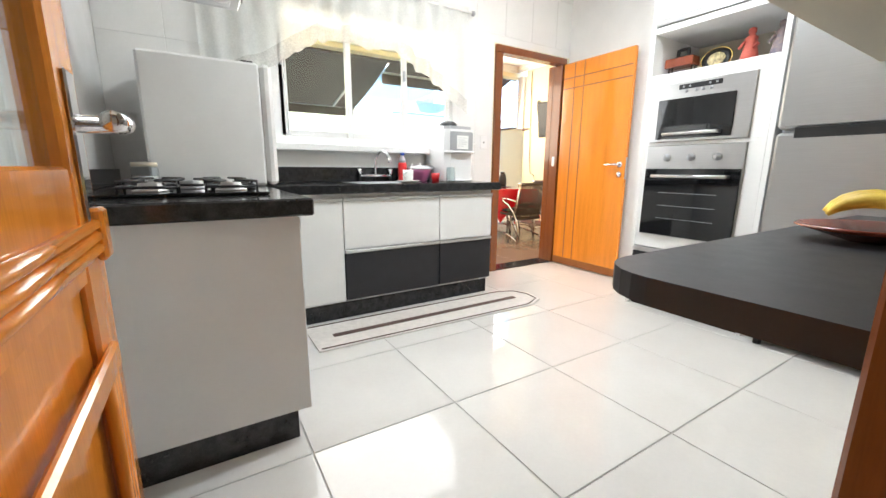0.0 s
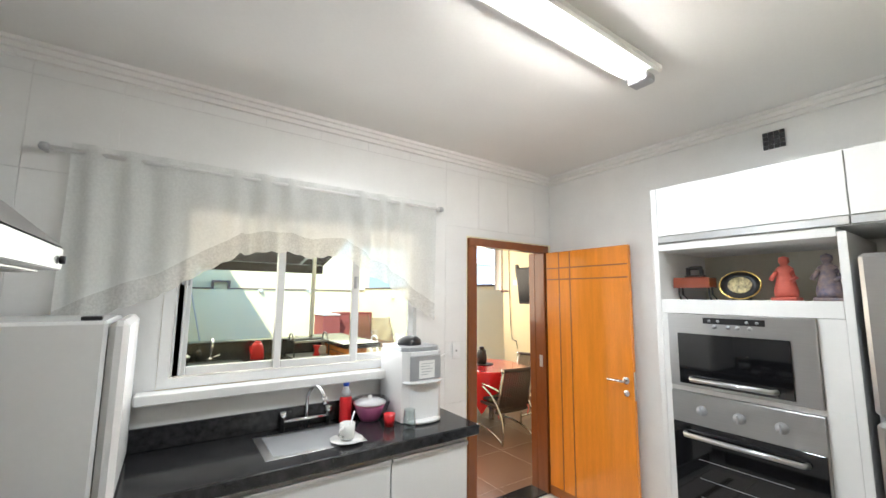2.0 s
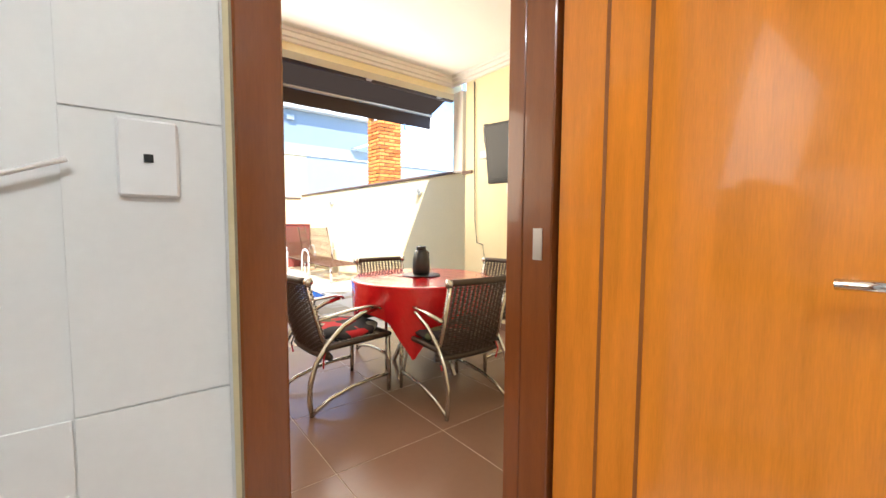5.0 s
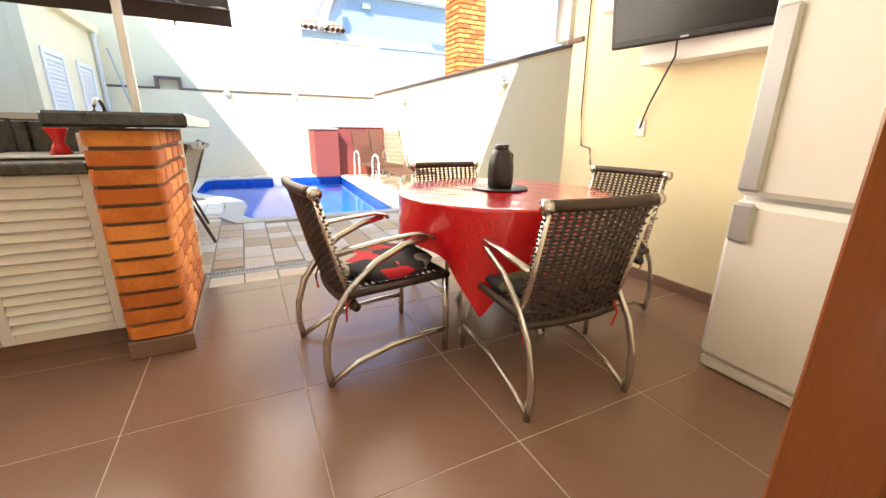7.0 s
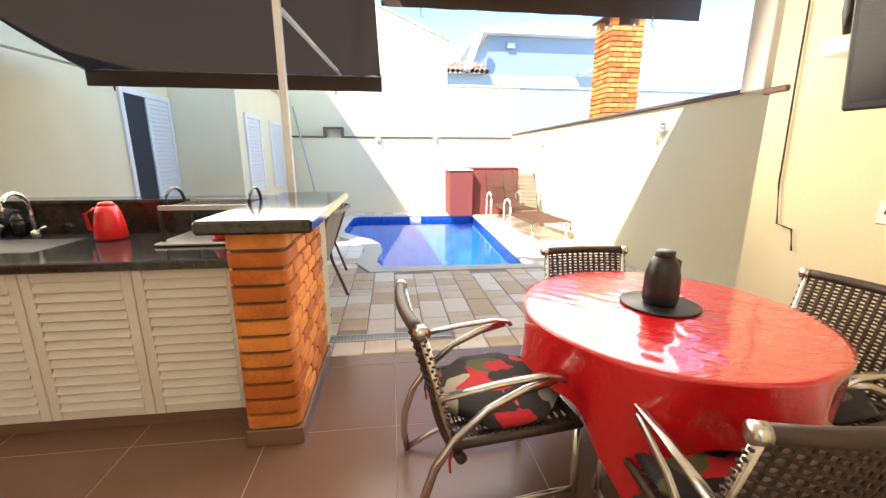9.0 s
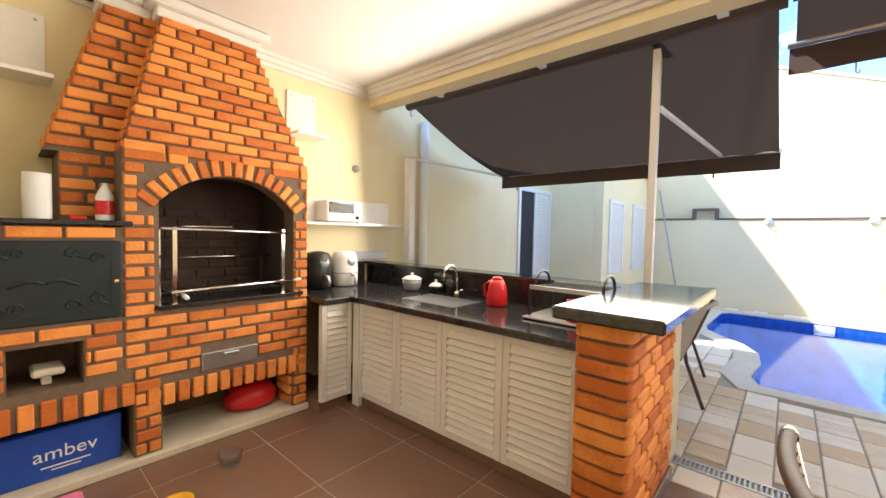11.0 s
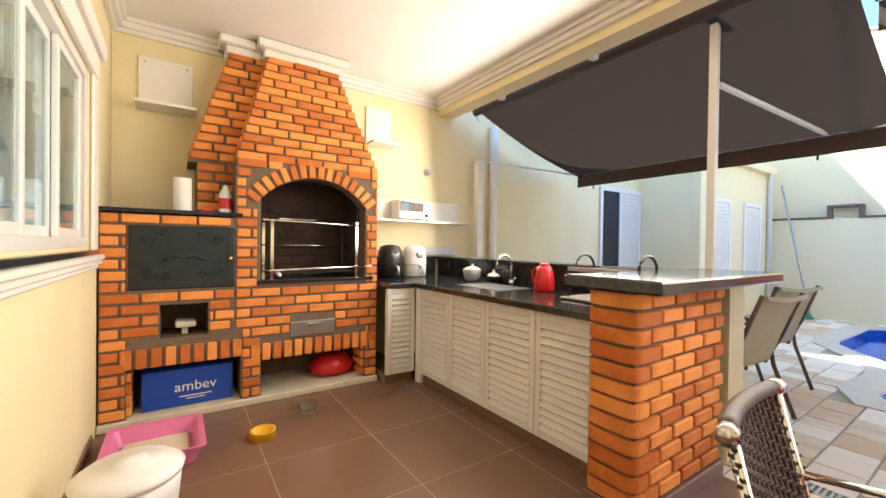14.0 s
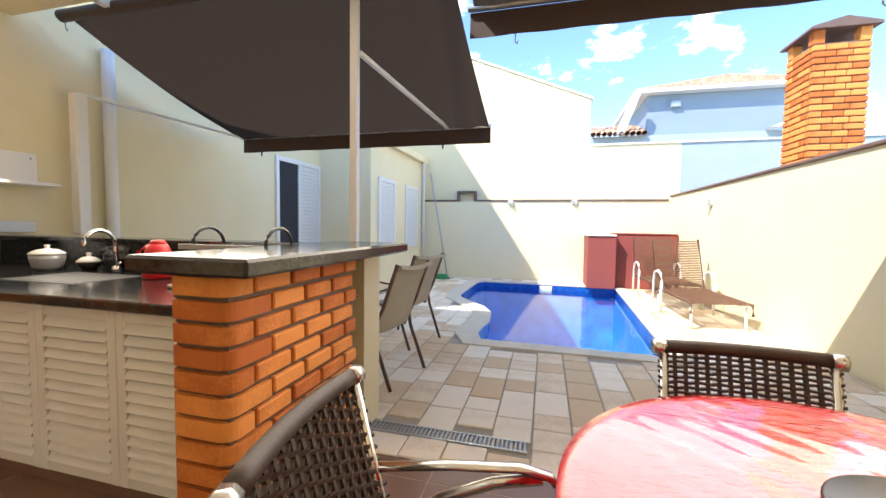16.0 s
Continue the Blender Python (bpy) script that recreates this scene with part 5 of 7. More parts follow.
fr = thing("refrigerator", (3.0, -2.4, 0), "large grey steel two-door refrigerator beside the oven unit", "refrigerator")
part("body", B(2.735, -2.88, 0.03, XR - 0.03, -2.18, 1.86, 0.01), "silver", fr)
part("fridge_door", B(2.66, -2.88, 0.07, 2.732, -2.18, 1.225, 0.015), "steel", fr)
part("freezer_door", B(2.66, -2.88, 1.245, 2.732, -2.18, 1.86, 0.015), "steel", fr)
part("grip_recess", B(2.657, -2.87, 1.195, 2.685, -2.26, 1.25, 0.004), "black", fr, "dark recessed grip")
for y in (-2.82, -2.24):
    part("foot", Shape().lathe((2.72, y, 0.0), [(0.022, 0), (0.022, 0.03), (0.012, 0.032)], 12), "black", fr)

isl = solid("island_top", Shape().prism([(0.605, -3.06)] + [(0.735 + 0.13 * math.cos(radians(a)), -2.735 + 0.13 * math.sin(radians(a))) for a in range(180, 89, -15)] + [(2.45, -2.605), (2.45, -3.06)], "z", 0.778, 0.83), "island", "charcoal island worktop with a rounded corner", "worktop")
bowl = thing("fruit_bowl", (1.52, -2.80, 0.90), "brown wooden bowl of ripe bananas on the island", "bowl")
part("bowl", Shape().lathe((1.52, -2.80, 0.90), [(0.05, 0), (0.06, 0.004), (0.14, 0.03), (0.17, 0.04), (0.165, 0.045), (0.05, 0.012), (0, 0.01)], 28), "redwood", bowl)
for k in range(6):
    pts = []
    for a in range(9):
        q = a / 8
        ang = radians(-70 + 140 * q)
        pts.append((1.48 + 0.026 * k + 0.02 * math.cos(ang), -2.80 + 0.10 * math.sin(ang) + 0.008 * k, 0.955 + 0.07 * math.cos(ang) - 0.004 * abs(k - 2.5)))
    part("banana", Shape().tube(pts, [0.006, 0.013, 0.019, 0.021, 0.022, 0.021, 0.019, 0.013, 0.006], 8), "banana", bowl)

bowl.location = (1.50, -2.84, 0.83)

lampk = thing("ceiling_light", (1.72, -1.58, 2.8), "lit white twin-tube ceiling light", "ceiling light")
part("housing", B(1.15, -1.66, 2.755, 2.32, -1.50, 2.798, 0.01), "whitemetal", lampk)
part("tube", Shape().tube([(1.22, -1.58, 2.735), (2.22, -1.58, 2.735)], 0.018), "tube", lampk, "lit fluorescent tube")
part("end_cap", B(2.22, -1.63, 2.71, 2.30, -1.53, 2.754, 0.008), "silver", lampk)
vent = thing("wall_vent", (XR - 0.01, -1.78, 2.57), "small black square grille in the wall", "vent")
for i in range(4):
    for j in range(4):
        part("cell", B(XR - 0.012, -1.835 + 0.027 * i, 2.575 + 0.027 * j, XR - 0.002, -1.812 + 0.027 * i, 2.598 + 0.027 * j), "black", vent)
rug = thing("rug", (1.3, -0.75, 0), "long white woven kitchen rug with brown bands", "rug")
part("mat", Shape().prism([(0.42, -0.94), (2.02, -0.97), (2.17, -0.90), (2.20, -0.76), (2.15, -0.62), (2.02, -0.57), (0.42, -0.55)], "z", 0.001, 0.010), "rug", rug)
part("band", B(0.55, -0.79, 0.0101, 2.02, -0.745, 0.013), "rugline", rug, "dark brown centre band")
part("border", Shape().tube([(0.44, -0.92, 0.011), (2.0, -0.95, 0.011), (2.15, -0.88, 0.011), (2.17, -0.76, 0.011), (2.12, -0.64, 0.011), (2.0, -0.59, 0.011), (0.44, -0.57, 0.011)], 0.005, 6), "rugline", rug)
rug.location.y -= 0.08

# ---- kitchen: small things on the worktop ----
tap = thing("kitchen_tap", (1.27, -0.12, 0.92), "chrome bridge tap with curved spout and two handles", "tap")
part("bridge", Shape().tube([(1.14, -0.10, 0.965), (1.40, -0.10, 0.965)], 0.012), "chrome", tap)
part("spout", Shape().tube([(1.27, -0.10, 0.92), (1.27, -0.10, 1.08)] + [(1.27 + 0.012 * k / 2, -0.10 - 0.075 + 0.075 * math.cos(radians(k * 18)), 1.08 + 0.075 * math.sin(radians(k * 18))) for k in range(1, 10)], 0.010), "chrome", tap)
part("nozzle", Shape().tube([(1.325, -0.245, 1.105), (1.33, -0.25, 1.07)], 0.014), "chrome", tap)
for x in (1.14, 1.40):
    part("tap_handle", Shape().lathe((x, -0.10, 0.92), [(0.014, 0), (0.014, 0.07), (0.02, 0.075), (0.018, 0.10), (0, 0.102)], 14), "chrome", tap)
tap.location += Vector((-0.12, -0.02, 0))
DW = -0.13
wd = thing("water_dispenser", (1.92 + DW, -0.25, 0.92), "white and grey countertop water dispenser", "water dispenser")
part("body", Shape().prism([(1.76 + DW, -0.38), (1.80 + DW, -0.42), (2.0 + DW, -0.42), (2.04 + DW, -0.38), (2.04 + DW, -0.095), (1.76 + DW, -0.095)], "z", 0.925, 1.335), "white", wd)
part("top", Shape().prism([(1.765 + DW, -0.36), (1.80 + DW, -0.40), (2.0 + DW, -0.40), (2.035 + DW, -0.36), (2.035 + DW, -0.097), (1.765 + DW, -0.097)], "z", 1.336, 1.36), "silver", wd, "grey top cover")
part("front_panel", B(1.79 + DW, -0.432, 1.17, 2.01 + DW, -0.421, 1.315, 0.01), "silver", wd, "silver front panel")
part("label_sheet", B(1.85 + DW, -0.436, 1.18, 1.96 + DW, -0.4325, 1.285), "paper", wd, "paper label")
s = Shape()
for k, w in enumerate((0.085, 0.06, 0.085, 0.075, 0.05)):
    s.box(1.862 + DW, -0.4372, 1.265 - 0.016 * k, 1.862 + DW + w, -0.4362, 1.2685 - 0.016 * k)
part("print", s, "silver", wd)
part("cove_lip", Shape().lathe((1.90 + DW, -0.40, 1.150), [(0.135, 0), (0.14, 0.008), (0.13, 0.016), (0, 0.018)], 24, sy=0.45), "white", wd, "white curved lip under the panel")
part("tray", Shape().lathe((1.90 + DW, -0.42, 0.925), [(0.11, 0), (0.115, 0.01), (0.10, 0.018), (0, 0.016)], 24, sy=0.45), "white", wd)
part("bottle_cap", Shape().lathe((1.90 + DW, -0.22, 1.36), [(0.08, 0), (0.075, 0.03), (0.05, 0.05), (0, 0.058)], 24), "black", wd, "dark rounded cap")
part("cable", Shape().tube([(2.04 + DW, -0.10, 1.0), (2.12 + DW, -0.09, 1.02), (2.15 + DW, -0.08, 1.2), (2.30 + DW, -0.082, 1.26)], 0.004, 6), "white", wd)
bt = thing("bottle", (1.52, -0.16, 0.92), "red drink bottle with a clear blue-capped top", "bottle")
part("body", Shape().lathe((1.52, -0.16, 0.92), [(0.034, 0), (0.036, 0.01), (0.036, 0.14), (0.03, 0.15)], 18), "red", bt)
part("neck", Shape().lathe((1.52, -0.16, 1.07), [(0.03, 0), (0.028, 0.03), (0.016, 0.045), (0.015, 0.06)], 18), "silver", bt)
part("cap", Shape().lathe((1.52, -0.16, 1.13), [(0.018, 0), (0.018, 0.016), (0, 0.018)], 14), "blue", bt)
bt.location.x -= 0.15
bg = thing("bowl", (1.66, -0.2, 0.92), "lidded bowl wrapped in a clear plastic bag", "bowl")
part("base", Shape().lathe((1.66, -0.2, 0.92), [(0.05, 0), (0.06, 0.01), (0.09, 0.08), (0.095, 0.10)], 20), "pink", bg)
part("lid", Shape().lathe((1.66, -0.2, 1.02), [(0.10, 0), (0.10, 0.008), (0.06, 0.025), (0.012, 0.03), (0.012, 0.045), (0, 0.047)], 20), "ceramic", bg)
part("bag", Shape().lathe((1.66, -0.2, 0.921), [(0.07, 0), (0.105, 0.05), (0.125, 0.11), (0.10, 0.13)], 11), "clearbag", bg, "crumpled clear bag")
bg.location.x -= 0.15
for x, y, r in ((1.56, -0.37, 0.035),):
    t = thing("cup", (x, y, 0.92), "small red plastic cup on the worktop", "cup")
    part("cup_body", Shape().lathe((x, y, 0.92), [(r * 0.8, 0), (r, 0.07), (r * 0.92, 0.07), (r * 0.7, 0.006), (0, 0.006)], 16), "red", t)
t = thing("glass_mug", (1.62, -0.50, 0.92), "clear glass jar mug on the worktop", "mug")
part("mug_body", Shape().lathe((1.62, -0.50, 0.92), [(0.03, 0), (0.038, 0.01), (0.038, 0.085), (0.03, 0.10), (0.034, 0.115), (0.03, 0.115), (0.034, 0.02), (0, 0.012)], 18), "jar", t)
t = thing("coffee_cup", (1.36, -0.37, 0.92), "white cup with spoon on a white saucer by the sink", "cup")
part("saucer", Shape().lathe((1.36, -0.37, 0.922), [(0.05, 0), (0.085, 0.012), (0.085, 0.016), (0, 0.006)], 24), "ceramic", t)
part("cup_body", Shape().lathe((1.36, -0.37, 0.935), [(0.03, 0), (0.038, 0.01), (0.04, 0.08), (0.036, 0.08), (0.032, 0.012), (0, 0.01)], 20), "ceramic", t)
part("handle", Shape().tube([(1.33, -0.395, 1.0), (1.305, -0.41, 0.995), (1.30, -0.415, 0.975), (1.33, -0.395, 0.955)], 0.006, 8), "ceramic", t)
part("spoon", Shape().tube([(1.36, -0.37, 0.95), (1.41, -0.34, 1.06)], 0.004, 6), "white", t)
t.location += Vector((-0.10, -0.11, 0))
t = thing("glass_jar", (-0.36, -0.55, 0.946), "glass storage jar with salt and a wooden lid", "jar")
part("jar_body", Shape().lathe((-0.36, -0.55, 0.946), [(0.05, 0), (0.055, 0.01), (0.055, 0.09), (0.045, 0.10)], 20), "jar", t)
part("filling", Shape().lathe((-0.36, -0.55, 0.950), [(0.05, 0), (0.05, 0.05), (0, 0.052)], 20), "paper", t)
part("lid", Shape().lathe((-0.36, -0.55, 1.047), [(0.052, 0), (0.052, 0.02), (0, 0.022)], 20), "coping", t)
t.location += Vector((0.08, -0.19, -0.024))
# ornaments in the niche
NZ = 1.672
t = thing("sewing_machine_ornament", (2.92, -1.42, NZ), "miniature treadle sewing machine in red wood and black iron", "ornament")
part("cabinet", B(2.87, -1.575, NZ + 0.065, 2.97, -1.385, NZ + 0.125, 0.004), "redwood", t)
for y in (-1.56, -1.405):
    part("leg", Shape().tube([(2.88, y - 0.015, NZ + 0.002), (2.90, y, NZ + 0.03), (2.90, y, NZ + 0.065)], 0.006, 6).tube([(2.96, y - 0.015, NZ + 0.002), (2.94, y, NZ + 0.03), (2.94, y, NZ + 0.065)], 0.006, 6), "black", t)
part("machine", B(2.905, -1.54, NZ + 0.126, 2.935, -1.435, NZ + 0.138, 0.003).box(2.91, -1.46, NZ + 0.138, 2.93, -1.44, NZ + 0.185, 0.004).box(2.91, -1.525, NZ + 0.17, 2.93, -1.455, NZ + 0.19, 0.005).box(2.912, -1.53, NZ + 0.14, 2.928, -1.51, NZ + 0.172, 0.003), "black", t, "black toy machine head")
t = thing("plate_ornament", (2.95, -1.69, NZ), "oval black and gilt plate with a painted centre on a stand", "ornament")
tip = Euler((0, radians(-78), 0)).to_matrix().to_4x4()
part("plate", Shape().lathe((2.95, -1.69, NZ + 0.078), [(0.09, 0.0), (0.094, 0.006), (0.06, 0.002), (0, 0.001)], 32, sx=0.8, m=tip), "black", t)
part("rim", Shape().lathe((2.949, -1.69, NZ + 0.078), [(0.094, 0.006), (0.098, 0.008), (0.094, 0.010), (0.090, 0.008)], 32, sx=0.8, m=tip, caps=False), "gold", t)
part("picture", Shape().lathe((2.943, -1.69, NZ + 0.079), [(0.055, 0.0), (0.055, 0.003), (0, 0.004)], 28, sx=0.8, m=tip), "enamel", t, "painted enamel centre")
part("stand", B(2.93, -1.73, NZ, 2.98, -1.65, NZ + 0.012, 0.003), "black", t)


def figure(y, m, label):
    s = Shape().lathe((2.93, y, NZ + 0.015), [(0.045, 0), (0.048, 0.03), (0.035, 0.09), (0.028, 0.12), (0.036, 0.14), (0.02, 0.155), (0.014, 0.16), (0.022, 0.175), (0.02, 0.195), (0, 0.205)], 18)
    s.tube([(2.92, y - 0.03, NZ + 0.14), (2.90, y - 0.05, NZ + 0.11), (2.91, y - 0.02, NZ + 0.09)], 0.010, 8).tube([(2.92, y + 0.03, NZ + 0.14), (2.90, y + 0.05, NZ + 0.10)], 0.010, 8)
    s.box(2.88, y - 0.05, NZ, 2.98, y + 0.05, NZ + 0.016, 0.004)
    solid("figurine", s, m, label, "figurine")


figure(-1.885, "skin", "painted clay figurine in a red coat")
figure(-2.04, "figblue", "painted clay figurine in dark blue clothes")


def plate_switch(m, label):
    t = thing("socket", m.translation, label, "socket")
    part("plate", Shape().box(-0.038, -0.058, 0, 0.038, 0.058, 0.008, 0.004, m), "white", t)
    part("slot", Shape().box(-0.006, -0.006, 0.0081, 0.006, 0.006, 0.010, 0, m), "black", t)


for z in (1.06, 1.99):
    plate_switch(Matrix.Translation((XR - 0.001, -1.20 if z > 1.5 else -1.19, z)) @ Euler((radians(90), 0, radians(-90))).to_matrix().to_4x4(), "white wall socket plate beside the door")
plate_switch(Matrix.Translation((2.26, YI - 0.010, 1.27)) @ Euler((radians(90), 0, 0)).to_matrix().to_4x4(), "white wall socket with a plugged cable")

# ---- veranda: table and chairs ----
TCX, TCY, TR = 4.05, 1.73, 0.55
table = thing("round_table", (TCX, TCY, 0), "round dining table on flat steel legs under a cloth", "table")
part("tabletop", Shape().lathe((TCX, TCY, 0.72), [(TR, 0), (TR + 0.005, 0.012), (TR, 0.024), (0, 0.024)], 48), "wicker", table)
for k in range(4):
    a = radians(20 + 90 * k)
    p, q = (TCX + 0.06 * math.cos(a), TCY + 0.06 * math.sin(a)), (TCX + 0.30 * math.cos(a), TCY + 0.30 * math.sin(a))
    part("leg", Shape().tube([(*q, 0.0), (TCX + 0.13 * math.cos(a), TCY + 0.13 * math.sin(a), 0.36), (*q, 0.715)], 0.018, 4, 1.0), "chair_steel", table)

cl = thing("tablecloth", (TCX, TCY, 0.4), "shiny red plastic tablecloth with hanging corners", "tablecloth")


def drape(u, v):
    a = 2 * math.pi * u
    k = v
    if k < 0.5:
        r = (TR + 0.012) * (k / 0.5)
        w = 0.0006 * math.sin(7 * a + 30 * r) + 0.0004 * math.sin(42 * r * math.cos(a) + 5 * math.sin(3 * a)) + 0.0004 * math.sin(61 * r * math.sin(a) + 3 * r * math.cos(a) * 20)
        return (TCX + r * math.cos(a), TCY + r * math.sin(a), 0.749 + w * min(1, (TR - r) * 30 + 0.2))
    t = (k - 0.5) / 0.5
    b = a - radians(3)
    sq = 1 / max(abs(math.cos(b)), abs(math.sin(b)))
    drop = 0.19 + 0.78 * (sq - 1)
    rip = math.sin(8 * a + 1.0) * 0.030 * t + math.sin(17 * a) * 0.010 * t
    r = TR + 0.014 + rip - 0.03 * t * (sq - 1) * 4
    return (TCX + r * math.cos(a), TCY + r * math.sin(a), 0.747 - drop * t)


part("cloth", Shape().sheet(drape, 160, 60), "cloth", cl)
mt = solid("placemat", Shape().lathe((TCX + 0.02, TCY + 0.05, 0.753), [(0.15, 0), (0.155, 0.003), (0.15, 0.006), (0, 0.006)], 40), "black", "round dark woven placemat on the red cloth", "placemat")
fl = thing("thermos_flask", (TCX + 0.02, TCY + 0.05, 0.76), "black thermos jug with a ribbed lid on the table", "thermos")
FX, FY = TCX + 0.02, TCY + 0.05
part("body", Shape().lathe((FX, FY, 0.76), [(0.062, 0), (0.068, 0.01), (0.070, 0.05), (0.068, 0.12), (0.055, 0.175), (0.040, 0.20)], 28), "black", fl)
part("lid", Shape().lathe((FX, FY, 0.96), [(0.040, 0), (0.036, 0.008), (0.040, 0.02), (0.032, 0.026), (0, 0.028)], 24), "black", fl)
part("handle", Shape().tube([(FX + 0.04, FY + 0.01, 0.95), (FX + 0.085, FY + 0.02, 0.93), (FX + 0.09, FY + 0.02, 0.86), (FX + 0.068, FY + 0.015, 0.83)], 0.009, 8), "black", fl)


def dining_chair():
    """Faces +y, at the origin."""
    t = thing("dining_chair", (0, 0, 0), "steel dining armchair with dark woven wicker back and floral cushion", "chair", "chairs round the table")
    for sx in (-1, 1):
        x = sx * 0.245
        # back leg sweeps up from the rear foot and forward into the arm
        leg = [(x, -0.29 + 0.18 * (k / 8) ** 0.55 + 0.30 * max(0, k / 8 - 0.45) ** 1.3, 0.64 * (k / 8) ** 1.25) for k in range(9)]
        leg = [(x, -0.30, 0.0), (x, -0.315, 0.10), (x, -0.31, 0.20), (x, -0.27, 0.32), (x, -0.19, 0.43), (x, -0.08, 0.52), (x, 0.05, 0.575), (x, 0.17, 0.60)]
        part("back_leg", Shape().tube(leg, 0.017, 6, 0.65, up=(1, 0, 0)), "chair_steel", t)
        part("armrest", Shape().tube([(x, -0.25, 0.585), (x, -0.05, 0.61), (x, 0.12, 0.62), (x, 0.19, 0.605), (x, 0.20, 0.59)], 0.018, 6, 0.6), "chair_steel", t)
        part("front_leg", Shape().tube([(x, 0.27, 0.0), (x, 0.272, 0.2), (x, 0.265, 0.41)], 0.016, 6, 0.7, up=(1, 0, 0)), "chair_steel", t)
        part("foot_rail", Shape().tube([(x, -0.30, 0.015), (x, -0.18, 0.075), (x, -0.02, 0.11), (x, 0.14, 0.12), (x, 0.27, 0.118)], 0.014, 6, 0.7, up=(1, 0, 0)), "chair_steel", t)
        part("back_post", Shape().tube([(x * 0.93, -0.17, 0.33), (x * 0.93, -0.23, 0.5), (x * 0.93, -0.31, 0.83)], 0.014, 6), "chair_steel", t)
    seat = Shape()
    for k in range(30):
        y = -0.19 + 0.0158 * k
        seat.tube([(-0.245 + 0.0614 * j, y, 0.405 + (0.005 if (j + k) % 2 else -0.005)) for j in range(9)], 0.006, 4, 0.5)
    for j in range(8):
        seat.box(-0.22 + 0.06 * j, -0.20, 0.402, -0.20 + 0.06 * j, 0.27, 0.408)
    part("seat", seat, "wicker", t)
    part("seat_edge", Shape().tube([(-0.25, 0.27, 0.405), (-0.25, -0.20, 0.40), (0.25, -0.20, 0.40), (0.25, 0.27, 0.405)], 0.018, 8, closed=True), "wicker", t)
    back = Shape()

    def at(u, z, o):
        k = (z - 0.33) / 0.5
        return (u, -0.17 - 0.14 * k - o - 0.03 * (1 - (u / 0.25) ** 2), z)
    for k in range(30):
        z = 0.36 + 0.0155 * k
        back.tube([at(-0.245 + 0.0306 * j, z, 0.006 if (j + k) % 2 else -0.006) for j in range(17)], 0.0076, 4, 0.7)
    for j in range(15):
        u = -0.225 + 0.0322 * j
        back.tube([at(u, 0.34 + 0.07 * i, 0) for i in range(8)], 0.0075, 4)
    part("backrest", back, "wicker", t)
    part("top_wrap", Shape().tube([at(-0.225 + 0.05 * j, 0.825, 0) for j in range(10)], 0.022, 8), "wicker", t)
    part("bottom_wrap", Shape().tube([at(-0.245 + 0.049 * j, 0.335, 0) for j in range(11)], 0.02, 8), "wicker", t)
    for sx in (-1, 1):
        part("corner_cap", Shape().tube([at(sx * 0.225, 0.823, 0), at(sx * 0.258, 0.823, 0)], 0.025, 8), "chair_steel", t)
    cu = Shape()
    cu.lathe((0, 0.04, 0.415), [(0.20, 0), (0.255, 0.012), (0.262, 0.03), (0.245, 0.05), (0.13, 0.062), (0, 0.064)], 8, m=Euler((0, 0, radians(22.5))).to_matrix().to_4x4())
    part("cushion", cu, "floral", t, "dark cushion with red and cream flowers")
    for sx in (-1, 1):
        part("tie", Shape().tube([(sx * 0.22, -0.19, 0.41), (sx * 0.235, -0.215, 0.33), (sx * 0.22, -0.21, 0.27)], 0.005, 5), "floral", t)
    return t


chair = dining_chair()
chair.matrix_basis = pose(3.32, 1.74, 0, 0, 0, -84)
copy_thing(chair, pose(3.93, 1.22, 0, 0, 0, -4))
copy_thing(chair, pose(4.62, 1.62, 0, 0, 0, 97))
copy_thing(chair, pose(4.06, 2.15, 0, 0, 0, 178))

# ---- veranda: refrigerator, television ----
fv = thing("refrigerator", (4.9, 0.6, 0), "white two-door refrigerator against the veranda wall", "refrigerator")
part("body", B(4.58, 0.23, 0.02, 5.22, 0.90, 1.85, 0.015), "whitemetal", fv)
part("freezer_door", B(4.51, 0.23, 0.81, 4.578, 0.905, 1.85, 0.025), "whitemetal", fv)
part("fridge_door", B(4.51, 0.23, 0.06, 4.578, 0.905, 0.79, 0.025), "whitemetal", fv)
part("base_grille", B(4.53, 0.26, 0.0, 4.60, 0.90, 0.055, 0.01), "white", fv)
for z0, z1 in ((0.62, 0.785), (0.83, 1.5)):
    part("handle", B(4.485, 0.80, z0, 4.515, 0.885, z1, 0.012), "silver", fv, "pale grey moulded grip")
fv.location.x += 0.13
tv = thing("television", (5.2, 1.6, 1.56), "black flat television on a wall bracket", "television")
TM = Matrix.Translation((5.14, 1.59, 1.86)) @ Euler((0, 0, radians(10))).to_matrix().to_4x4() @ Euler((0, radians(-8), 0)).to_matrix().to_4x4()
part("bezel", Shape().box(-0.03, -0.46, -0.29, 0.03, 0.46, 0.29, 0.012, TM), "black", tv)
part("screen", Shape().box(-0.033, -0.43, -0.25, -0.0305, 0.43, 0.265, 0.001, TM), "screen", tv, "dark glossy screen")
part("badge", Shape().box(-0.034, -0.022, -0.279, -0.0305, 0.022, -0.268, 0.001, TM), "silver", tv, "small pale maker's mark")
part("bracket", Shape().tube([(5.15, 1.66, 1.86), (5.28, 1.72, 1.86), (5.39, 1.72, 1.86)], 0.025, 8), "black", tv)
part("cable", Shape().tube([(5.13, 1.62, 1.57), (5.22, 1.68, 1.50), (5.32, 1.80, 1.42), (5.37, 1.92, 1.25), (5.385, 1.97, 1.14), (5.39, 1.985, 1.09)], 0.006, 6), "black", tv, "black hanging cable")
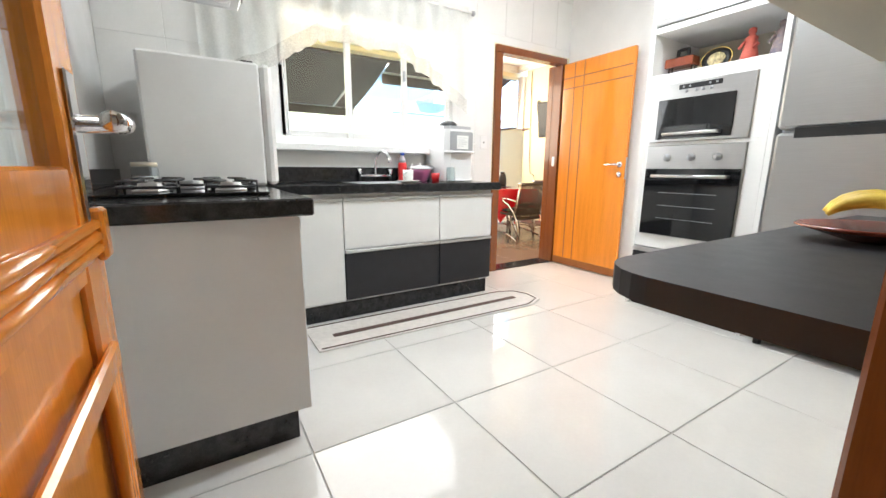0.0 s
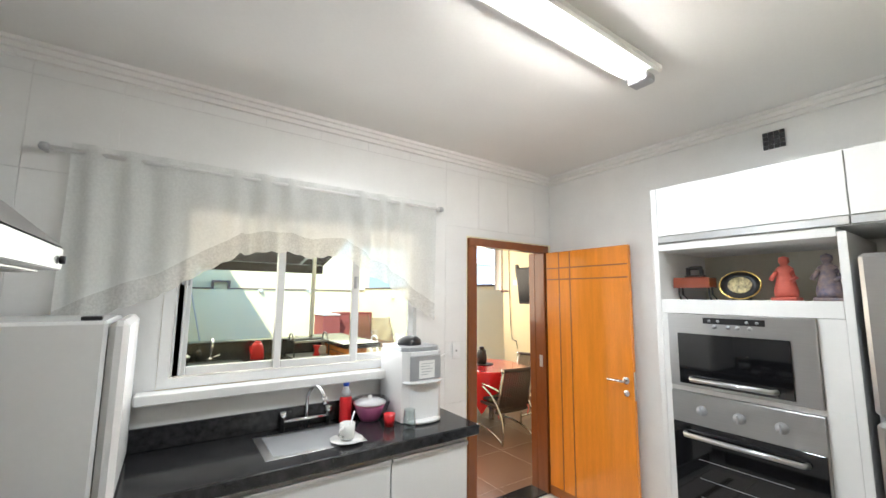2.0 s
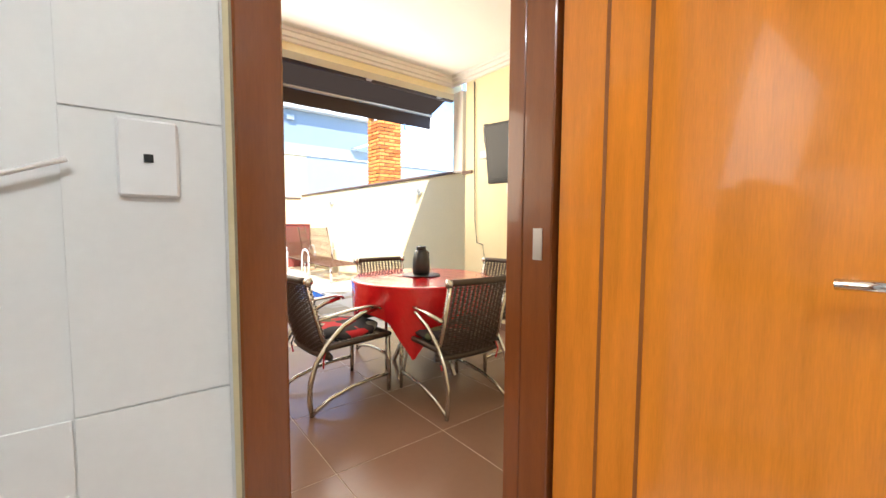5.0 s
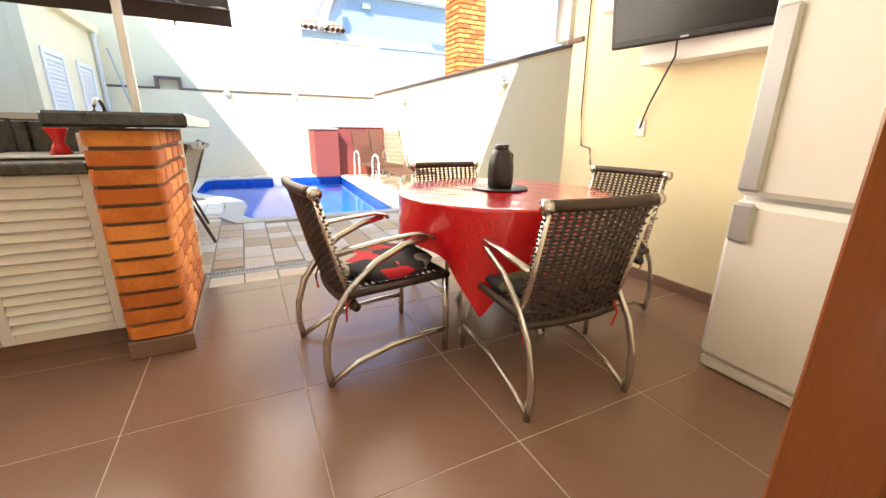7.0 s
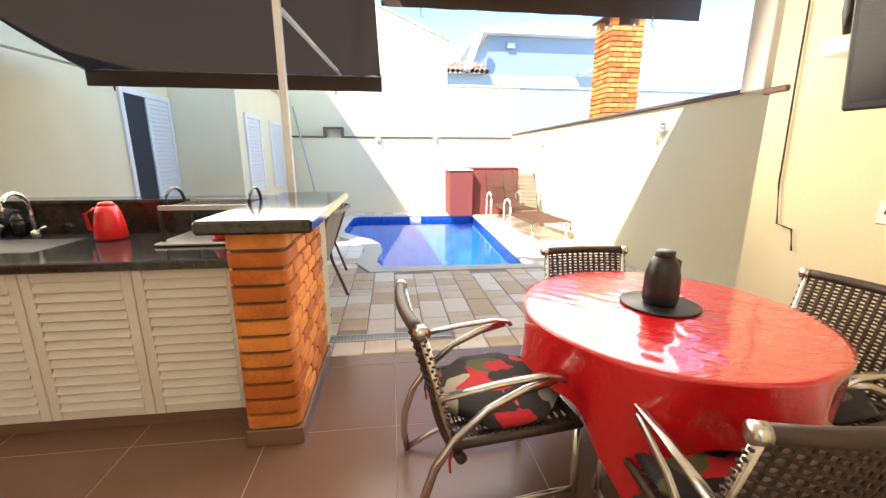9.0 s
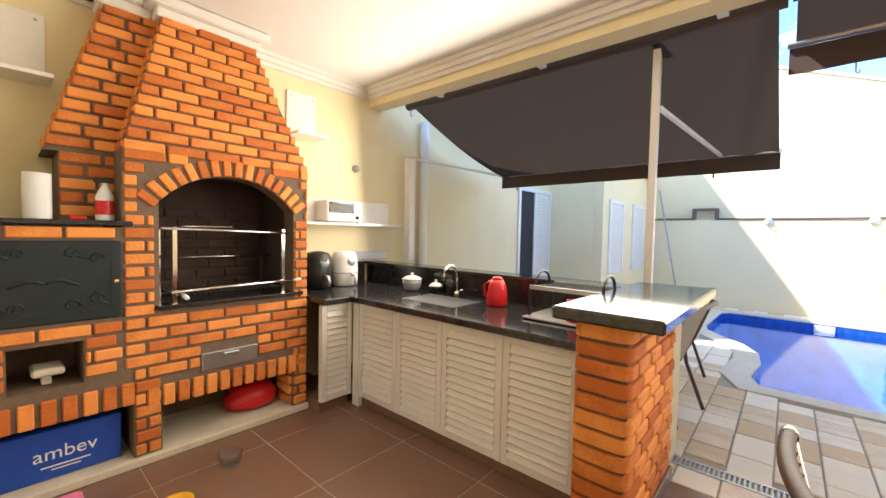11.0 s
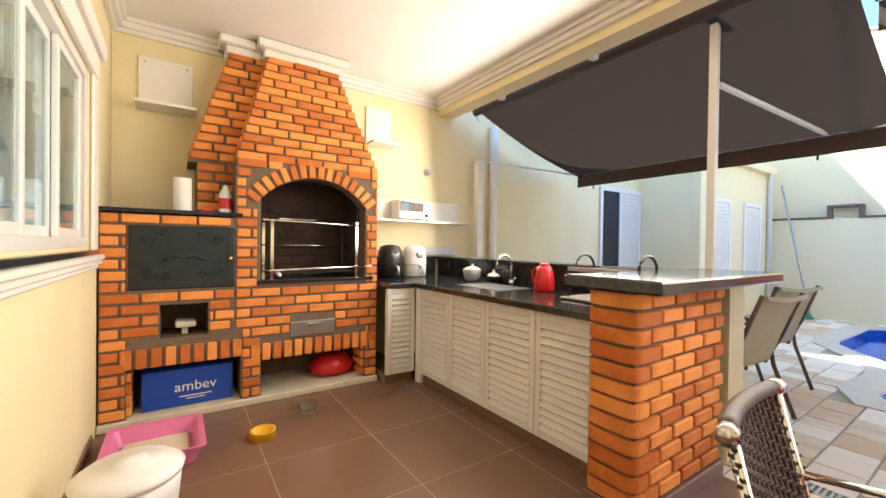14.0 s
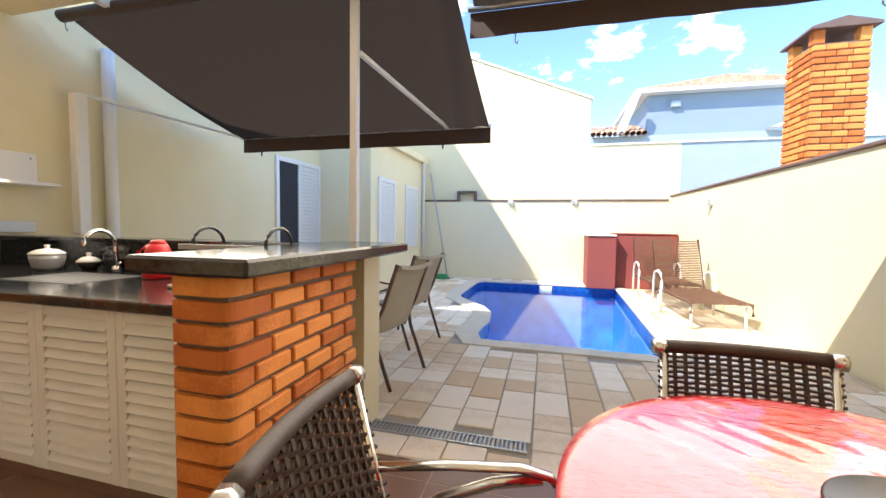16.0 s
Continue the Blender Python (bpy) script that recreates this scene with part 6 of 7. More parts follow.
solid("tv_shelf", B(5.25, 1.0, 1.48, 5.396, 1.95, 1.60, 0.003), "trim", "pale painted shelf under the television", "shelf")
solid("wall_box", B(5.25, 2.10, 1.88, 5.397, 2.35, 1.96, 0.006), "trim", "small cream wall shelf", "shelf")
plate_switch(Matrix.Translation((VX1 - 0.001, 1.985, 1.09)) @ Euler((radians(90), 0, radians(-90))).to_matrix().to_4x4(), "white double wall socket with a black cable")
s = Shape().tube([(5.11, 2.10, 2.12), (5.18, 2.18, 2.19), (5.20, 2.20, 2.05), (5.24, 2.22, 1.965)], [0.02, 0.035, 0.03, 0.02], 8)
solid("wall_ornament", s, "black", "dark curved wooden ornament on a shelf", "ornament")
solid("hanging_cable", Shape().tube([(5.39, 2.60, 2.8), (5.385, 2.58, 1.9), (5.385, 2.56, 1.2), (5.38, 2.52, 0.95), (5.38, 2.42, 0.93), (5.385, 2.40, 0.80)], 0.006, 6), "black", "thin black cable hanging down the wall", "cable")
# corner column and grille above the low wall
structure("column_corner", B(VX1 - 0.01, 2.80, 1.80, VX1 + 0.13, 2.98, 2.76, 0.006), "trim", "white painted corner column")

# ---- veranda: left side things ----


def wall_shelf(y0, y1, z, label, back=True):
    t = thing("wall_shelf", (VX0 + 0.1, (y0 + y1) / 2, z), label, "shelf", "white wall shelves")
    part("board", B(VX0 + 0.002, y0, z, VX0 + 0.24, y1, z + 0.025, 0.003), "trim", t)
    part("back_board", B(VX0 + 0.002, y0 + 0.01, z + 0.026, VX0 + 0.02, y1 - 0.02, z + (0.42 if back else 0.26), 0.003), "trim", t)
    for y in (y0 + 0.05, y1 - 0.06):
        part("screw", Shape().lathe((VX0 + 0.02, y, z + (0.38 if back else 0.22)), [(0.008, 0), (0.008, 0.004), (0, 0.005)], 8, m=Euler((0, radians(90), 0)).to_matrix().to_4x4()), "silver", t)


wall_shelf(0.17, 0.56, 2.27, "white empty wall shelf with back board near the window")
wall_shelf(2.06, 2.38, 2.27, "white empty wall shelf with back board beside the hood")
wall_shelf(2.02, 3.30, 1.48, "long white wall shelf carrying a toaster oven", False)
to = thing("toaster_oven", (VX0 + 0.13, 2.55, 1.506), "small cream toaster oven with glass front", "toaster oven")
part("body", B(VX0 + 0.03, 2.36, 1.515, VX0 + 0.22, 2.76, 1.72, 0.012), "trim", to)
part("glass_front", B(VX0 + 0.221, 2.385, 1.60, VX0 + 0.228, 2.665, 1.70, 0.003), "blackglass", to)
part("lower_front", B(VX0 + 0.221, 2.375, 1.525, VX0 + 0.227, 2.755, 1.59, 0.003), "alu", to)
part("handle", Shape().tube([(VX0 + 0.24, 2.41, 1.69), (VX0 + 0.24, 2.64, 1.69)], 0.006, 8), "alu", to)
part("dial", Shape().lathe((VX0 + 0.228, 2.70, 1.56), [(0.02, 0), (0.018, 0.015), (0, 0.017)], 16, m=Euler((0, radians(90), 0)).to_matrix().to_4x4()), "black", to)
for y in (2.39, 2.73):
    part("foot", B(VX0 + 0.18, y - 0.012, 1.5055, VX0 + 0.20, y + 0.012, 1.516), "black", to)
solid("wall_light", Shape().lathe((VX0 + 0.003, 2.83, 2.08), [(0.04, 0), (0.04, 0.01), (0.03, 0.02), (0.03, 0.05), (0, 0.055)], 16, m=Euler((0, radians(90), 0)).to_matrix().to_4x4()), "silver", "small round metal wall fitting", "wall light")


def fryer(y, body, label):
    t = thing("air_fryer", (-0.28, y, 0.90), label, "air fryer")
    part("body", Shape().lathe((-0.28, y, 0.903), [(0.11, 0), (0.125, 0.01), (0.13, 0.14), (0.122, 0.26), (0.10, 0.315), (0.04, 0.332), (0, 0.335)], 24), body, t)
    part("panel", Shape().lathe((-0.165, y, 1.14), [(0.045, 0), (0.045, 0.006), (0, 0.008)], 20, m=Euler((0, radians(78), 0)).to_matrix().to_4x4()), "silver", t, "round control dial")
    part("basket_handle", Shape().tube([(-0.17, y, 1.02), (-0.10, y, 1.01), (-0.09, y, 0.98), (-0.10, y, 0.93)], 0.016, 8), "alu" if body == "black" else "white", t)
    part("seam", Shape().lathe((-0.28, y, 1.025), [(0.1315, 0), (0.1315, 0.005)], 24, caps=False), "black", t)


fryer(2.27, "black", "black air fryer with silver control dial")
fryer(2.56, "white", "white air fryer with dark control dial")
tp = thing("veranda_tap", (0.88, 2.88, 0.90), "tall chrome gooseneck tap at the sink", "tap")
part("spout", Shape().tube([(0.88, 2.88, 0.902), (0.88, 2.88, 1.04)] + [(0.88, 2.88 - 0.09 + 0.09 * math.cos(radians(k * 20)), 1.06 + 0.10 * math.sin(radians(k * 20))) for k in range(0, 9)] + [(0.88, 2.70, 1.04)], 0.011), "chrome", tp)
part("base", Shape().lathe((0.88, 2.88, 0.901), [(0.026, 0), (0.024, 0.03), (0.014, 0.04)], 16), "chrome", tp)
part("lever", Shape().tube([(0.90, 2.87, 0.94), (0.97, 2.84, 0.965)], 0.008, 8), "chrome", tp)


def pot(x, y, r, h, body, lid, label):
    t = thing("pot", (x, y, 0.90), label, "pot")
    part("body", Shape().lathe((x, y, 0.902), [(r * 0.6, 0), (r * 0.85, 0.02), (r, h * 0.7), (r, h)], 24), body, t)
    part("lid", Shape().lathe((x, y, 0.903 + h), [(r * 1.06, 0), (r * 1.06, 0.008), (r * 0.6, 0.03), (0.012, 0.036), (0.012, 0.05), (0.018, 0.056), (0, 0.062)], 24), lid, t)


pot(0.42, 2.80, 0.085, 0.10, "silver", "ceramic", "small decorated pot with a white lid")
pot(0.62, 2.90, 0.06, 0.05, "black", "ceramic", "low black pan with a pale lid")
pot(0.76, 2.93, 0.035, 0.09, "black", "black", "small black storage can by the tap")
th = thing("thermos_flask", (1.66, 2.62, 0.90), "red plastic thermos jug beside the sink", "thermos")
part("body", Shape().lathe((1.66, 2.62, 0.902), [(0.072, 0), (0.078, 0.01), (0.074, 0.08), (0.062, 0.15), (0.045, 0.19)], 24), "red", th)
part("lid", Shape().lathe((1.66, 2.62, 1.092), [(0.045, 0), (0.03, 0.02), (0, 0.024)], 20), "red", th)
part("handle", Shape().tube([(1.61, 2.60, 1.08), (1.57, 2.58, 1.05), (1.58, 2.58, 0.97), (1.60, 2.59, 0.95)], 0.009, 8), "red", th)
th.location += Vector((-0.30, 0.14, 0))
rk = thing("dish_rack", (1.95, 2.75, 0.90), "black dish rack with curved handles over a steel tray", "dish rack")
part("tray", B(1.72, 2.50, 0.903, 2.19, 2.90, 0.918, 0.004), "steel", rk)
for x in (1.74, 2.17):
    for y in (2.56, 2.90):
        part("leg", B(x - 0.008, y - 0.008, 0.918, x + 0.008, y + 0.008, 1.10), "black", rk)
    part("side_handle", Shape().tube([(x, 2.73 + 0.10 * math.cos(radians(k * 18)), 1.10 + 0.09 * math.sin(radians(k * 18))) for k in range(11)], 0.009, 8), "black", rk)
part("shelf_rail", B(1.74, 2.55, 1.085, 2.18, 2.565, 1.11), "silver", rk)
part("shelf_rail", B(1.74, 2.895, 1.085, 2.18, 2.91, 1.11), "silver", rk)
for k in range(15):
    part("wire", B(1.75 + 0.029 * k, 2.565, 1.092, 1.758 + 0.029 * k, 2.895, 1.10), "black", rk)
solid("funnel", Shape().lathe((2.02, 2.58, 0.919), [(0.045, 0), (0.03, 0.04), (0.02, 0.06), (0.045, 0.12), (0.045, 0.125), (0, 0.06)], 16), "red", "red plastic coffee filter holder on the rack tray", "filter holder")
solid("pack", B(2.06, 2.68, 0.919, 2.18, 2.72, 1.02, 0.004), "paper", "white packet with a red stripe", "packet")

# on and in the barbecue
pr = thing("paper_roll", (-0.16, 0.50, 1.457), "white kitchen paper roll on the slab", "paper roll")
part("roll", Shape().lathe((-0.02, 0.47, 1.457), [(0.018, 0), (0.055, 0), (0.056, 0.005), (0.056, 0.235), (0.055, 0.24), (0.018, 0.24)], 24), "paper", pr)
sp = thing("spray_bottle", (0.0, 0.74, 1.457), "white spray bottle with black trigger and red label", "spray bottle")
part("bottle", Shape().lathe((0.0, 0.74, 1.457), [(0.04, 0), (0.043, 0.01), (0.043, 0.13), (0.03, 0.17), (0.014, 0.20), (0.014, 0.215)], 20, sx=0.75), "white", sp)
part("label_band", Shape().lathe((0.0, 0.74, 1.49), [(0.0438, 0), (0.0438, 0.08)], 20, sx=0.75, caps=False), "red", sp, "red and white label")
part("trigger_head", B(-0.015, 0.69, 1.672, 0.015, 0.78, 1.70, 0.006).box(-0.006, 0.70, 1.63, 0.006, 0.715, 1.672, 0.003), "black", sp)
solid("sponge", B(-0.03, 0.59, 1.457, 0.03, 0.66, 1.48, 0.006), "red", "small red sponge on the black slab", "sponge")
cr = thing("carton", (-0.1, 0.5, 0.05), "blue drinks carton in the log store under the oven", "box")
part("box", B(-0.30, 0.24, 0.052, 0.02, 0.80, 0.32, 0.006), "blue", cr)
s = B(0.0205, 0.46, 0.118, 0.0212, 0.66, 0.126).box(0.0205, 0.50, 0.10, 0.0212, 0.62, 0.106)
part("print", s, "paper", cr, "small white print")
tx = writing("ambev", Matrix.Translation((0.0212, 0.56, 0.16)) @ Euler((radians(90), 0, radians(90))).to_matrix().to_4x4(), 0.10, "paper", cr)
solid("bag", Shape().lathe((-0.15, 1.62, 0.052), [(0.10, 0), (0.19, 0.03), (0.20, 0.09), (0.14, 0.17), (0.05, 0.19), (0, 0.19)], 14, sx=0.8), "red", "red bag lying in the log store under the fire", "bag")
solid("scrub_brush", B(-0.12, 0.43, 0.625, 0.06, 0.56, 0.665, 0.012).box(-0.10, 0.47, 0.568, 0.0, 0.51, 0.625, 0.004), "coping", "cream scrubbing brush in the small niche", "brush")
# on the floor
lt = thing("litter_tray", (0.62, 0.32, 0), "pink plastic litter tray on the floor", "tray")
s = Shape()
def tray_ring(o, z):
    return [(0.42 - o, 0.14 - o), (0.82 + o, 0.14 - o), (0.84 + o, 0.16 - o), (0.84 + o, 0.53 + o), (0.82 + o, 0.55 + o), (0.42 - o, 0.55 + o), (0.40 - o, 0.53 + o), (0.40 - o, 0.16 - o)], z
lv = [tray_ring(-0.02, 0.002), tray_ring(0.015, 0.10), tray_ring(0.035, 0.104), tray_ring(0.035, 0.098 + 0.012), tray_ring(0.005, 0.104), tray_ring(-0.03, 0.012)]
vs = [(*p, z) for r, z in lv for p in r]
s.add(vs, [(8 * i + k, 8 * i + (k + 1) % 8, 8 * i + 8 + (k + 1) % 8, 8 * i + 8 + k) for i in range(5) for k in range(8)] + [tuple(range(40, 48)), tuple(range(8))])
part("tray", s, "pink", lt)
part("litter", B(0.44, 0.18, 0.013, 0.80, 0.51, 0.035, 0.01), "coping", lt)
solid("pet_bowl", Shape().lathe((0.70, 0.90, 0.001), [(0.085, 0), (0.075, 0.04), (0.08, 0.045), (0.065, 0.045), (0.055, 0.012), (0, 0.012)], 24), "yellow", "yellow plastic pet bowl on the brown floor", "bowl")
solid("pet_bowl", Shape().lathe((0.47, 1.24, 0.001), [(0.06, 0), (0.07, 0.07), (0.066, 0.07), (0.056, 0.006), (0, 0.006)], 24), "jar", "clear plastic water tub on the brown floor", "bowl")
ob = thing("laundry_basket", (1.05, 0.30, 0), "white rounded plastic basket lid near the window wall", "basket")
part("body", Shape().lathe((1.55, 0.30, 0.001), [(0.13, 0), (0.16, 0.30), (0.165, 0.36)], 28), "white", ob)
part("lid", Shape().lathe((1.55, 0.30, 0.362), [(0.17, 0), (0.175, 0.02), (0.14, 0.045), (0.06, 0.05), (0.055, 0.065), (0, 0.068)], 28), "white", ob)

# ---- awnings and white posts ----
for x in (0.3, 1.4, 2.6, 3.3, 4.4, 5.4):
    structure("awning_bracket", B(x - 0.03, 3.181, 2.78, x + 0.03, 3.30, 2.90, 0.004), "whitemetal", "white awning wall bracket on the beam")
aw = thing("awning", (1.35, 4.2, 2.1), "dark brown canvas drop-arm awning with a valance", "awning")
AX0, AX1 = -0.19, 2.86
def canvas(u, v):
    x = AX0 + (AX1 - AX0) * u
    sag = 0.06 * math.sin(math.pi * v) + 0.012 * math.sin(u * 70 + v * 6) * max(0, u - 0.86) * 7 + 0.012 * math.sin(u * 60) * max(0, 0.1 - u) * 8
    return (x, 3.36 + 1.80 * v, 2.80 - 0.55 * v - sag)
part("canvas", Shape().sheet(canvas, 90, 16), "awning", aw)
part("roller", Shape().tube([(AX0 - 0.04, 3.33, 2.80), (AX1 + 0.04, 3.33, 2.80)], 0.045, 14), "awnbar", aw)
part("front_bar", Shape().tube([(AX0 - 0.02, 5.17, 2.265), (AX1 + 0.02, 5.17, 2.265)], 0.022, 8), "alu", aw)
part("valance", Shape().sheet(lambda u, v: (AX0 - 0.01 + (AX1 - AX0 + 0.02) * u, 5.19 + 0.008 * math.sin(u * 40) * v, 2.25 - 0.16 * v), 60, 4), "awnbar", aw, "brown valance strip")
part("arm", Shape().tube([(2.22, 3.50, 2.36), (2.42, 5.15, 2.255)], 0.02, 4), "whitemetal", aw, "white drop arm")
part("arm", Shape().tube([(-0.36, 3.52, 2.28), (-0.17, 5.15, 2.26)], 0.016, 4), "whitemetal", aw, "white drop arm")
for x in (0.05, 2.35):
    part("strap", B(x - 0.008, 5.20, 2.05, x + 0.008, 5.208, 2.25), "awnbar", aw)
part("hook", Shape().tube([(AX0 - 0.0, 3.33, 2.755), (AX0, 3.33, 2.70), (AX0 + 0.015, 3.33, 2.685), (AX0 + 0.025, 3.33, 2.70)], 0.004, 6), "steel", aw)
ps = thing("awning_post", (2.2, 3.47, 0), "white square steel post standing behind the bar slab", "post")
part("post", B(2.175, 3.445, 0.0, 2.225, 3.495, 2.82, 0.004), "whitemetal", ps)
part("strut", Shape().tube([(2.2, 3.47, 2.80), (2.05, 3.20, 3.0)], 0.03, 4), "whitemetal", ps)
part("bracket", B(1.97, 3.181, 2.94, 2.13, 3.20, 3.06, 0.003), "whitemetal", ps)
structure("post_wall", B(-0.42, 3.47, 1.106, -0.33, 3.56, 2.28, 0.005), "trim", "white painted pipe casing on the ledge")
structure("downpipe", Shape().tube([(-0.43, 3.80, 0), (-0.43, 3.80, 2.76)], 0.05, 14), "trim", "white round downpipe on the house wall")
solid("wall_vent_louvre", B(VX0 + 0.002, 2.75, 1.12, VX0 + 0.03, 3.25, 1.21, 0.004), "silver", "grey slotted strip on the wall above the counter", "vent")
a2 = thing("awning", (4.3, 3.45, 2.5), "rolled brown canvas awning above the veranda opening", "awning")
part("roller", Shape().tube([(2.92, 3.33, 2.84), (5.65, 3.33, 2.84)], 0.06, 14), "awnbar", a2)
part("canvas", Shape().sheet(lambda u, v: (2.94 + 2.68 * u, 3.38 + 0.38 * v, 2.84 - 0.14 * v), 30, 4), "awning", a2)
part("front_bar", Shape().tube([(2.90, 3.77, 2.70), (5.65, 3.77, 2.70)], 0.025, 8), "alu", a2)
part("valance", Shape().sheet(lambda u, v: (2.91 + 2.73 * u, 3.79 + 0.006 * math.sin(u * 40) * v, 2.68 - 0.17 * v), 50, 3), "awnbar", a2, "brown valance strip")
for x in (3.22, 5.2):
    part("hook", Shape().tube([(x, 3.79, 2.53), (x, 3.79, 2.46), (x + 0.015, 3.79, 2.445), (x + 0.02, 3.79, 2.465)], 0.005, 6), "steel", a2)

# ---- yard ----


def louvred_window(name, x, y0, y1, z0, z1, label, dark=0.0):
    t = thing(name, (x, (y0 + y1) / 2, z0), label, "window", kind="structure")
    part("window_frame", B(x, y0, z0, x + 0.03, y0 + 0.07, z1, 0.004).box(x, y1 - 0.07, z0, x + 0.03, y1, z1, 0.004).box(x, y0 + 0.07, z1 - 0.07, x + 0.03, y1 - 0.07, z1, 0.004), "trim", t)
    a = y0 + 0.07
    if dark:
        # no opening is cut: a dark sheet on the wall paints the room's shade
        part("dark_gap", B(x + 0.001, a, z0, x + 0.006, a + dark, z1 - 0.07), "roomshade", t, "dark panel painted as the shade in the open gap")
        part("stile", B(x + 0.002, a + dark, z0, x + 0.028, a + dark + 0.06, z1 - 0.07, 0.003), "trim", t)
        a += dark + 0.06
    n = int((z1 - z0) / 0.06)
    part("backing", B(x + 0.001, a, z0, x + 0.004, y1 - 0.071, z1 - 0.071), "louvre", t)
    for k in range(n - 1):
        z = z0 + 0.06 * k
        part("slat", Shape().prism([(x + 0.022, z), (x + 0.026, z + 0.004), (x + 0.008, z + 0.062), (x + 0.005, z + 0.058)], "y", a, y1 - 0.071), "louvre", t)


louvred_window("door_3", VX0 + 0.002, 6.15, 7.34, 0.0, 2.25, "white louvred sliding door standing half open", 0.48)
louvred_window("window_2", 0.502, 7.65, 8.45, 0.75, 2.10, "white louvred window in the house wing")
louvred_window("window_3", 0.502, 9.05, 9.85, 0.75, 2.10, "white louvred window in the house wing")
structure("downpipe_wing", Shape().tube([(0.55, 10.22, 0), (0.55, 10.22, 2.6), (0.6, 10.1, 2.7)], 0.04, 10), "trim", "white downpipe at the wing corner")
pole = solid("pool_pole", Shape().tube([(0.72, 10.25, 2.5), (1.25, 9.95, 0.02)], 0.016, 8), "silver", "long grey pool pole leaning on the wall", "pole")
s = Shape()
for k in range(3):
    s.tube([(1.1 + (0.20 - 0.03 * k) * math.cos(a * 0.45), 9.9 + (0.16 - 0.03 * k) * math.sin(a * 0.45), 0.02 + 0.03 * k) for a in range(14)], 0.018, 6, closed=True)
solid("garden_hose", s, "rope", "coiled green garden hose on the paving", "hose")
mh = thing("pool_shed", (5.2, 9.9, 0), "low maroon painted pool machine house", "pool shed")
part("body", B(4.83, 9.70, 0, 5.98, 10.33, 1.10, 0.01), "maroon", mh)
part("counter_wing", B(4.29, 9.47, 0.0, 4.828, 10.33, 1.06, 0.01), "maroon", mh)
part("top", B(4.26, 9.44, 1.062, 4.827, 10.33, 1.095, 0.008), "trim", mh, "white top slab")
part("shower_base", B(4.82, 9.68, 1.102, 5.98, 10.33, 1.125, 0.006), "maroon", mh)


def lounger():
    """Head towards +y, at the origin."""
    t = thing("sun_lounger", (0, 0, 0), "brown woven sun lounger with pale curved arms", "sun lounger", "sun loungers by the pool")
    s = Shape()
    for k in range(44):
        s.tube([(-0.31 + 0.062 * j, -0.95 + 0.029 * k, 0.33 + (0.005 if (j + k) % 2 else -0.005)) for j in range(11)], 0.013, 4, 0.4)
    part("bed", s, "lwicker", t)
    s = Shape()
    for k in range(28):
        y, z = 0.33 + 0.011 * k, 0.34 + 0.0255 * k
        s.tube([(-0.31 + 0.062 * j, y + (0.005 if (j + k) % 2 else -0.005), z) for j in range(11)], 0.013, 4, 0.8)
    part("backrest", s, "lwicker", t)
    for x in (-0.33, 0.33):
        part("side_rail", Shape().tube([(x, -0.97, 0.20), (x, -0.95, 0.33), (x, 0.33, 0.33), (x, 0.64, 1.06)], 0.018, 8), "lwicker", t)
        part("arm", Shape().tube([(x * 1.05, 0.05, 0.0), (x * 1.05, 0.05, 0.45), (x * 1.05, 0.10, 0.56), (x * 1.05, 0.22, 0.60), (x * 1.05, 0.36, 0.56), (x * 1.05, 0.40, 0.45), (x * 1.05, 0.42, 0.0)], 0.018, 8), "trim", t, "pale curved tube arm")
        part("leg", Shape().tube([(x * 0.9, -0.90, 0.0), (x * 0.9, -0.88, 0.33)], 0.016, 8), "trim", t)
    return t


lg = lounger()
lg.matrix_basis = pose(5.46, 7.33, 0, 0, 0, 3)
copy_thing(lg, pose(5.48, 8.85, 0, 0, 0, 3))


def sling_chair():
    """Faces -x, at the origin."""
    t = thing("patio_chair", (0, 0, 0), "patio chair with beige mesh seat and brown metal frame", "chair", "patio chairs by the bar")
    for y in (-0.27, 0.27):
        part("front_leg", Shape().tube([(-0.28, y, 0), (-0.24, y, 0.40), (-0.22, y, 0.60), (-0.10, y, 0.64), (0.14, y, 0.62)], 0.016, 6, 0.6), "brownmetal", t)
        part("back_leg", Shape().tube([(0.30, y, 0), (0.16, y, 0.36), (0.12, y, 0.62)], 0.016, 6, 0.6), "brownmetal", t)
        part("side_rail", Shape().tube([(-0.25, y * 0.92, 0.42), (0.12, y * 0.92, 0.38), (0.22, y * 0.92, 0.60), (0.34, y * 0.92, 0.93)], 0.015, 6), "brownmetal", t)
    pts = [(-0.26, 0.42), (-0.1, 0.395), (0.08, 0.375), (0.14, 0.40), (0.20, 0.55), (0.27, 0.75), (0.34, 0.92), (0.37, 0.93), (0.38, 0.90)]

    def fabric(u, v):
        k = min(int(v * 8), 7)
        f = v * 8 - k
        return (pts[k][0] + (pts[k + 1][0] - pts[k][0]) * f, -0.25 + 0.5 * u, pts[k][1] + (pts[k + 1][1] - pts[k][1]) * f - 0.02 * math.sin(math.pi * u))
    part("mesh_seat", Shape().sheet(fabric, 8, 32), "sling", t)
    return t


sc = sling_chair()
sc.matrix_basis = pose(2.14, 3.98, 0, 0, 0, -10)
copy_thing(sc, pose(2.0, 4.95, 0, 0, 0, -18))

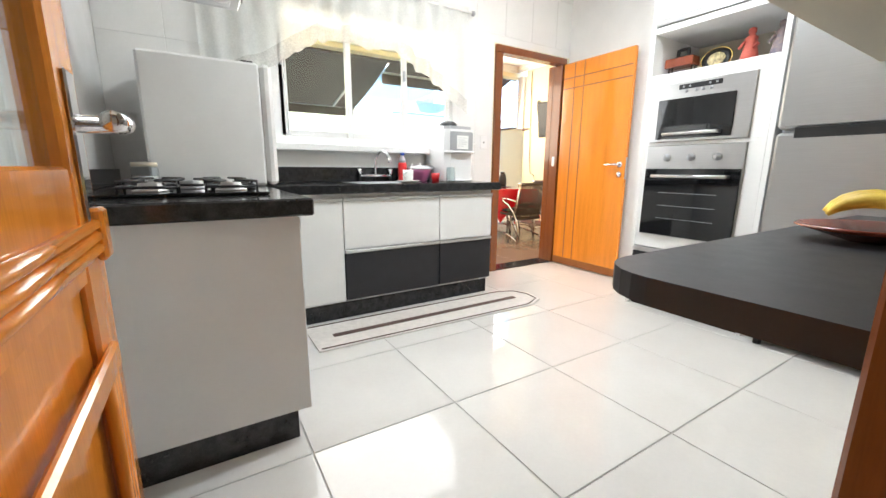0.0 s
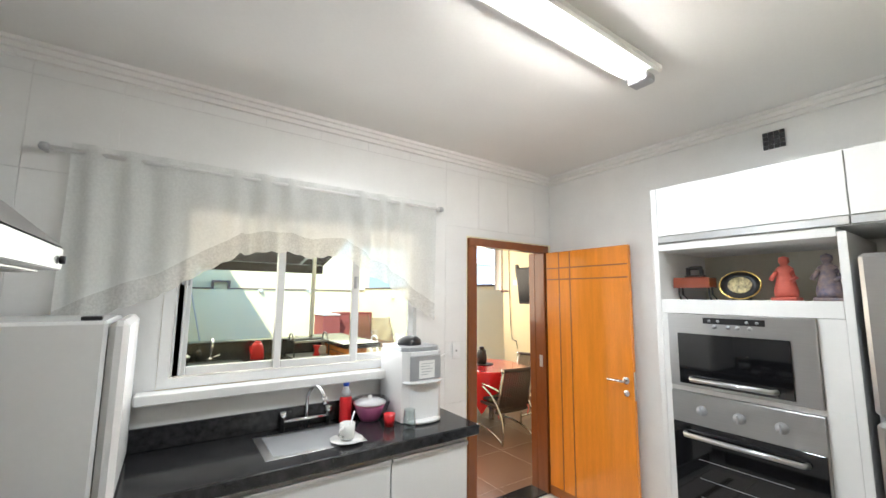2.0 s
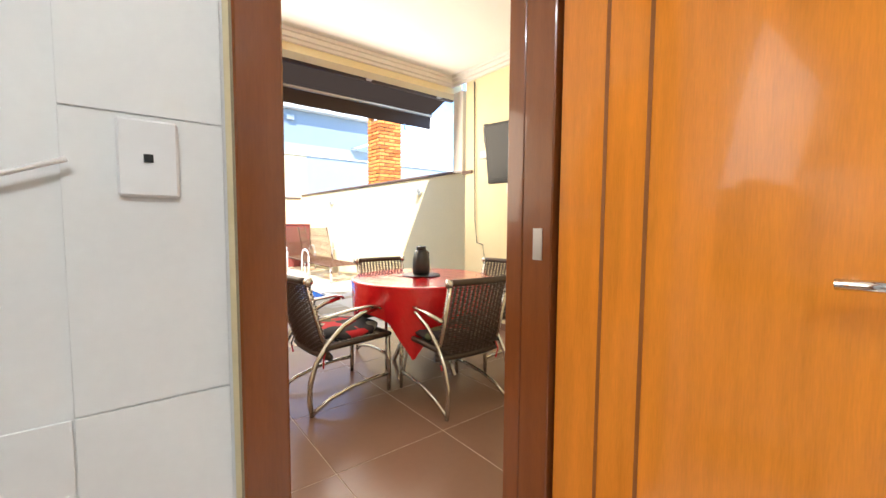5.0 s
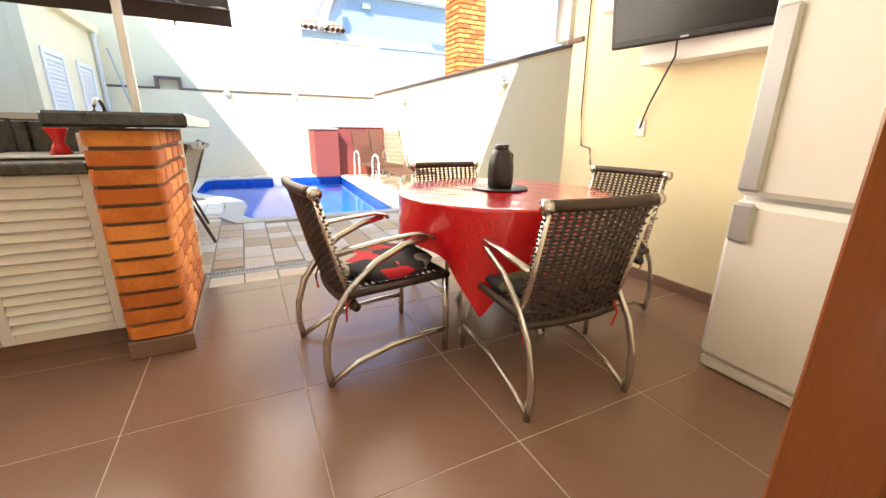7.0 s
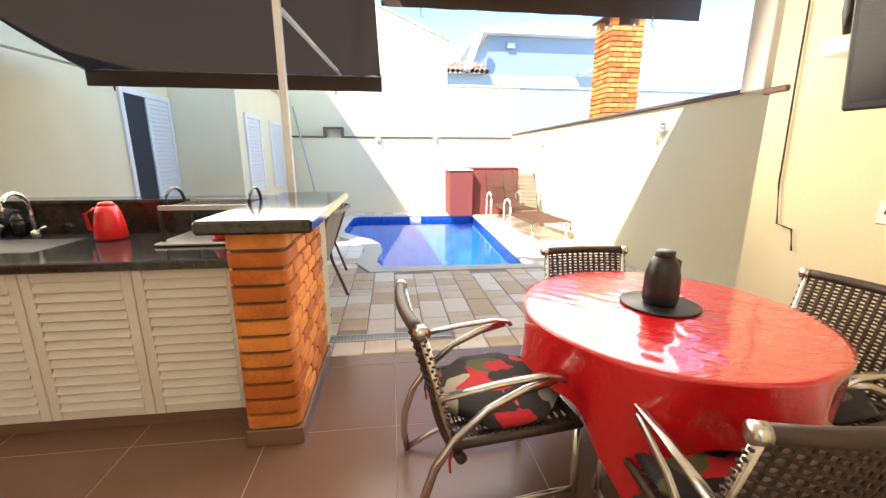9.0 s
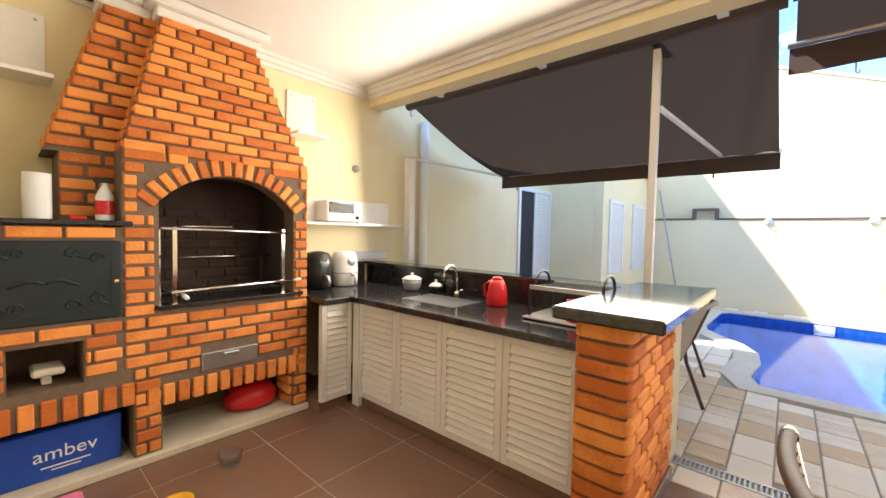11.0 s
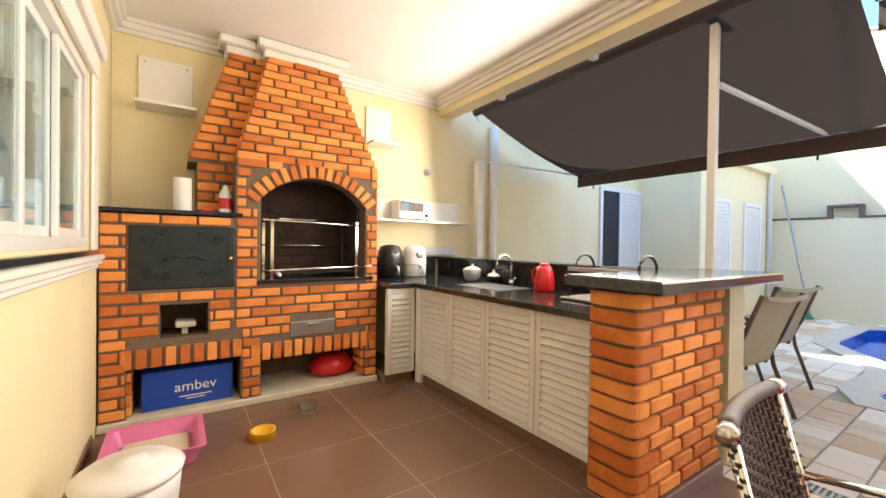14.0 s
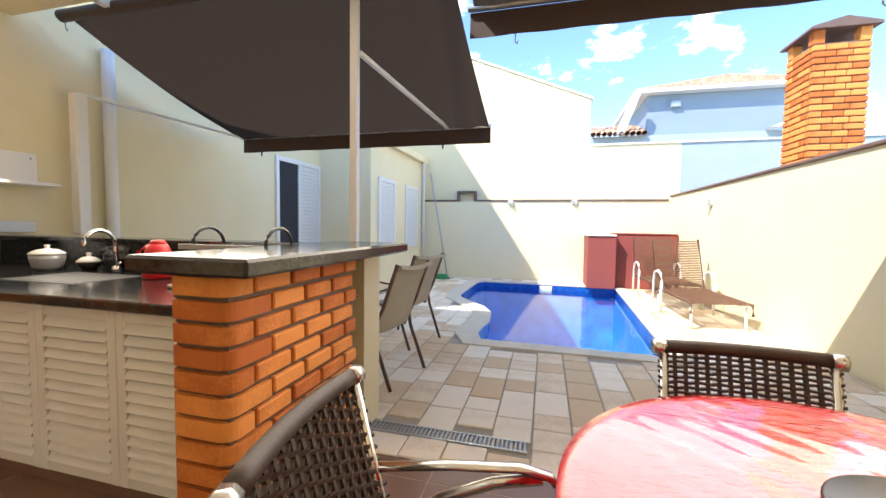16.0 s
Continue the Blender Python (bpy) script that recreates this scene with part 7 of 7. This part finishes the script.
for x, y, z, ax in ((XB - 0.001, 4.55, 1.70, "x"), (XB - 0.001, 8.2, 1.66, "x"), (2.65, YF - 0.001, 1.78, "y"), (4.06, YF - 0.001, 1.80, "y")):
    t = thing("wall_lamp", (x, y, z), "small white bulkhead lamp on the garden wall", "wall lamp", "bulkhead lamps")
    m = Euler((0, radians(-90), 0) if ax == "x" else (radians(90), 0, 0)).to_matrix().to_4x4()
    part("base", Shape().lathe((x, y, z), [(0.07, 0), (0.07, 0.03), (0.055, 0.04)], 18, m=m), "trim", t)
    part("globe", Shape().lathe((x, y, z), [(0.052, 0.04), (0.055, 0.07), (0.035, 0.11), (0, 0.12)], 18, m=m), "jar", t)
    s = Shape()
    for k in range(4):
        a = k * math.pi / 4
        s.tube([m @ Vector((0.062 * math.cos(a) * math.cos(b), 0.062 * math.sin(a) * math.cos(b), 0.035 + 0.09 * math.sin(b))) + Vector((x, y, z)) for b in [q * math.pi / 8 for q in range(9)]], 0.004, 5)
    part("cage", s, "trim", t)

# chimney of the neighbour's barbecue
cm = thing("brick_chimney", (6.4, 6.65, 1.5), "orange brick chimney with a dark cap beyond the wall", "chimney")
CX0, CX1, CY0, CY1, CZ = 6.27, 6.79, 6.40, 6.90, 3.29
part("core", B(CX0 + 0.01, CY0 + 0.01, -1.45, CX1 - 0.01, CY1 - 0.01, CZ), "mortar", cm)
for i in range(int((CZ - 1.90) / 0.0725)):
    z = 1.90 + 0.0725 * (i + 0.5)
    o = 0.1 if i % 2 else 0.0
    for a, b in ((CX0, CX0 + 0.11 + o), (CX0 + 0.12 + o, CX0 + 0.31 + o * 0.5), (CX0 + 0.32 + o * 0.5, CX1)):
        if b - a > 0.03:
            lay(cm, ((a + b) / 2, CY0 + 0.02, z), b - a, 0.06, 0.058)
    for a, b in ((CY0 + 0.06, CY0 + 0.15 + o), (CY0 + 0.165 + o, CY0 + 0.36), (CY0 + 0.37, CY1)):
        if b - a > 0.03:
            lay(cm, (CX0 + 0.02, (a + b) / 2, z), b - a, 0.06, 0.058, radians(90))
for x in (CX0 + 0.05, CX1 - 0.05):
    for y in (CY0 + 0.05, CY1 - 0.05):
        part("cap_post", B(x - 0.05, y - 0.05, CZ, x + 0.05, y + 0.05, CZ + 0.14), "brick", cm)
part("cap", Shape().prism([(CX0 - 0.06, CZ + 0.14), (CX1 + 0.06, CZ + 0.14), (CX1 + 0.05, CZ + 0.17), ((CX0 + CX1) / 2, CZ + 0.25), (CX0 - 0.05, CZ + 0.17)], "y", CY0 - 0.06, CY1 + 0.06), "ledge", cm, "dark stone cap")

# neighbour's house
nh = thing("neighbour_house", (9.5, 19, 0), "blue-grey neighbour house with clay tiled roofs", "house")
part("wall", B(7.1, 18, 0, 12.3, 24, 6.35), "greyd", nh)
part("lower_wall", B(5.0, 17.5, 0, 13.5, 17.95, 4.75), "grey", nh)
part("eave", B(6.6, 17.6, 6.36, 12.7, 24, 6.52, 0.02), "trim", nh, "pale eave board")
part("roof", Shape().prism([(6.6, 6.525), (12.7, 6.525), (9.7, 6.85)], "y", 17.6, 24), "rooftile", nh)
s = Shape()
for i in range(10):
    for j in range(7):
        s.lathe((5.1 + 0.2 * i, 17.2 + 0.28 * j, 4.78 + 0.10 * j), [(0.10, 0), (0.09, 0.30)], 6, m=Euler((radians(-70), 0, 0)).to_matrix().to_4x4(), caps=False)
part("lower_roof", s, "rooftile", nh, "clay barrel tiles")
part("flood_light", B(7.9, 17.85, 5.85, 8.25, 17.99, 6.08, 0.02), "silver", nh)
part("gable_trim", Shape().prism([(5.9, 4.78), (6.5, 6.3), (6.75, 6.3), (6.2, 4.78)], "y", 17.3, 17.49), "trim", nh)
part("side_roof", Shape().prism([(11.0, 4.76), (12.9, 5.5), (12.9, 5.65), (10.8, 4.78)], "y", 17.0, 17.49), "trim", nh)

# ---- floors and paving, piece by piece ----
TILES = {}


def slab(name, x0, y0, x1, y1, z0, z1, material, parent, bev=0.002):
    key = (name, round(x1 - x0, 3), round(y1 - y0, 3), round(z1 - z0, 3), material)
    if key not in TILES:
        TILES[key] = Shape().box(-key[1] / 2, -key[2] / 2, 0, key[1] / 2, key[2] / 2, key[3], bev).mesh(name, material)
    ob = new(name, TILES[key])
    ob.parent = parent
    ob.location = Vector(((x0 + x1) / 2, (y0 + y1) / 2, z0)) - root_of(parent)
    return ob


def tiled(parent, x0, y0, x1, y1, ox, oy, sx, sy, z, t, g, material, name="floor_tile"):
    ix = math.floor((x0 - ox) / sx)
    while ox + ix * sx < x1:
        iy = math.floor((y0 - oy) / sy)
        while oy + iy * sy < y1:
            a, b = max(x0, ox + ix * sx + g / 2), min(x1, ox + (ix + 1) * sx - g / 2)
            c, d = max(y0, oy + iy * sy + g / 2), min(y1, oy + (iy + 1) * sy - g / 2)
            if b - a > 0.02 and d - c > 0.02:
                slab(name, a, c, b, d, z - t, z, material, parent)
            iy += 1
        ix += 1


kfloor = thing("floor", (1.4, -2, 0), "white polished porcelain floor tiles", "floor", kind="structure")
tiled(kfloor, XL, -4.6, XR, YO, 0.81, -2.43, 0.62, 0.62, 0.0, 0.0055, 0.004, "ktile")
vfloor = thing("floor", (2.4, 1.5, 0), "brown satin porcelain veranda floor tiles", "floor", kind="structure")
tiled(vfloor, VX0, YO, VX1, 2.92, 2.31, 1.50, 0.635, 0.635, 0.0, 0.0075, 0.0028, "btile")
# kitchen wall tiles
WT = {}
for i in range(12):
    for j in range(7):
        a, b = XL + 0.33 * i + 0.001, XL + 0.33 * (i + 1) - 0.001
        c, d = 0.445 * j + 0.001, min(0.445 * (j + 1) - 0.001, 2.73)
        b = min(b, XR)
        if b - a < 0.03 or (b > WX0 - 0.05 and a < WX1 + 0.05 and d > WZ0 - 0.05 and c < WZ1 + 0.05):
            continue
        if b > DX0 - 0.07 and c < 2.18:
            b = min(b, DX0 - 0.075)
            if b - a < 0.03:
                continue
        slab("wall_tile", a, YI - 0.0035 - 0.004, b, YI - 0.0035, c, d, "kwall", tiles_bed, 0.001)
# sandstone paving, in rows of uneven lengths
random.seed(11)
yard = thing("pavement", (3, 6, 0), "multi-toned sandstone paving around the pool", "pavement", kind="structure")
keep = grown(POOL, 0.235)
rest = Shape()
x = VX0
near = 0
while x < XB - 0.05:
    w = 0.23
    y = 2.93 - random.random() * 0.2
    while y < YF - 0.02:
        l = random.choice((0.2, 0.23, 0.3, 0.37, 0.42))
        a, b, c, d = max(x, VX0) + 0.005, min(x + w, XB) - 0.005, max(y, 2.93) + 0.005, min(y + l, YF) - 0.005
        y += l
        if d - c < 0.03 or b - a < 0.03 or (x < 0.5 and d > 7.1):
            continue
        if any(inside(p, keep) for p in ((a, c), (b, c), (a, d), (b, d), ((a + b) / 2, (c + d) / 2))):
            # trim towards the pool where only a corner is lost
            if inside(((a + b) / 2, (c + d) / 2), keep):
                continue
        if 2.28 < b and a < 3.40 and d > 3.14 and c < 3.26:
            if c < 3.08:
                d = 3.14
            elif d > 3.33:
                c = 3.26
            else:
                continue
        z = -0.003 + random.uniform(-0.003, 0.002)
        if c < 6.0 and 0.9 < x and near < 295:
            slab("paver", a, c, b, d, -0.03, z, "stone", yard, 0.005)
            near += 1
        else:
            rest.box(a, c, -0.03, b, d, z, 0.005)
    x += w
ob = part("pavers", rest, "stonej", yard)
ob["kind"] = "stuff"
n_out = grown(POOL, 0.12)
# joint bed around the pool
bed = [(VX0, 2.925), (XB, 2.925), (XB, YF), (VX0, YF)]
s = Shape()
for x0, y0, x1, y1 in ((VX0, 2.925, XB, 5.05), (4.95, 5.05, XB, YF), (VX0, 9.9, 5.1, YF), (VX0, 5.05, 1.9, 9.9)):
    s.box(x0, y0, -0.10, x1, y1, -0.014)
part("joint_bed", s, "sand", yard)
part("joint_bed", ring(grown(POOL, 0.09), [(2.70, 4.95), (5.2, 4.95), (5.2, 10.0), (1.85, 10.0), (1.8, 9.7), (1.6, 8.0), (1.6, 7.2), (1.7, 6.8), (1.7, 6.4), (1.7, 6.2), (1.8, 5.9), (1.8, 5.6), (1.8, 5.0)], -0.11, -0.016), "sand", yard)
drain = thing("floor_drain", (2.85, 3.2, -0.03), "long dark slotted drain grate in the paving", "drain")
part("channel", B(2.29, 3.145, -0.05, 3.39, 3.255, -0.03), "black", drain)
part("grate_frame", B(2.29, 3.145, -0.03, 3.39, 3.155, 0.0).box(2.29, 3.245, -0.03, 3.39, 3.255, 0.0), "alu", drain)
for k in range(44):
    part("slat", B(2.295 + k * 0.025, 3.1555, -0.025, 2.307 + k * 0.025, 3.2445, -0.002), "silver", drain)
